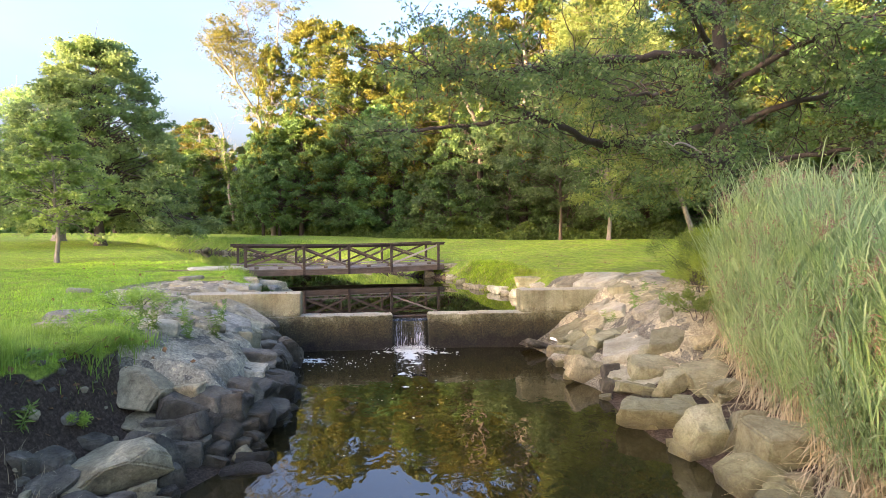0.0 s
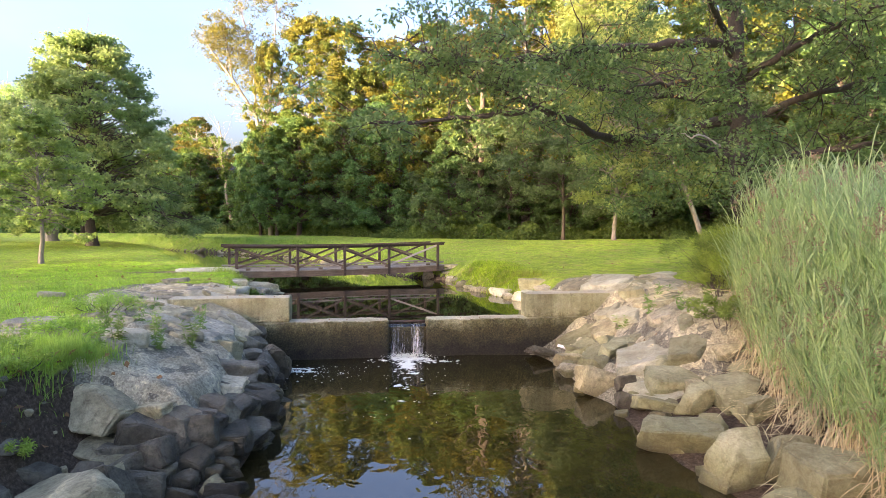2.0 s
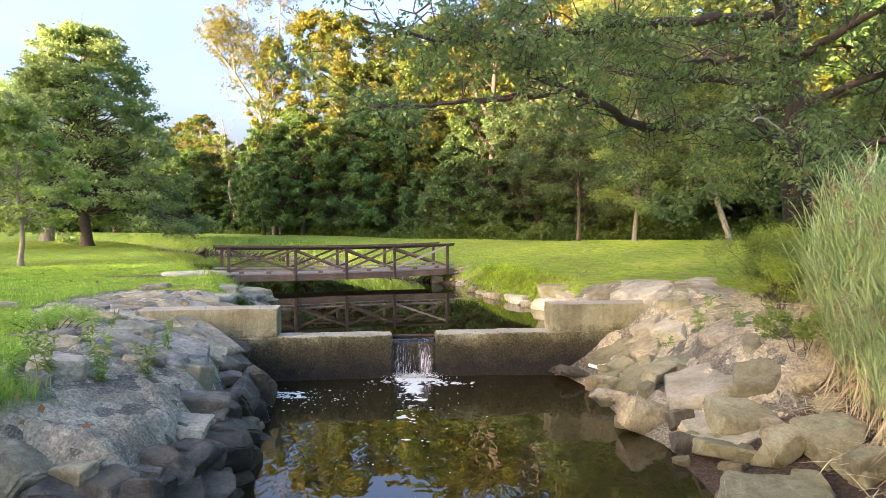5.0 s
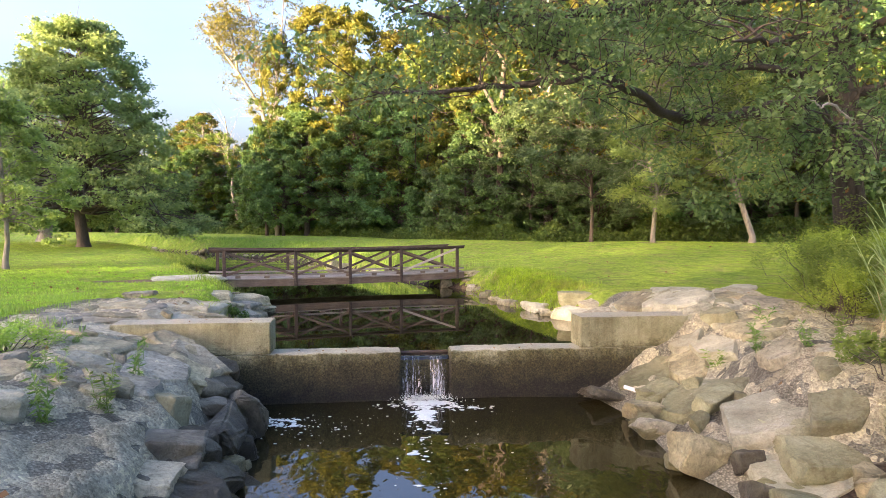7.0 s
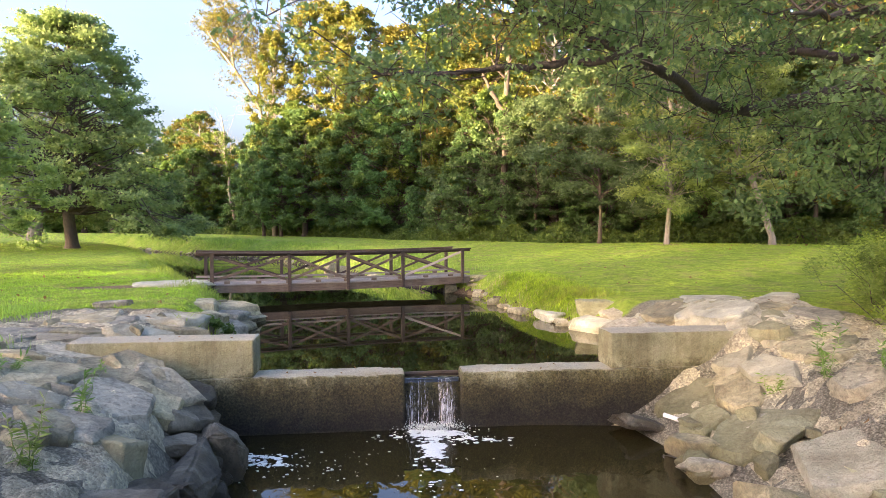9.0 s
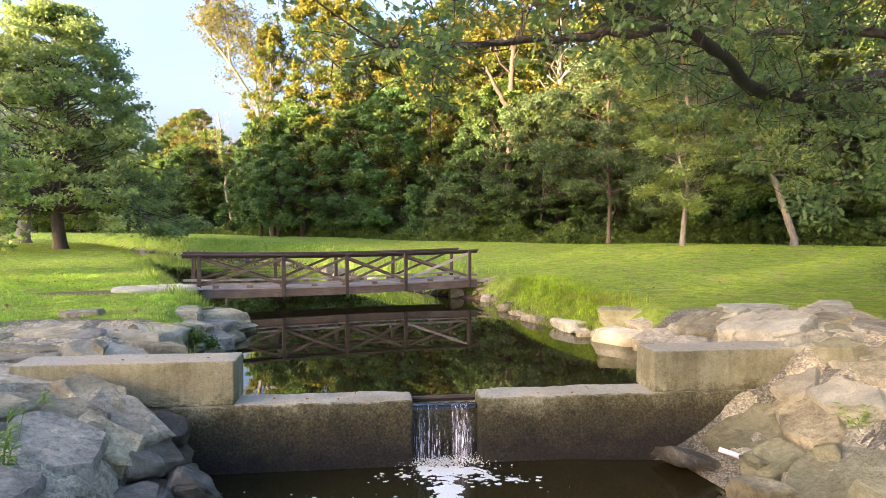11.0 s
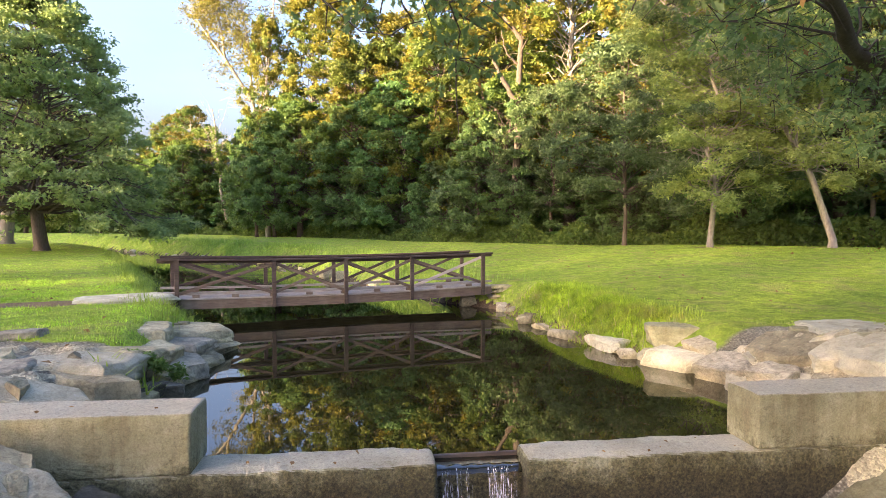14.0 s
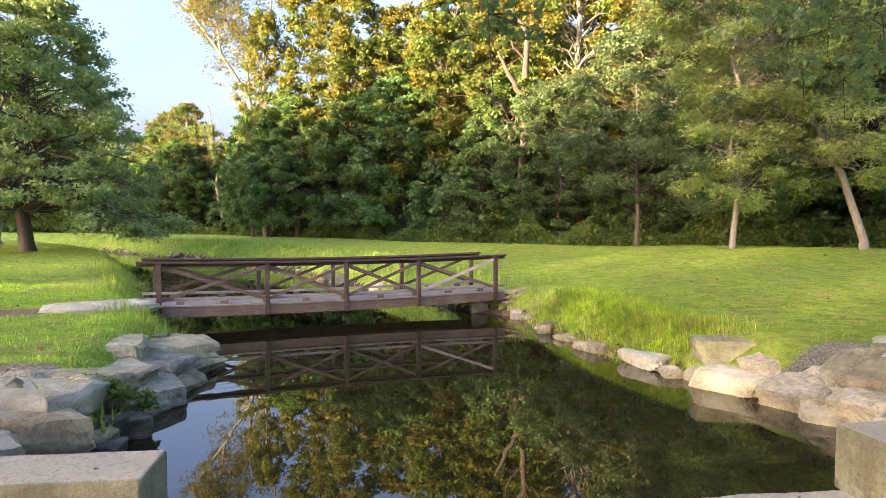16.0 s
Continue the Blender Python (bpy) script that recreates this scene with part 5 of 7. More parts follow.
def leaning_cottonwood():
    """A tall, thin-leaved tree that leans out of the wood's edge against the sky."""
    rng = np.random.default_rng(41)
    x0, y0 = -16.4, 66.5
    o = np.array(g(x0, y0))
    root = empty("cottonwood", Matrix.Translation(o))
    tagged(root, "tall leaning tree with sparse yellow leaves against the sky", "tree")
    trunks = [[(-16.4, 60.5, 2.0), (-16.9, 60.5, 9.0), (-17.6, 60.4, 13.5), (-19.8, 60.2, 17.0), (-21.6, 60.0, 19.5), (-22.8, 60.0, 21.5)],
              [(-17.6, 60.4, 13.5), (-17.9, 60.6, 18.0), (-18.6, 60.6, 22.0), (-19.4, 60.6, 25.0)],
              [(-17.2, 60.4, 11.5), (-16.4, 60.8, 16.0), (-15.9, 60.8, 21.0), (-15.6, 60.8, 25.5)],
              [(-19.8, 60.2, 17.0), (-20.2, 60.3, 20.0), (-20.9, 60.3, 23.0)]]
    wood, pts = Collect(), []
    for k, t_ in enumerate(trunks):
        p = (np.array(t_) - (0, 60.5, 3)) * (1.13, 1.0, 1.12) + (0, 66.5, 3)
        u = np.linspace(0, 1, len(p))
        uu = np.linspace(0, 1, 16)
        q = np.stack([np.interp(uu, u, p[:, i]) for i in range(3)], 1)
        wood.add(*tube(q - o, (0.22 if k == 0 else 0.11) * (1 - uu) ** 0.7 + 0.02, 7))
        for _ in range(26 if k else 22):
            st = q[int(rng.uniform(0.45 if k == 0 else 0.25, 1) * 15)]
            c = st + rng.normal(0, 1.0, 3) * (1.1, 1.0, 0.8)
            wood.add(*tube(bend(st, c, 0.1, 5, rng, 0.06) - o, np.linspace(0.035, 0.008, 5), 4))
            pts.append(spray_points(c - o, rng.uniform(1.0, 1.7), 210, rng, 0.8))
    for _ in range(14):                                         # bare twigs low on the lean
        st = np.array((-19.8, 66.4, 14.2)) + np.array((-0.35, 0, 0.6)) * rng.uniform(-1, 3)
        wood.add(*tube(bend(st, st + (rng.uniform(-3, -1), rng.normal(0, 0.5), rng.uniform(0, 2.0)), 0.2, 5, rng, 0.05) - o, np.linspace(0.03, 0.006, 5), 4))
    mesh_object("trunk", *wood.arrays(), BARK_PALE, root, True)
    mesh_object("crown", *leaves(np.concatenate(pts), 0.17, rng, 0.3, far=True), LEAF_GOLD, root)


leaning_cottonwood()


def dead_tree(x, y, h, lean, seed, label, spread=1.0):
    rng = np.random.default_rng(seed)
    o = np.array(g(x, y))
    root = empty("dead_tree", Matrix.Translation(o))
    tagged(root, label, "tree")
    wood = Collect()
    q = bend((0, 0, -0.1), (lean, 0, h), 0, 9, rng, 0.01)
    wood.add(*tube(q, np.linspace(0.22, 0.05, 9), 7))
    for k in range(22):
        st = q[int(rng.uniform(0.6, 1) * 8)]
        c = st + np.array((rng.normal(-0.8, 1.5), rng.normal(0, 0.8), rng.uniform(0.8, 4.2))) * spread
        b = bend(st, c, 0.1, 6, rng, 0.04)
        wood.add(*tube(b, np.linspace(0.022, 0.007, 6), 4))
        for _ in range(4):
            e = b[rng.integers(2, 6)]
            wood.add(*tube(bend(e, e + rng.normal(0, 0.6, 3) + (0, 0, 0.5), 0, 4, rng, 0.05), np.linspace(0.010, 0.004, 4), 3))
    mesh_object("trunk", *wood.arrays(), BARK_PALE, root, True)
    pts = np.concatenate([clump_points((lean * u * 0.9, 0, h * u * 0.9), 0.55, 260, rng, 1.8) for u in (0.6, 0.75, 0.88)])
    mesh_object("vine", *leaves(pts, 0.26, rng, 0.3, far=True), LEAF_IVY, root)


dead_tree(-26.3, 77.0, 14.0, -1.6, 51, "bare dead tree wrapped in vine against the sky")


def forked_trunk():
    """The pale forked trunk that stands out of the thicket."""
    rng = np.random.default_rng(61)
    o = np.array(g(2.85, 47.6))
    root = empty("forked_tree", Matrix.Translation(o))
    tagged(root, "pale forked trunk with broken limbs among the trees", "tree")
    c = Collect()
    for pts, r0, r1 in [([(0, 0, 0), (0, -0.2, 5), (0.1, -0.4, 9.3), (0.3, -0.4, 12.6)], 0.28, 0.17), ([(0.1, -0.4, 8.6), (-0.9, -0.7, 10.0), (-1.5, -0.8, 11.3)], 0.2, 0.08),
                        ([(0.3, -0.4, 12.5), (-0.7, -0.5, 13.7), (-1.6, -0.5, 15.3)], 0.18, 0.07), ([(0.3, -0.4, 12.5), (0.7, -0.3, 14.7), (0.9, -0.3, 17.7)], 0.18, 0.07),
                        ([(0.1, -0.4, 11.0), (-0.7, -0.8, 11.6), (-1.0, -0.8, 13.0)], 0.09, 0.02), ([(0.1, -0.4, 11.6), (0.7, -0.7, 12.6)], 0.06, 0.02)]:
        p = np.array(pts, float)
        uu = np.linspace(0, 1, 10)
        u = np.linspace(0, 1, len(p))
        q = np.stack([np.interp(uu, u, p[:, i]) for i in range(3)], 1)
        q[1:-1] += rng.normal(0, 0.03, (8, 3))
        c.add(*tube(q, np.linspace(r0, r1, 10), 8))
    mesh_object("trunk", *c.arrays(), BARK, root, True)
    pts = np.concatenate([spray_points(q, 1.0, 260, rng, 0.8) for q in [(-1.6, -0.5, 15.8), (0.9, -0.3, 18.0), (1.4, 0, 16.4), (-0.6, 0.6, 17.2), (1.2, -1.0, 13.8), (-2.2, -0.4, 14.2), (0.2, -1.1, 13.2), (-0.9, -1.2, 14.6), (0.9, -1.2, 15.2), (-0.3, -1.0, 16.2)]])
    mesh_object("crown", *leaves(pts, 0.24, rng, 0.3, far=True), LEAF_GOLD, root)


forked_trunk()


def far_house(x, y, w, d, h, yaw, label):
    """A white house glimpsed through the trees."""
    z = at_ground(x, y)
    root = empty("house", pose(x, y, z, 0, 0, yaw))
    tagged(root, label, "house")
    bm = bmesh.new()
    box(bm, 0, 0, h / 2, w, d, h)
    part("wall", bm, SIDING, root)
    bm = bmesh.new()
    vs = [bm.verts.new(c) for c in [(-w / 2 - 0.3, -d / 2 - 0.3, h), (w / 2 + 0.3, -d / 2 - 0.3, h), (w / 2 + 0.3, d / 2 + 0.3, h), (-w / 2 - 0.3, d / 2 + 0.3, h), (-w / 2 - 0.3, 0, h + d * 0.42), (w / 2 + 0.3, 0, h + d * 0.42)]]
    for f in ((0, 1, 5, 4), (2, 3, 4, 5), (0, 4, 3), (1, 2, 5), (0, 3, 2, 1)):
        bm.faces.new([vs[i] for i in f])
    part("roof", bm, ROOFING, root)
    for sx in (-0.3, 0.0, 0.3):
        for zz in (h * 0.28, h * 0.7):
            bm = bmesh.new()
            box(bm, sx * w, -d / 2 - 0.03, zz, 1.0, 0.06, 1.4)
            win = part("window", bm, ROOFING, root)
            bm = bmesh.new()
            box(bm, sx * w, -d / 2 - 0.05, zz + 0.75, 1.2, 0.10, 0.1)
            part("window_frame", bm, SIDING, win)


far_house(-34.0, 93.0, 7.0, 8.0, 8.0, 12, "white two-storey house glimpsed through the trees")
far_house(-42.0, 95.0, 9.0, 7.0, 4.2, -8, "low pale house glimpsed through the trees")

# ---- rocks ----
def rock_mesh(seed, blocky, rough=0.03, cuts=5):
    """A broken, angular stone of unit size: a rounded block sheared by a few planes, eased arrises, faint bedding."""
    rng = np.random.default_rng(seed)
    bm = bmesh.new()
    bmesh.ops.create_cube(bm, size=1.0)
    for v in bm.verts:
        v.co += Vector(rng.normal(0, 0.11, 3))
    for q in range(cuts + 6):                                   # knock off corners and edges
        n_ = Vector(rng.normal(0, 1, 3)).normalized()
        reach = max(v.co.dot(n_) for v in bm.verts)
        at = n_ * reach * rng.uniform(0.60, 0.86) if q < cuts else n_ * reach * rng.uniform(0.78, 0.92)
        bmesh.ops.bisect_plane(bm, geom=bm.verts[:] + bm.edges[:] + bm.faces[:], plane_co=at, plane_no=n_, clear_outer=True)
        rim = [e for e in bm.edges if e.is_boundary]
        if rim:
            bmesh.ops.contextual_create(bm, geom=rim)
    bmesh.ops.remove_doubles(bm, verts=bm.verts[:], dist=0.03)
    bmesh.ops.bevel(bm, geom=bm.edges[:], offset=0.036 if blocky > 3 else 0.06, segments=2, affect='EDGES')
    bmesh.ops.triangulate(bm, faces=bm.faces[:])
    for _ in range(4):
        long_e = [e for e in bm.edges if e.calc_length() > 0.115]
        if long_e:
            bmesh.ops.subdivide_edges(bm, edges=long_e, cuts=1)
            bmesh.ops.triangulate(bm, faces=[f for f in bm.faces if len(f.verts) > 3])
    off = Vector((seed * 3.7, seed * 1.3, 0))
    bed = Vector(rng.normal(0, 0.35, 3)) + Vector((0, 0, 1))
    for v in bm.verts:
        n_ = v.co.normalized()
        h = noise.noise(v.co * 2.6 + off) * 1.0 + noise.noise(v.co * 7.0 + off) * 0.5 + noise.noise(v.co * 17.0 + off) * 0.22
        ledge = noise.noise(Vector((v.co.x * 0.8, v.co.y * 0.8, v.co.dot(bed) * 11)) + off)
        v.co += n_ * (noise.noise(v.co * 1.4 + off) * 0.07 + h * rough + max(0.0, ledge - 0.1) * rough * 1.4)
    span = max(max(abs(c) for c in v.co) for v in bm.verts)
    for v in bm.verts:
        v.co *= 0.475 / span
    bmesh.ops.recalc_face_normals(bm, faces=bm.faces[:])
    me = bpy.data.meshes.new("rock")
    bm.to_mesh(me)
    bm.free()
    me.polygons.foreach_set("use_smooth", np.ones(len(me.polygons), dtype=bool))
    me.set_sharp_from_angle(angle=radians(26))
    return me


def plate_mesh(seed):
    """A thick split slab of unit size: a crooked many-sided outline, flat bed faces, broken ledges round its rim."""
    rng = np.random.default_rng(seed)
    n = int(rng.integers(5, 8))
    ang = (np.arange(n) + rng.uniform(-0.28, 0.28, n)) * 2 * np.pi / n + rng.uniform(0, 6.28)
    c, s_ = np.cos(ang), np.sin(ang)
    r = (np.abs(c) ** 4 + np.abs(s_) ** 4) ** (-0.25) * rng.uniform(0.86, 1.04, n) * 0.5
    slant = rng.normal(0, 0.10, 2)
    bm = bmesh.new()
    rings = []
    for z, k in ((-0.5, 0.93), (-0.05, 1.0), (0.36, rng.uniform(0.93, 0.99)), (0.5, 0.86)):
        rings.append([bm.verts.new((c[i] * r[i] * k + rng.normal(0, 0.012), s_[i] * r[i] * k + rng.normal(0, 0.012),
                                    z + (slant[0] * c[i] + slant[1] * s_[i]) * r[i] * (z > 0) + rng.normal(0, 0.02) * (z < 0.4))) for i in range(n)])
    for lo, hi in zip(rings, rings[1:]):
        for i in range(n):
            bm.faces.new((lo[i], lo[(i + 1) % n], hi[(i + 1) % n], hi[i]))
    bm.faces.new(rings[-1])
    bm.faces.new(rings[0][::-1])
    bmesh.ops.triangulate(bm, faces=bm.faces[:])
    for _ in range(3):
        long_e = [e for e in bm.edges if e.calc_length() > 0.15]
        if long_e:
            bmesh.ops.subdivide_edges(bm, edges=long_e, cuts=1)
            bmesh.ops.triangulate(bm, faces=[f for f in bm.faces if len(f.verts) > 3])
    off = Vector((seed * 1.7, seed * 2.3, 0))
    for v in bm.verts:
        rim = abs(noise.noise(Vector((v.co.x * 2, v.co.y * 2, v.co.z * 3.5)) + off))
        flat = Vector((v.co.x, v.co.y, 0))
        v.co += flat * (rim * 0.10 + noise.noise(v.co * 7 + off) * 0.04)
        v.co.z += noise.noise(Vector((v.co.x * 2.5, v.co.y * 2.5, seed))) * 0.09 + noise.noise(Vector((v.co.x * 8, v.co.y * 8, seed))) * 0.05
    bmesh.ops.recalc_face_normals(bm, faces=bm.faces[:])
    me = bpy.data.meshes.new("slab")
    bm.to_mesh(me)
    bm.free()
    me.polygons.foreach_set("use_smooth", np.ones(len(me.polygons), dtype=bool))
    me.set_sharp_from_angle(angle=radians(28))
    return me


ROUND = [rock_mesh(100 + k, 2.6, 0.045, 6) for k in range(7)]
BLOCK = [rock_mesh(200 + k, 3.2, 0.028, 5) for k in range(11)]
SLAB = [plate_mesh(300 + k) for k in range(9)]
PLATE = [plate_mesh(330 + k) for k in range(5)]


def quarry_mesh(seed):
    """A squared, split-faced block with knocked-off arrises."""
    rng = np.random.default_rng(seed)
    bm = bmesh.new()
    bmesh.ops.create_cube(bm, size=0.92)
    for v in bm.verts:
        v.co += Vector(rng.normal(0, 0.035, 3))
    bmesh.ops.bevel(bm, geom=bm.edges[:], offset=0.05, segments=1, affect='EDGES')
    bmesh.ops.subdivide_edges(bm, edges=bm.edges[:], cuts=5, use_grid_fill=True)
    off = Vector((seed * 2.1, 0, 5))
    for v in bm.verts:
        v.co += v.co.normalized() * (noise.noise(v.co * 3 + off) * 0.05 + noise.noise(v.co * 9 + off) * 0.03)
    bmesh.ops.triangulate(bm, faces=bm.faces[:])
    me = bpy.data.meshes.new("rock")
    bm.to_mesh(me)
    bm.free()
    me.polygons.foreach_set("use_smooth", np.ones(len(me.polygons), dtype=bool))
    me.set_sharp_from_angle(angle=radians(32))
    return me


QUARRY = [quarry_mesh(k) for k in range(3)]
ROCK_COPY = {}


def rock(name, mesh, mat, x, y, z, sx, sy, sz, rz, tilt=(0, 0), label="", group=""):
    key = (mesh.name, mat.name)
    if key not in ROCK_COPY:
        ROCK_COPY[key] = mesh.copy()
        ROCK_COPY[key].materials.clear()
        ROCK_COPY[key].materials.append(mat)
    ob = new(name, ROCK_COPY[key])
    ob.matrix_world = pose(x, y, z, tilt[0], tilt[1], rz) @ Matrix.Diagonal((sx, sy, sz, 1))
    return tagged(ob, label, "rock", group)


MATS = {"g": ROCK_GREY, "d": ROCK_DARK, "t": ROCK_TAN, "p": ROCK_PALE, "k": ROCK_PINK, "b": ROCK_BLUE, "w": ROCK_POND}
LABELS = {"g": "grey weathered rock bedded in the bank", "d": "dark damp riprap rock at the water's edge", "t": "tan algae-stained boulder on the pool's bank",
          "p": "pale limestone rock set in mortar", "k": "pinkish flat stone slab bedded in the bank", "b": "blue-grey slate slab bedded in the bank",
          "w": "pale stone along the pond's waterline"}
_serial = [0]


def lay(rows_, name, shapes, group, proud=0.075, scale=1.0):
    """Rows: kind of stone, x, y, height of its middle, length, width, thickness; and, if given, its turn and its tilts."""
    for kind, x, y, z, sx, sy, sz, *turn in rows_:
        _serial[0] += 1
        rnd = random.Random(_serial[0] * 7 + 1)
        rz, tx, ty = turn or (rnd.uniform(-25, 25), rnd.uniform(-14, 14), rnd.uniform(-14, 14))
        if shapes is SLAB:                                      # slabs lie bedded along the slope of the bank
            e = 0.6
            sx_, sy_ = (at_ground(x + e, y) - at_ground(x - e, y)) / (2 * e), (at_ground(x, y + e) - at_ground(x, y - e)) / (2 * e)
            c_, s_ = math.cos(radians(rz)), math.sin(radians(rz))
            tx, ty = math.degrees(math.atan(-sx_ * s_ + sy_ * c_)) * 0.75, -math.degrees(math.atan(sx_ * c_ + sy_ * s_)) * 0.75
            z = at_ground(x, y) + proud - sz * 0.5
        grow = 1.03 if shapes is SLAB else 1.14 if shapes is PLATE else 1.06 * scale
        rock(name, shapes[_serial[0] % len(shapes)], MATS[kind], x, y, z, sx * grow, sy * grow, sz * (grow if shapes in (SLAB, PLATE) else grow * 0.9), rz, (tx, ty), LABELS[kind], group)


lay([("g", -4.12, 8.26, 0.82, 0.92, 0.74, 0.58, -14, -22, 14), ("d", -3.62, 8.22, 0.50, 0.66, 0.58, 0.58, 20, 10, 20), ("d", -4.64, 8.18, 0.52, 0.58, 0.46, 0.29), ("d", -5.13, 7.76, 0.61, 0.73, 0.58, 0.19),
     ("g", -3.92, 7.93, 0.33, 0.69, 0.55, 0.31), ("d", -3.48, 8.24, 0.30, 0.70, 0.56, 0.45), ("d", -4.25, 7.29, 0.38, 0.55, 0.44, 0.31), ("g", -3.75, 6.60, 0.24, 1.04, 0.83, 0.58),
     ("d", -3.72, 7.20, 0.30, 0.42, 0.34, 0.45), ("d", -3.34, 7.11, 0.26, 0.41, 0.33, 0.65), ("d", -3.19, 7.45, 0.18, 0.39, 0.31, 0.37), ("d", -2.91, 7.77, 0.11, 0.32, 0.26, 0.25)],
    "boulder", BLOCK, "rocks of the left pool bank", scale=1.2)
lay([("d", -2.74, 8.08, 0.08, 0.32, 0.25, 0.24), ("d", -2.44, 7.73, -0.05, 0.43, 0.34, 0.36), ("d", -2.92, 8.39, 0.20, 0.65, 0.52, 0.26), ("d", -2.69, 9.10, 0.23, 0.90, 0.72, 0.25),
     ("d", -3.08, 8.56, 0.55, 0.42, 0.34, 0.40), ("d", -2.88, 8.84, 0.59, 0.46, 0.37, 0.47), ("d", -2.83, 9.91, 0.30, 0.63, 0.51, 0.65), ("d", -3.10, 8.40, 0.37, 0.28, 0.23, 0.16),
     ("d", -4.50, 6.38, 0.43, 0.51, 0.41, 0.44), ("d", -4.36, 6.61, 0.38, 0.58, 0.46, 0.40), ("d", -4.20, 6.25, 0.27, 0.83, 0.67, 0.28), ("d", -2.98, 9.54, 0.52, 0.43, 0.35, 0.19)],
    "boulder", BLOCK, "rocks of the left pool bank", scale=1.2)
lay([("d", -2.70, 10.29, 0.22, 0.30, 0.24, 0.25), ("d", -3.05, 6.60, 0.05, 0.31, 0.25, 0.18), ("d", -3.20, 7.86, 0.17, 0.40, 0.32, 0.25)],
    "boulder", BLOCK, "rocks of the left pool bank", scale=1.2)
lay([("p", -4.22, 8.98, 1.10, 0.36, 0.30, 0.26), ("d", -3.05, 8.75, 0.52, 0.6, 0.5, 0.42), ("d", -2.85, 9.2, 0.42, 0.55, 0.7, 0.40),
     ("d", -3.22, 8.26, 0.60, 0.62, 0.52, 0.52), ("d", -2.92, 8.34, 0.48, 0.56, 0.52, 0.52), ("d", -3.36, 8.02, 0.32, 0.72, 0.52, 0.52), ("d", -2.94, 8.06, 0.20, 0.6, 0.52, 0.46), ("d", -3.80, 7.96, 0.32, 0.6, 0.52, 0.46),
     ("d", -2.95, 8.5, 0.56, 0.52, 0.5, 0.34), ("d", -2.66, 8.62, 0.30, 0.6, 0.6, 0.5), ("g", -3.46, 8.30, 0.70, 0.55, 0.45, 0.34)],
    "boulder", BLOCK, "rocks of the left pool bank")
lay([("d", -3.72, 12.64, 0.52, 0.5, 0.6, 0.35, 10, 0, 15), ("d", -3.9, 13.2, 0.62, 0.55, 0.6, 0.4, 40, 0, 20),
     ("d", -4.05, 13.9, 0.66, 0.5, 0.6, 0.5, 0, 0, 20), ("d", -3.75, 13.0, 0.30, 0.5, 0.7, 0.5, 10, 0, 20), ("d", -3.55, 12.6, 0.22, 0.5, 0.6, 0.5, 30, 0, 20)],
    "boulder", BLOCK, "rocks of the left pool bank")
lay([("k", -3.30, 9.88, 0.66, 0.80, 0.50, 0.16, 8, 4, 6), ("d", -3.22, 10.55, 0.72, 0.62, 0.50, 0.26, 25, 0, 10)], "boulder", QUARRY, "rocks of the left pool bank")
lay([("d", -3.02, 10.25, 0.36, 0.62, 0.60, 0.72, 12, 4, 12), ("d", -3.22, 10.92, 0.50, 0.60, 0.62, 0.60, -20, 0, 16), ("d", -2.92, 9.62, 0.40, 0.56, 0.60, 0.56, 30, 6, 10)], "boulder", BLOCK, "rocks of the left pool bank")
lay([("d", -3.26, 12.0, 0.30, 0.80, 1.7, 0.85, 12, 0, 38), ("d", -2.95, 10.75, 0.22, 0.70, 0.95, 0.75, -8, 0, 32), ("d", -3.42, 13.2, 0.26, 0.75, 1.1, 0.75, 30, 0, 34)], "boulder", ROUND, "rocks of the left pool bank")
lay([("t", -3.74, 11.45, 0.78, 0.28, 0.50, 0.50, 70, 0, 12)], "boulder", QUARRY, "rocks of the left pool bank")
lay([("g", -4.75, 13.85, 1.06, 0.9, 0.6, 0.26, -22, 0, 18), ("k", -4.35, 13.62, 0.88, 0.95, 0.6, 0.26, -24, 0, 26), ("g", -4.65, 13.25, 0.98, 0.95, 0.65, 0.26, -15, 0, 18), ("g", -4.25, 13.1, 0.80, 0.85, 0.6, 0.28, -20, 0, 26), ("d", -3.98, 13.45, 0.58, 0.7, 0.6, 0.3, -18, 0, 30)],
    "stone_slab", PLATE, "flat stones of the left bank")
lay([("k", -5.88, 14.31, 0, 1.5, 1.0, 0.36, 22, 0, 0), ("k", -6.3, 15.0, 0, 1.5, 0.85, 0.34, 75, 0, 0), ("p", -5.5, 15.35, 0, 1.2, 0.5, 0.3, 24, 0, 0), ("b", -6.49, 15.9, 0, 1.2, 0.9, 0.36, 8, 0, 0), ("b", -7.1, 14.75, 0, 0.9, 1.2, 0.3, 27, 0, 0),
     ("g", -5.45, 12.75, 0, 1.3, 1.0, 0.34, 84, 0, 0), ("p", -5.05, 11.95, 0, 0.95, 0.6, 0.34, 15, 0, 0), ("b", -4.40, 11.55, 0, 1.15, 0.6, 0.34, 3, 0, 0), ("b", -4.48, 12.55, 0, 1.5, 1.0, 0.4, 111, 0, 0),
     ("g", -5.2, 13.45, 0, 0.9, 0.7, 0.3, 40, 0, 0), ("k", -4.7, 11.0, 0, 0.5, 0.35, 0.3, 20, 0, 0), ("g", -5.4, 10.9, 0, 0.9, 0.7, 0.3, 60, 0, 0)],
    "stone_slab", SLAB, "flat stones of the left bank", 0.0)
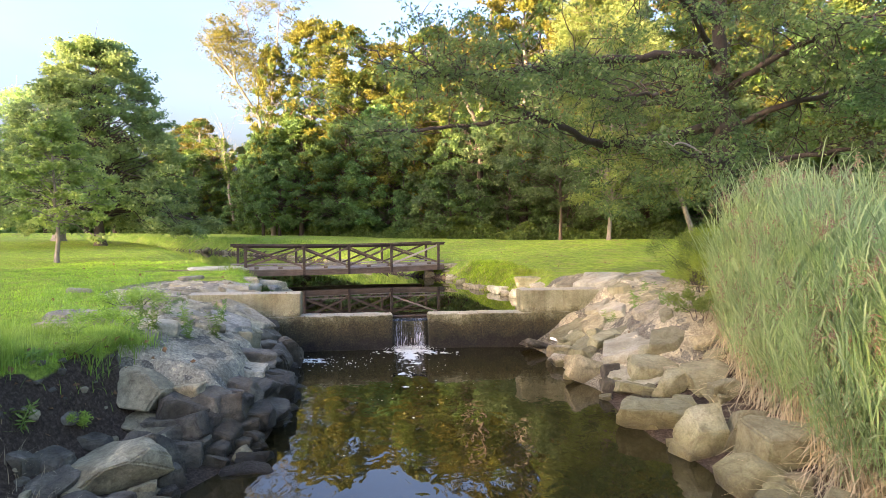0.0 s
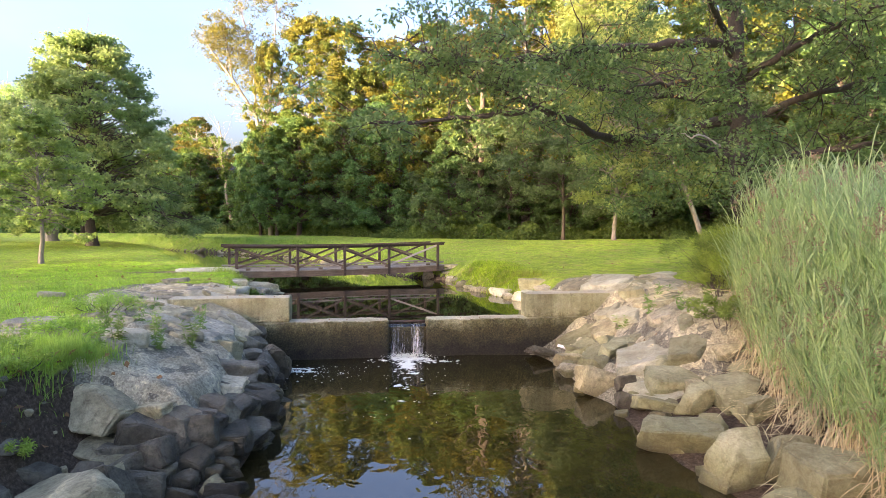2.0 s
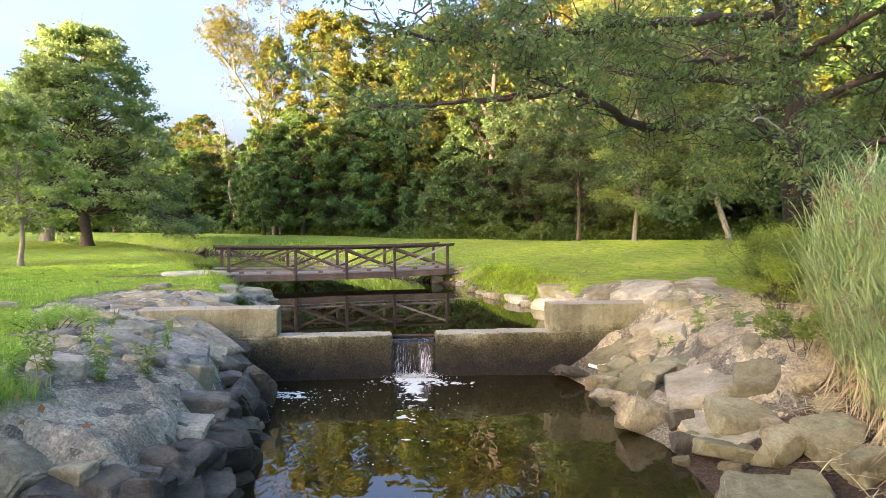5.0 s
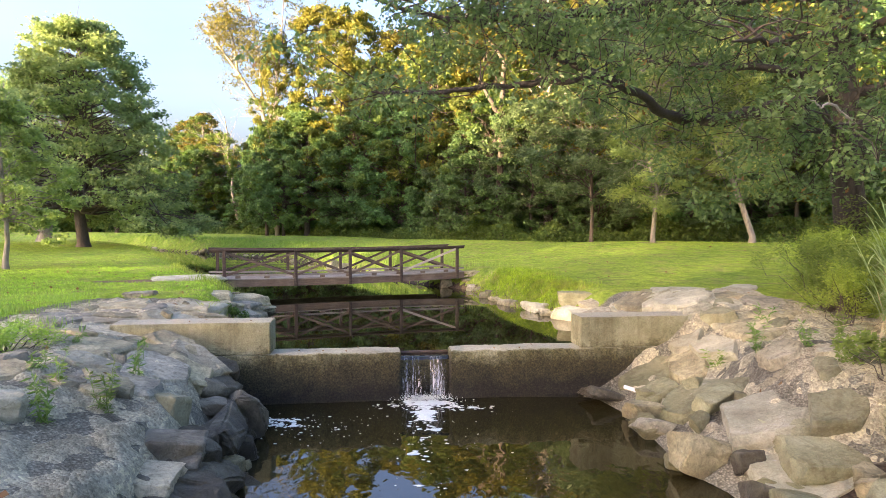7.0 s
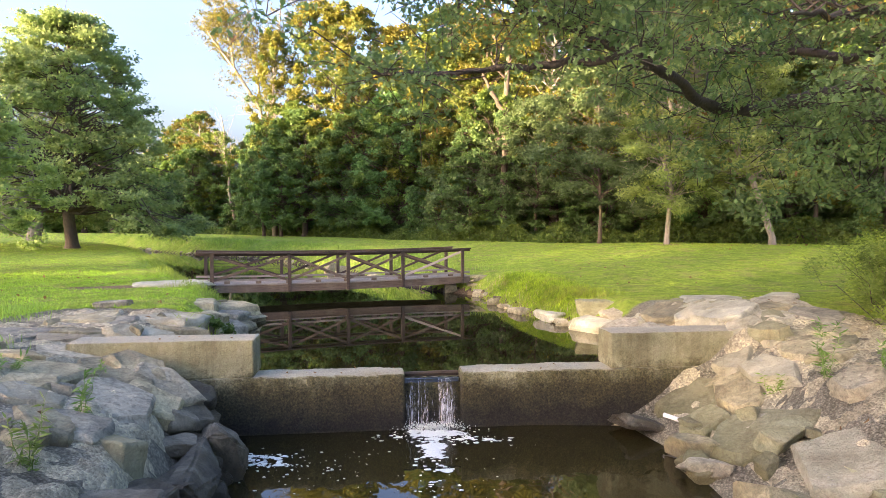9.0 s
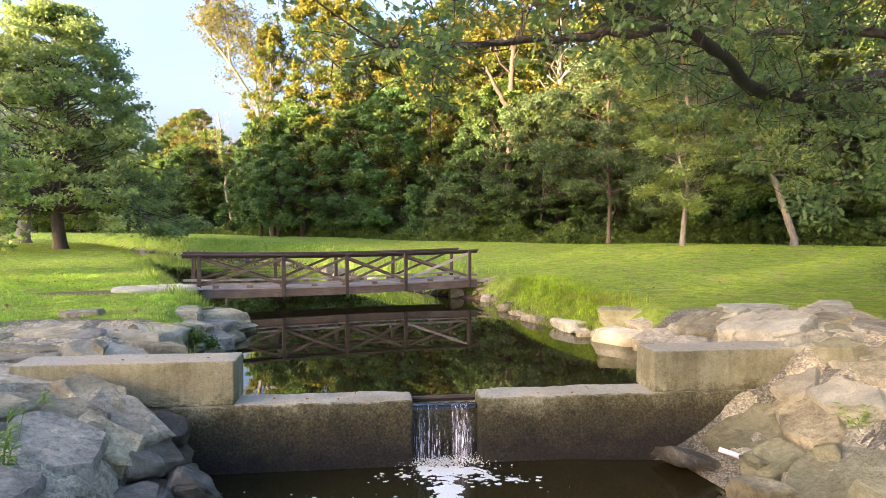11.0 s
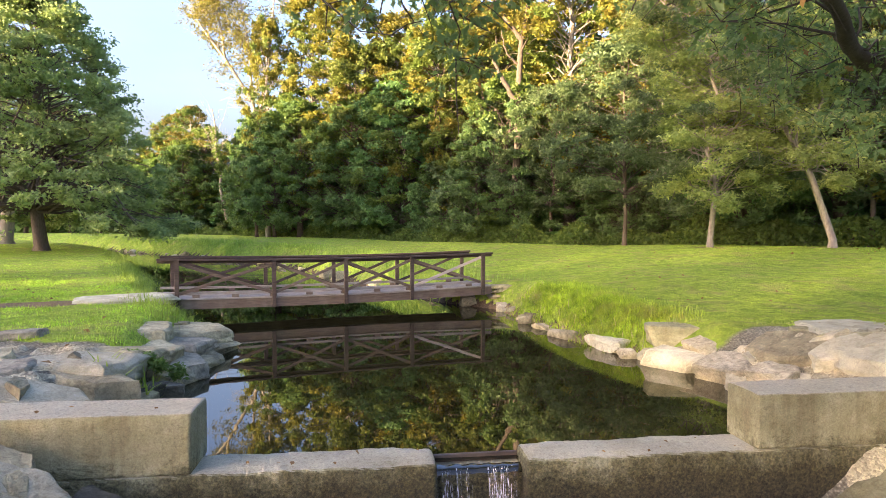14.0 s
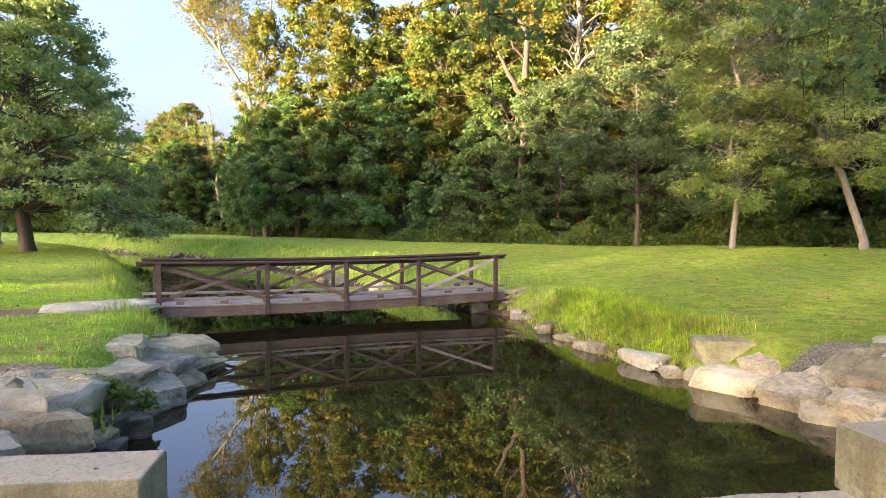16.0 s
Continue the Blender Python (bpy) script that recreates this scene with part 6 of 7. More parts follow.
lay([("g", -6.0, 20.6, 0.98, 1.3, 1.5, 0.30, 15, 0, 4), ("g", -5.85, 20.5, 0.80, 1.4, 1.7, 0.26, 25, 0, 8), ("b", -5.75, 19.5, 0.98, 1.0, 1.2, 0.24, 10, 0, 6), ("g", -5.62, 19.4, 0.80, 1.1, 1.4, 0.28, 20, 0, 9), ("g", -6.4, 19.4, 1.22, 1.0, 1.2, 0.26, 30, 0, 3),
     ("b", -5.35, 18.5, 0.86, 0.9, 1.3, 0.28, 15, 0, 10), ("g", -5.75, 18.5, 1.06, 0.9, 1.0, 0.26, 40, 0, 5), ("g", -5.7, 17.5, 1.20, 1.1, 0.8, 0.3, 0, 0, 4), ("g", -6.2, 21.8, 0.80, 0.9, 1.0, 0.28, 10, 0, 8), ("p", -5.65, 16.6, 1.26, 1.2, 0.8, 0.3, 8, 0, 3),
     ("g", -5.35, 16.2, 1.12, 1.1, 0.6, 0.34, 12, 0, 10)],
    "stone_slab", PLATE, "rocks of the pond's left shore")
lay([("d", -4.95, 17.2, 0.82, 0.5, 0.6, 0.45, 30, 0, 0), ("d", -4.75, 16.5, 0.78, 0.4, 0.5, 0.36, 0, 0, 0), ("d", -5.05, 16.8, 0.9, 0.5, 0.5, 0.4, 60, 0, 0), ("g", -5.2, 17.9, 0.84, 0.5, 0.5, 0.36, 10, 0, 0)],
    "boulder", BLOCK, "rocks of the pond's left shore")
lay([("p", -4.6, 9.75, 0, 0.7, 0.45, 0.25, 10, 0, 0), ("k", -5.7, 9.3, 0, 1.1, 0.7, 0.22, 35, 0, 0), ("b", -6.3, 10.3, 0, 1.0, 0.6, 0.2, 0, 0, 0)],
    "stone_slab", SLAB, "flat stones of the left bank", 0.12)
lay([("p", -8.45, 22.75, 1.39, 2.0, 1.15, 0.2, 38, 0, 0), ("p", -8.6, 14.3, 1.42, 0.6, 0.3, 0.14, 0, 0, 0), ("b", -7.4, 17.9, 1.40, 0.8, 0.35, 0.14, 20, 0, 0)],
    "stone_slab", SLAB, "flat stones of the left bank", 0.09)

lay([("g", 2.72, 11.77, 0.23, 0.84, 0.67, 0.66), ("t", 3.36, 10.44, 0.18, 0.89, 0.71, 0.33), ("t", 3.15, 9.05, 0.13, 1.33, 1.06, 0.59), ("t", 3.74, 10.01, 0.37, 0.62, 0.49, 0.67),
     ("t", 3.94, 11.31, 0.42, 1.39, 1.11, 0.48), ("t", 4.30, 9.81, 0.52, 0.84, 0.67, 0.65), ("t", 3.42, 7.90, 0.23, 0.86, 0.69, 0.93), ("t", 3.95, 7.87, 0.31, 0.78, 0.62, 0.70),
     ("t", 4.03, 7.19, 0.35, 0.92, 0.74, 0.92), ("t", 3.50, 6.85, 0.12, 0.93, 0.75, 0.59), ("t", 3.85, 6.47, 0.11, 0.90, 0.72, 0.27), ("d", 3.00, 10.85, 0.13, 0.43, 0.34, 0.37)],
    "boulder", BLOCK, "rocks of the right pool bank")
lay([("d", 3.14, 11.38, 0.29, 0.38, 0.30, 0.41), ("t", 4.27, 9.24, 0.45, 0.57, 0.45, 0.45), ("b", 2.55, 13.09, 0.14, 0.66, 0.53, 0.35), ("d", 2.33, 14.81, 0.12, 0.99, 0.79, 0.28),
     ("g", 4.85, 11.24, 0.87, 0.67, 0.54, 0.36), ("t", 4.86, 10.80, 0.68, 0.48, 0.38, 0.29)],
    "boulder", BLOCK, "rocks of the right pool bank")
lay([("p", 3.75, 12.10, 0, 1.55, 1.35, 0.5, 20, 0, 0), ("t", 3.42, 13.45, 0, 1.35, 1.15, 0.5, 28, 0, 0), ("t", 3.20, 15.0, 0, 1.2, 0.95, 0.44, 18, 0, 0), ("p", 3.95, 15.25, 0, 0.75, 0.62, 0.4, 24, 0, 0), ("p", 4.08, 14.32, 0, 0.62, 1.15, 0.42, 9, 0, 0),
     ("g", 3.68, 14.45, 0, 0.7, 1.0, 0.4, -3, 0, 0), ("k", 4.45, 13.05, 0, 0.6, 0.65, 0.36, 3, 0, 0), ("p", 3.65, 11.05, 0, 1.2, 0.95, 0.5, -15, 0, 0), ("t", 3.05, 14.2, 0, 0.85, 0.6, 0.4, 18, 0, 0), ("p", 4.9, 18.6, 0, 2.2, 1.3, 0.24, 34, 0, 0),
     ("k", 5.9, 17.7, 0, 1.0, 1.7, 0.24, -15, 0, 0), ("g", 3.9, 17.8, 0, 0.8, 2.0, 0.24, 21, 0, 0), ("p", 4.35, 16.7, 0, 1.2, 1.5, 0.26, 5, 0, 0), ("p", 4.85, 15.85, 0, 0.6, 1.0, 0.34, -15, 0, 0), ("b", 5.6, 16.0, 0, 1.5, 0.9, 0.36, 63, 0, 0),
     ("p", 4.25, 15.6, 0, 0.55, 0.4, 0.34, -18, 0, 0), ("p", 4.6, 15.2, 0, 0.6, 0.45, 0.34, -9, 0, 0), ("g", 4.6, 14.5, 0, 0.75, 0.95, 0.34, 6, 0, 0), ("t", 4.3, 11.6, 0, 0.95, 0.7, 0.4, 10, 0, 0), ("g", 5.2, 14.9, 0, 0.7, 0.8, 0.3, 40, 0, 0),
     ("g", 5.3, 17.0, 0, 0.9, 0.8, 0.34, 20, 0, 0), ("p", 6.4, 18.6, 0, 1.2, 0.8, 0.34, 40, 0, 0), ("k", 4.9, 12.4, 0, 0.8, 0.6, 0.34, 0, 0, 0)],
    "stone_slab", SLAB, "flat stones of the right bank", 0.03)
lay([("p", 3.45, 17.1, 0.86, 0.9, 0.6, 0.55, 60, 0, -14), ("p", 3.15, 18.0, 0.82, 0.95, 0.6, 0.5, 62, 0, -18), ("w", 3.6, 16.4, 0.85, 0.8, 0.6, 0.5, 70, 0, -10)],
    "boulder", BLOCK, "stones along the pond's right shore")
lay([("p", 2.60, 19.25, 0.84, 1.15, 0.80, 0.55, -62, 18, 0), ("w", 3.08, 18.40, 0.90, 1.0, 0.80, 0.60, -64, 20, 0), ("w", 3.40, 17.55, 0.92, 0.9, 0.7, 0.6, -70, 14, 0), ("w", 3.75, 17.75, 1.10, 0.75, 0.65, 0.42, 15, 0, -10), ("p", 3.5, 18.6, 1.14, 0.42, 0.36, 0.3, 10, 0, 0),
     ("w", 3.1, 19.2, 1.08, 0.7, 0.6, 0.36, 20, 0, -10)],
    "boulder", BLOCK, "stones along the pond's right shore")
lay([("p", 2.38, 19.82, 0.80, 0.50, 0.4, 0.34, 10, 0, 0), ("w", 2.85, 19.5, 0.92, 0.5, 0.45, 0.36, 40, 0, 0)], "shore_stone", BLOCK, "stones along the pond's right shore")
lay([("t", 3.05, 19.92, 1.16, 1.25, 0.6, 0.44, -6, 0, 0)], "stone_block", QUARRY, "stones along the pond's right shore")
lay([("w", 2.05, 20.0, 0.78, 0.42, 0.36, 0.32, 0, 0, 0), ("p", 1.86, 20.72, 0.84, 1.40, 0.50, 0.46, -68, 0, 0), ("w", 1.28, 22.0, 0.78, 0.85, 0.44, 0.34, -58, 0, 0),
     ("w", 1.0, 23.0, 0.77, 0.8, 0.36, 0.28, -55, 0, 0), ("w", 0.68, 23.9, 0.78, 0.5, 0.4, 0.36, 0, 0, 0), ("d", 0.95, 24.2, 0.84, 0.55, 0.35, 0.3, -20, 0, 0)],
    "shore_stone", ROUND, "stones along the pond's right shore")
lay([("k", -0.62, 27.0, 0.92, 0.62, 0.5, 0.6, 10, 10, 0), ("w", 0.35, 26.2, 0.82, 0.5, 0.4, 0.3, 0, 0, 0), ("g", 0.30, 26.9, 1.05, 0.9, 0.6, 0.18, 15, 0, 0), ("k", 0.35, 27.0, 1.20, 0.8, 0.55, 0.16, 5, 0, 0),
     ("g", 0.35, 27.0, 1.33, 0.85, 0.5, 0.14, 20, 0, 0), ("d", -0.9, 28.0, 0.85, 0.9, 0.5, 0.4, 0, 0, 0), ("g", -1.6, 28.8, 0.82, 0.7, 0.5, 0.35, 0, 0, 0)],
    "shore_stone", BLOCK, "stones at the bridge's foot")


def waste_pipe():
    """A short piece of white plastic pipe caught between the rocks beside the weir."""
    pts = np.array([(2.60, 14.62, 0.31), (2.70, 14.55, 0.29), (2.80, 14.48, 0.27)])
    ob = mesh_object("pipe", *tube(np.concatenate([pts, pts[::-1]]), [0.032, 0.032, 0.032, 0.027, 0.027, 0.027], 12), SIDING, None, True)
    tagged(ob, "short white plastic pipe caught between the rocks", "pipe")


waste_pipe()


def filler(name, shapes, n, seed, xs, ys, kinds_, size, group, sink=0.25, keep=None):
    """Loose smaller stones between the large ones."""
    rng = random.Random(seed)
    made = 0
    for _ in range(n * 6):
        if made >= n:
            break
        y = rng.uniform(*ys)
        x = xs(y, rng)
        if keep and not keep(x, y):
            continue
        s = size * rng.lognormvariate(0, 0.35)
        z = at_ground(x, y)
        kind = rng.choice(kinds_)
        if sink is None:
            lay([(kind, x, y, 0, s * rng.uniform(0.9, 1.6), s * rng.uniform(0.6, 1.0), 0.28, rng.uniform(0, 180), 0, 0)], name, shapes, group, 0.03)
            made += 1
            continue
        rock(name, rng.choice(shapes), MATS[kind], x, y, z + s * (0.35 - sink), s * rng.uniform(0.9, 1.5), s * rng.uniform(0.7, 1.1), s * rng.uniform(0.5, 0.95), rng.uniform(0, 180),
             (rng.uniform(-15, 15), rng.uniform(-15, 15)), LABELS[kind], group)
        made += 1


def edge_x(edge, y):
    ys_, xs_ = zip(*edge)
    return float(np.interp(y, ys_, xs_))


filler("riprap_rock", BLOCK, 64, 1, lambda y, r: edge_x(POOL_LEFT, y) - r.uniform(-0.1, 1.1), (2.5, 8.3), "dddg", 0.3, "rocks of the left pool bank")
filler("riprap_rock", BLOCK, 26, 12, lambda y, r: edge_x(POOL_LEFT, y) - r.uniform(-0.08, 0.24), (8.8, 13.8), "ddd", 0.44, "rocks of the left pool bank", 0.42)
filler("riprap_rock", BLOCK, 18, 15, lambda y, r: edge_x(POOL_LEFT, y) - r.uniform(0.22, 0.60), (8.6, 12.6), "ddd", 0.40, "rocks of the left pool bank", 0.30)
filler("riprap_rock", BLOCK, 14, 14, lambda y, r: edge_x(POOL_LEFT, y) - r.uniform(0.1, 1.2), (7.85, 8.22), "ddd", 0.40, "rocks of the left pool bank", 0.34)
filler("riprap_rock", BLOCK, 26, 2, lambda y, r: edge_x(POOL_LEFT, y) - r.uniform(-0.1, 0.5), (11.0, 14.5), "ddg", 0.34, "rocks of the left pool bank", 0.40)
filler("riprap_rock", BLOCK, 60, 3, lambda y, r: edge_x(POOL_RIGHT, y) + r.uniform(-0.05, 1.5), (2.5, 14.5), "ttgt", 0.3, "rocks of the right pool bank")
filler("stone_slab", SLAB, 22, 4, lambda y, r: edge_x(POOL_LEFT, y) - r.uniform(1.35, 3.2), (9.2, 16.8), "ggbg", 0.5, "flat stones of the left bank", None)
filler("stone_slab", SLAB, 24, 5, lambda y, r: edge_x(POOL_RIGHT, y) + r.uniform(0.8, 3.6), (11.8, 18.6), "gttp", 0.5, "flat stones of the right bank", None)
filler("shore_stone", ROUND, 7, 6, lambda y, r: edge_x(POND_RIGHT, y) + r.uniform(-0.05, 0.25), (19.5, 27.0), "wwg", 0.26, "stones along the pond's right shore")
filler("shore_stone", BLOCK, 9, 7, lambda y, r: edge_x(POND_LEFT, y) - r.uniform(-0.05, 0.5), (16.0, 23.0), "gdg", 0.36, "rocks of the pond's left shore")
filler("shore_stone", ROUND, 46, 9, lambda y, r: edge_x(POND_RIGHT, y) + r.uniform(-0.1, 0.3), (31.0, 74.0), "gwk", 0.42, "stones along the far shore")
filler("riprap_rock", BLOCK, 15, 16, lambda y, r: edge_x(POOL_LEFT, y) - r.uniform(1.0, 1.95), (5.6, 7.9), "dgd", 0.20, "rocks of the left pool bank", 0.15)
filler("loose_stone", BLOCK, 46, 13, lambda y, r: r.uniform(-5.1, -3.5), (6.2, 8.3), "dgd", 0.085, "loose stones on the bare earth", 0.2)

# ---- grass, reeds, weeds ----
def cover_at(px, py):
    """How bare the ground is: earth, mortar or water."""
    d1 = signed(px, py, outline(POOL_LEFT, POOL_RIGHT))
    d2 = signed(px, py, outline(POND_LEFT, POND_RIGHT))
    bare = (d2 < 0.25) | ((py < 15.2) & (d1 < np.where(px < 0, 2.0, 2.6)))
    bare |= (px < -3) & (px > -5.0) & (py < 8.25) & (d1 < 2.1)
    bare |= (px < -2) & (px > -4.6) & (py > 8.2) & (py < 9.2) & (d1 < 2.1)
    bare |= (px < -2) & (py > 9.0) & (py < 17.6) & (d1 < 2.2 + 0.30 * (py - 9))
    bare |= (px > 1.5) & (px < 8) & (py > 10.8) & (py < 19.0) & (d1 < 4.4)
    bare |= np.hypot((px + 8.5) / 1.25, (py - 22.75) / 0.85) < 1
    bare |= np.hypot((px + 10.0) / 1.2, (py - 21.9) / 0.6) < 1
    return bare


def blades(pts, length, width, rng, lean=0.5, segs=2):
    """Grass blades standing at pts: bent, tapering strips."""
    n = len(pts)
    a_ = rng.uniform(0, 2 * np.pi, n)
    d = np.stack([np.cos(a_), np.sin(a_), np.zeros(n)], 1)
    s = np.stack([-np.sin(a_), np.cos(a_), np.zeros(n)], 1)
    L = (length * rng.uniform(0.55, 1.3, n))[:, None]
    k = np.abs(rng.normal(0, lean, n))[:, None]
    cols = []
    for i in range(segs):
        t = i / segs
        w = width * (1 - t * 0.6)
        c = pts + d * L * k * t ** 2 + np.array((0, 0, 1)) * L * t * (1 - 0.25 * k * t)
        cols += [c - s * w / 2, c + s * w / 2]
    cols.append(pts + d * L * k + np.array((0, 0, 1)) * L * (1 - 0.25 * np.minimum(k, 2)))
    m = len(cols)
    v = np.stack(cols, 1).reshape(-1, 3)
    b = np.arange(n)[:, None] * m
    tri = []
    for i in range(segs - 1):
        tri += [(2 * i, 2 * i + 1, 2 * i + 3), (2 * i, 2 * i + 3, 2 * i + 2)]
    tri.append((2 * segs - 2, 2 * segs - 1, 2 * segs))
    return v, np.concatenate([b + t_ for t_ in tri])


def field(name, n, seed, xr, yr, length, width, mat, label, keep, lean=0.5, segs=1, cat="grass"):
    rng = np.random.default_rng(seed)
    y = yr[0] + (yr[1] - yr[0]) * rng.random(n) ** 1.5
    x = rng.uniform(xr[0], xr[1], n)
    lump = np.sin(x * 5.1 + 2 * np.sin(y * 3.3)) * np.sin(y * 4.3 + 2 * np.sin(x * 2.7)) + 0.6 * np.sin(x * 13 + 3 * np.sin(y * 7)) * np.sin(y * 11 + x * 4)
    ok = keep(x, y) & (rng.random(n) < 0.62 + 0.4 * lump)
    x, y = x[ok], y[ok]
    pts = np.stack([x, y, ground_z(x, y) - 0.01], 1)
    return tagged(mesh_object(name, *blades(pts, length, width, rng, lean, segs), mat), label, cat, kind="stuff")


field("grass", 260000, 1, (-15, -3.6), (3.0, 27), 0.08, 0.013, GRASS, "short green mown grass on the lawn", lambda x, y: ~cover_at(x, y), 0.9)
field("grass", 100000, 3, (-34, -9), (22, 50), 0.055, 0.022, GRASS, "short green grass on the far park lawn", lambda x, y: ~cover_at(x, y), 1.4)
field("grass", 80000, 4, (-6, 26), (29, 50), 0.032, 0.022, GRASS, "short green grass before the woods", lambda x, y: ~cover_at(x, y), 1.4)
field("grass", 130000, 2, (0.5, 16), (16, 34), 0.030, 0.014, GRASS, "short green mown grass on the far lawn", lambda x, y: ~cover_at(x, y), 1.2)


def tufts(name, centres, n, spread, length, width, mat, label, seed, lean=0.5, segs=3):
    rng = np.random.default_rng(seed)
    pts = []
    for x, y, s in centres:
        q = rng.normal(0, spread, (int(n * s), 2)) + (x, y)
        pts.append(q)
    q = np.concatenate(pts)
    pts = np.stack([q[:, 0], q[:, 1], ground_z(q[:, 0], q[:, 1]) - 0.02], 1)
    return tagged(mesh_object(name, *blades(pts, length, width, rng, lean, segs), mat), label, "grass", kind="stuff")


def fallen_leaves():
    """Single dry leaves lying on the lawn, the bare earth and the stones."""
    rng = np.random.default_rng(77)
    x = np.concatenate([rng.uniform(-14, -3.2, 140), rng.uniform(2.8, 16, 130), rng.uniform(-5.2, -3.4, 90)])
    y = np.concatenate([rng.uniform(5, 27, 140), rng.uniform(12, 33, 130), rng.uniform(6.5, 8.6, 90)])
    d1, d2 = signed(x, y, outline(POOL_LEFT, POOL_RIGHT)), signed(x, y, outline(POND_LEFT, POND_RIGHT))
    ok = (d1 > 0.8) & (d2 > 0.5)
    pts = np.stack([x, y, ground_z(x, y) + 0.05], 1)[ok]
    tagged(mesh_object("fallen_leaves", *leaves(pts, 0.09, rng, 0.0, 2.0, 0.7), LEAF_RUST), "scattered dry brown leaves on the ground", "leaves", kind="stuff")


fallen_leaves()
rng_t = random.Random(12)
tufts("tall_grass", [(edge_x(POOL_LEFT, y) - 2.1 - rng_t.uniform(0.0, 1.1), y, rng_t.uniform(0.5, 1.3)) for y in np.linspace(3.2, 8.6, 36)] + [(x, 8.42 + 0.12 * math.sin(x * 7) + rng_t.uniform(0, 0.6), rng_t.uniform(0.6, 1.2)) for x in np.linspace(-6.0, -4.4, 24)], 150, 0.15, 0.20, 0.010, GRASS_TALL,
      "long unmown grass at the top of the bank", 1, 0.95)
tufts("tall_grass", [(-4.75 - rng_t.uniform(0, 2.4) - (y - 9) * 0.42, y, rng_t.uniform(0.4, 1.0)) for y in np.linspace(9.4, 17.5, 26)], 110, 0.22, 0.2, 0.009, GRASS_TALL,
      "ragged grass beside the flat stones", 2, 0.7)
tufts("tall_grass", [(edge_x(POND_RIGHT, y) + rng_t.uniform(0.45, 1.3), y, rng_t.uniform(0.6, 1.3)) for y in np.linspace(20.6, 25.4, 34)], 520, 0.34, 0.17, 0.016, GRASS,
      "bright tall grass along the pond's shore", 3, 1.0)
tufts("tall_grass", [(edge_x(POND_LEFT, y) - rng_t.uniform(0.2, 1.2), y, rng_t.uniform(0.5, 1.2)) for y in np.linspace(20.5, 46, 70)], 110, 0.3, 0.26, 0.014, GRASS_TALL,
      "tall grass along the pond's left shore", 4, 0.6)
tufts("tall_grass", [(edge_x(POND_RIGHT, y) + rng_t.uniform(0.3, 2.4), y, rng_t.uniform(0.5, 1.2)) for y in np.linspace(28, 70, 90)], 110, 0.5, 0.28, 0.025, GRASS_TALL,
      "bright grass on the far bank of the stream", 5, 0.6)
tufts("fountain_grass", [(-5.1, 6.7, 0.8), (-5.05, 6.2, 1), (-5.2, 7.0, 0.8), (-4.95, 5.6, 1), (-5.3, 7.3, 0.6), (-5.3, 6.5, 1)], 240, 0.12, 0.5, 0.010, GRASS_TALL, "tall arching grass clump on the bank", 6, 0.75)
tufts("day_lily_leaves", [(-5.0, 16.75, 1), (-5.3, 16.5, 0.6)], 60, 0.09, 0.42, 0.03, GRASS_TALL, "clump of broad arching green leaves", 7, 0.7, 5)
tufts("dry_grass", [(edge_x(POND_RIGHT, y) + rng_t.uniform(0.15, 0.7), y, rng_t.uniform(0.4, 1.0)) for y in np.linspace(19.8, 26.5, 9)], 40, 0.2, 0.22, 0.012, REED_TAN, "dry straw-coloured grass on the bank", 8, 0.8)
tufts("dry_grass", [(-3.9, 5.6, 1), (-4.3, 6.2, 0.7)], 80, 0.16, 0.22, 0.008, REED_TAN, "withered tuft of grass on bare earth", 9, 1.0)


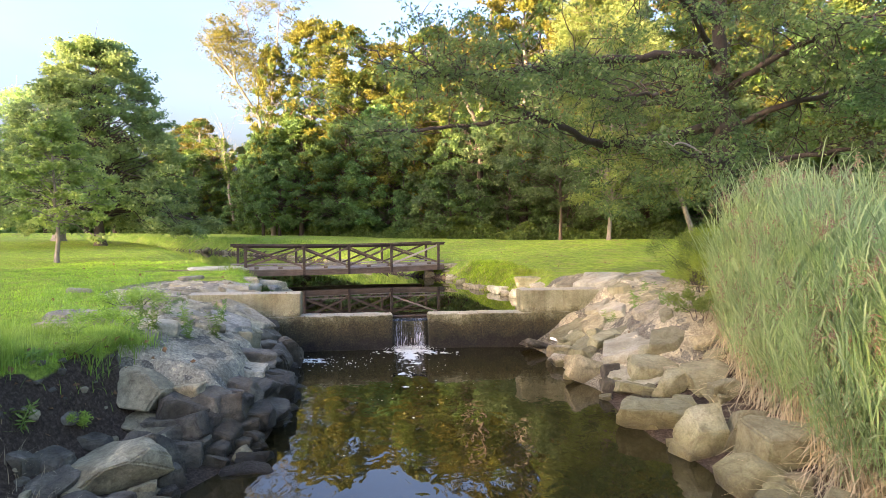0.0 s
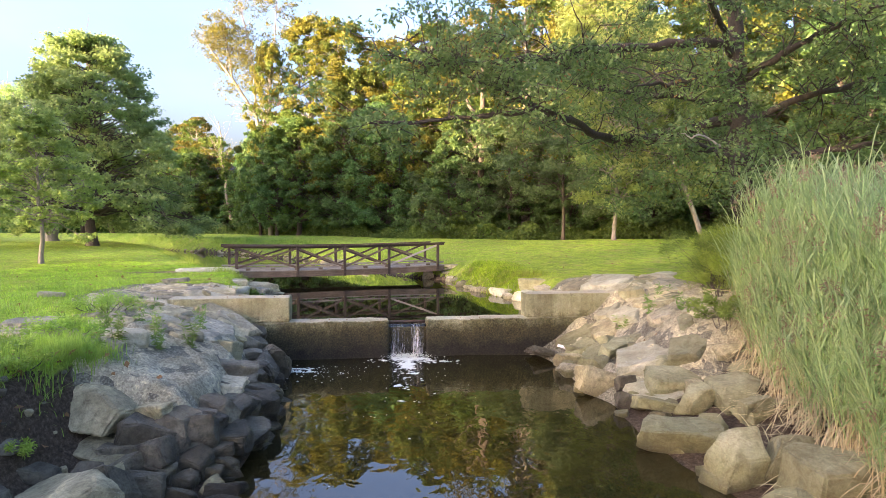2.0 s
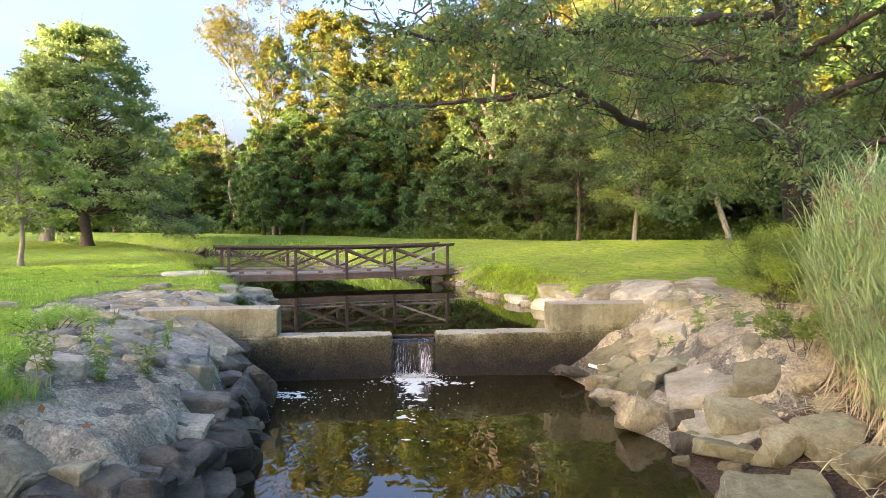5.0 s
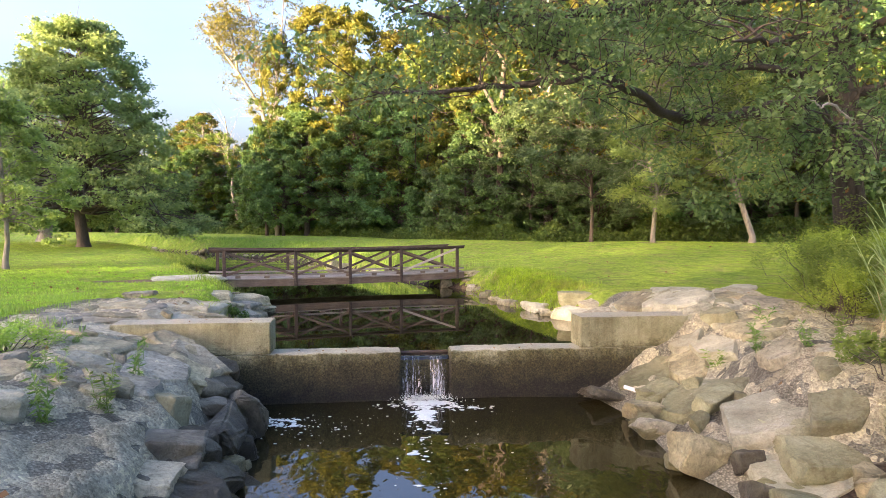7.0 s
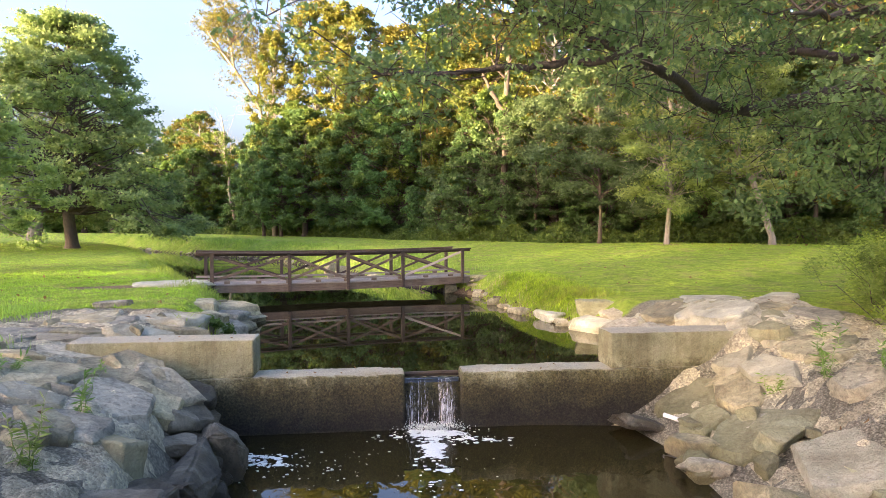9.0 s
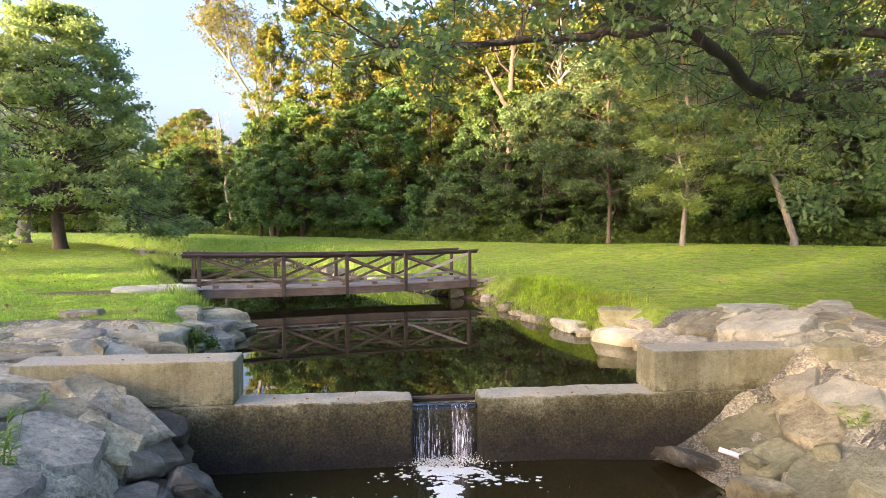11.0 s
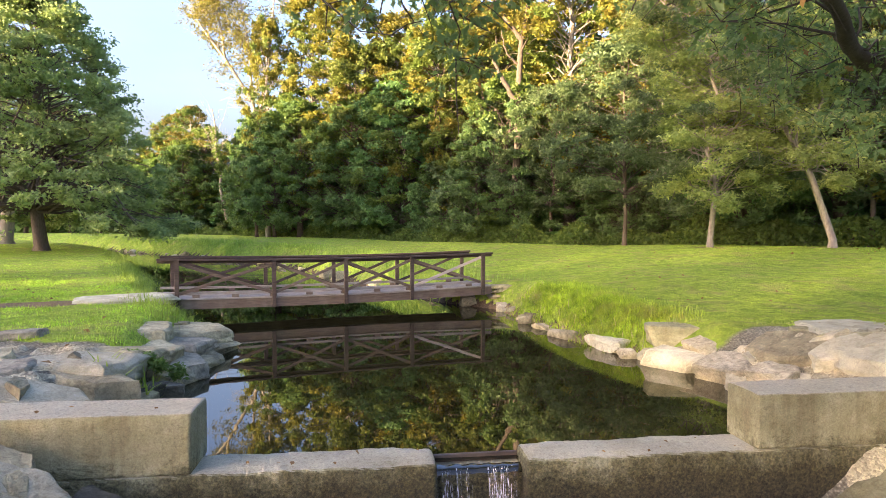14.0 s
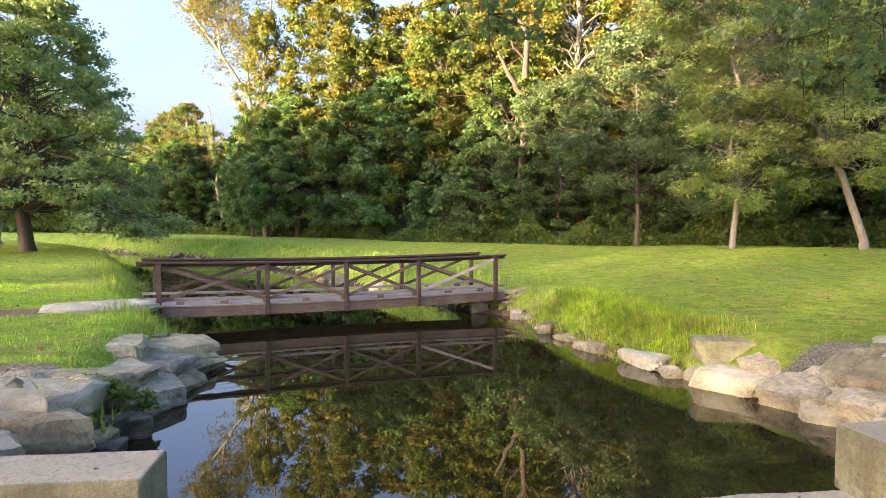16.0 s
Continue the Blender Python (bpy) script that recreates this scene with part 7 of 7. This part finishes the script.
def reed_bed():
    """A dense stand of common reed: canes, long leaves, dry litter at the foot and feathery plumes."""
    rng = np.random.default_rng(14)
    poly = [(3.9, 4.0), (4.0, 6.0), (4.3, 7.6), (4.6, 9.3), (5.0, 11.0), (5.55, 12.7), (6.9, 14.0), (10.5, 13.2), (11.5, 3.0), (5.0, 2.5)]
    q = rng.uniform((4, 2.5), (11.5, 14.2), (9400, 2))
    d = -signed(q[:, 0], q[:, 1], poly)
    ok = (d > 0) & (rng.random(len(q)) < np.where(d < 1.5, 0.9, 0.35))
    q, d = q[ok], d[ok]
    z0 = ground_z(q[:, 0], q[:, 1])
    canes, green, leaf_g, leaf_d, plume = Collect(), Collect(), [], [], []
    n = len(q)
    hgt = np.clip(rng.normal(2.3, 0.28, n), 1.2, 2.9) * np.clip(0.62 + 0.38 * d / 0.9, 0, 1) * np.where(d < 0.35, rng.uniform(0.5, 1.0, n), 1.0)
    for k in range(n):
        h = hgt[k]
        lean_d = rng.normal(0, 0.10, 2) - np.array((0.06, 0.02))
        t = np.linspace(0, 1, 5)
        p = np.stack([q[k, 0] + lean_d[0] * h * t ** 1.6, q[k, 1] + lean_d[1] * h * t ** 1.6, z0[k] - 0.05 + h * t], 1)
        canes.add(*tube(p[:3], np.linspace(0.007, 0.0055, 3), 3))
        green.add(*tube(p[2:], np.linspace(0.0055, 0.003, 3), 3))
        for _ in range(11 if d[k] < 1.3 else 3):
            u = rng.uniform(0.40, 0.98)
            leaf_g.append((*[np.interp(u, t, p[:, i]) for i in range(3)], rng.uniform(0.28, 0.52)))
        if d[k] < 1.2:
            for _ in range(7):
                u = rng.uniform(0.03, 0.52)
                leaf_d.append((*[np.interp(u, t, p[:, i]) for i in range(3)], rng.uniform(0.25, 0.6)))
        if rng.random() < 0.16:
            plume.append(p[-1])
    root = empty("reed_bed", Matrix.Translation((0, 0, 0)))
    tagged(root, "dense stand of tall green reeds with dry straw at the foot", "reeds", kind="stuff")
    tagged(mesh_object("canes", *canes.arrays(), REED_TAN, root, True), kind="stuff")
    tagged(mesh_object("green_canes", *green.arrays(), REED_GREEN, root, True), kind="stuff")

    def strips(rows_, width, up, droop):
        r = np.array(rows_)
        m = len(r)
        a_ = rng.uniform(0, 2 * np.pi, m)
        dd = np.stack([np.cos(a_), np.sin(a_), np.zeros(m)], 1)
        ss = np.stack([-np.sin(a_), np.cos(a_), np.zeros(m)], 1)
        L = r[:, 3:4]
        rise = rng.uniform(*up, (m, 1))
        cols = []
        for i in range(4):
            tt = i / 4
            c = r[:, :3] + dd * L * tt * 0.75 + np.array((0, 0, 1)) * L * (rise * tt - droop * tt ** 2.2)
            w = width * (0.6 + 1.4 * tt) * (1 - tt) ** 0.35
            cols += [c - ss * w, c + ss * w]
        cols.append(r[:, :3] + dd * L * 0.85 + np.array((0, 0, 1)) * L * (rise - droop))
        v = np.stack(cols, 1).reshape(-1, 3)
        b = np.arange(m)[:, None] * 9
        tri = []
        for i in range(3):
            tri += [(2 * i, 2 * i + 1, 2 * i + 3), (2 * i, 2 * i + 3, 2 * i + 2)]
        tri.append((6, 7, 8))
        return v, np.concatenate([b + t_ for t_ in tri])
    tagged(mesh_object("reed_leaves", *strips(leaf_g, 0.0074, (0.35, 2.0), 0.45), REED_GREEN, root), kind="stuff")
    tagged(mesh_object("dry_litter", *strips(leaf_d, 0.0052, (-0.3, 0.6), 0.9), REED_TAN, root), kind="stuff")
    lie = rng.uniform((3.6, 3.5), (6.0, 12.0), (2600, 2))
    dl = -signed(lie[:, 0], lie[:, 1], poly)
    lie = lie[(dl > -0.55) & (dl < 0.9)]
    rows_ = np.column_stack([lie, ground_z(lie[:, 0], lie[:, 1]) + rng.uniform(0.02, 0.16, len(lie)), rng.uniform(0.3, 0.8, len(lie))])
    tagged(mesh_object("straw_litter", *strips(rows_, 0.0042, (-0.1, 0.25), 0.12), REED_TAN, root), kind="stuff")
    pp = np.concatenate([clump_points(c + (0, 0, 0.02), 0.05, 40, rng, 2.6) for c in plume])
    tagged(mesh_object("plumes", *leaves(pp, 0.06, rng, 0.6, 0.1, 0.25), REED_PLUME, root), kind="stuff")
    # fallen canes trailing over the rocks
    for x0, y0, x1, y1, h0, h1 in [(6.0, 9.6, 4.3, 13.2, 2.0, 1.55), (5.4, 8.0, 4.0, 8.4, 1.2, 0.7), (5.0, 6.6, 3.9, 7.3, 1.3, 0.75), (4.8, 5.6, 3.8, 6.0, 1.0, 0.6)]:
        p = bend((x0, y0, h0), (x1, y1, h1), 0.12, 10, rng, 0.006)
        ob = mesh_object("fallen_reed", *tube(p, np.linspace(0.006, 0.003, 10), 4), REED_TAN, None, True)
        tagged(ob, "dry fallen reed cane bent over the rocks", "reed", "fallen reeds")


reed_bed()


def weed(x, y, h, seed, bushy=1.0):
    """One upright weed: a stem with narrow leaves in whorls."""
    rng = np.random.default_rng(seed)
    z = at_ground(x, y) - 0.06
    root = empty("weed", Matrix.Translation((x, y, z)))
    tagged(root, "upright green weed growing between the stones", "plant", "weeds on the stone banks")
    stems, pts = Collect(), []
    for s in range(int(2 + 2 * bushy)):
        top = np.array((rng.normal(0, 0.10), rng.normal(0, 0.10), h * rng.uniform(0.6, 1.0)))
        p = bend((rng.normal(0, 0.03), rng.normal(0, 0.03), -0.08), top, 0, 6, rng, 0.02)
        stems.add(*tube(p, np.linspace(0.006, 0.002, 6), 4))
        for u in np.linspace(0.15, 1, int(26 * bushy)):
            pts.append([np.interp(u, np.linspace(0, 1, 6), p[:, i]) for i in range(3)])
    mesh_object("stem", *stems.arrays(), WEED, root, True)
    mesh_object("foliage", *leaves(np.array(pts), 0.10, rng, -0.15, 0.8, 0.22), WEED, root)


for k, (x, y, h, b) in enumerate([(-4.55, 9.5, 0.55, 1.4), (-4.15, 9.9, 0.6, 1.4), (-4.9, 9.9, 0.5, 1.2), (-4.0, 10.6, 0.5, 1.2), (-4.7, 10.9, 0.4, 0.8), (-4.35, 11.9, 0.5, 1.0), (-5.1, 11.2, 0.3, 0.8), (-4.5, 8.9, 0.35, 1.2), (-5.6, 12.6, 0.25, 0.8),
                                   (-5.0, 13.4, 0.25, 0.7), (-4.4, 14.5, 0.3, 0.8), (-5.4, 9.7, 0.35, 1.4), (4.35, 13.6, 0.62, 1.2), (3.85, 14.0, 0.45, 0.9), (4.75, 13.1, 0.4, 1.0), (4.9, 14.7, 0.3, 0.8),
                                   (5.4, 13.3, 0.5, 1.0), (5.2, 12.1, 0.35, 1.0), (-4.9, 7.2, 0.22, 1.4), (-4.6, 6.5, 0.25, 1.3), (-5.0, 8.2, 0.3, 1.5)]):
    weed(x, y, h, 400 + k, b)


def bush(x, y, r, h, seed, mat, label, n=10, per=330, leaf=0.085, aspect=0.3):
    rng = np.random.default_rng(seed)
    z = at_ground(x, y)
    root = empty("shrub", Matrix.Translation((x, y, z)))
    tagged(root, label, "shrub")
    stems, pts = Collect(), []
    for k in range(n):
        c = np.array((rng.normal(0, r * 0.55), rng.normal(0, r * 0.55), h * rng.uniform(0.2, 1.15)))
        stems.add(*tube(bend((c[0] * 0.2, c[1] * 0.2, -0.1), c, 0, 6, rng, 0.04), np.linspace(0.010, 0.003, 6), 4))
        pts.append(clump_points(c, r * rng.uniform(0.2, 0.4), per, rng, 1.0))
    mesh_object("stem", *stems.arrays(), BARK, root, True)
    mesh_object("foliage", *leaves(np.concatenate(pts), leaf, rng, -0.1, 0.7, aspect), mat, root)


bush(6.5, 15.2, 0.85, 1.0, 1, WEED, "feathery green shrub between the reeds and the stones", 80, 330, 0.065, 0.22)
bush(7.4, 16.2, 0.9, 1.1, 2, GRASS_TALL, "feathery green shrub at the foot of the oak", 70, 320, 0.065, 0.22)
bush(5.9, 13.9, 0.6, 0.75, 3, GRASS_TALL, "low leafy shrub beside the reeds", 16, 330, 0.055, 0.22)
bush(8.6, 17.4, 1.1, 1.5, 4, LEAF_MAPLE, "green thicket at the foot of the oak", 14)
bush(5.0, 11.6, 0.5, 0.4, 5, WEED, "low bright ground plants on the stone bank", 9, 260, 0.06, 0.5)
bush(-4.75, 7.75, 0.22, 0.16, 21, GRASS_TALL, "small leafy weed on bare earth", 8, 120, 0.05, 0.22)
bush(-4.35, 7.25, 0.20, 0.14, 22, GRASS_TALL, "small leafy weed on bare earth", 7, 120, 0.05, 0.22)
bush(-5.3, 9.3, 0.5, 0.18, 6, GRASS_TALL, "leafy weeds at the top of the bank", 14, 240, 0.055, 0.22)
bush(-6.2, 12.1, 0.55, 0.22, 7, GRASS_TALL, "leafy weeds at the top of the bank", 16, 240, 0.055, 0.22)
bush(-5.2, 17.3, 0.35, 0.35, 8, LEAF_IVY, "low leafy plants between the shore rocks", 7, 240, 0.06, 0.6)
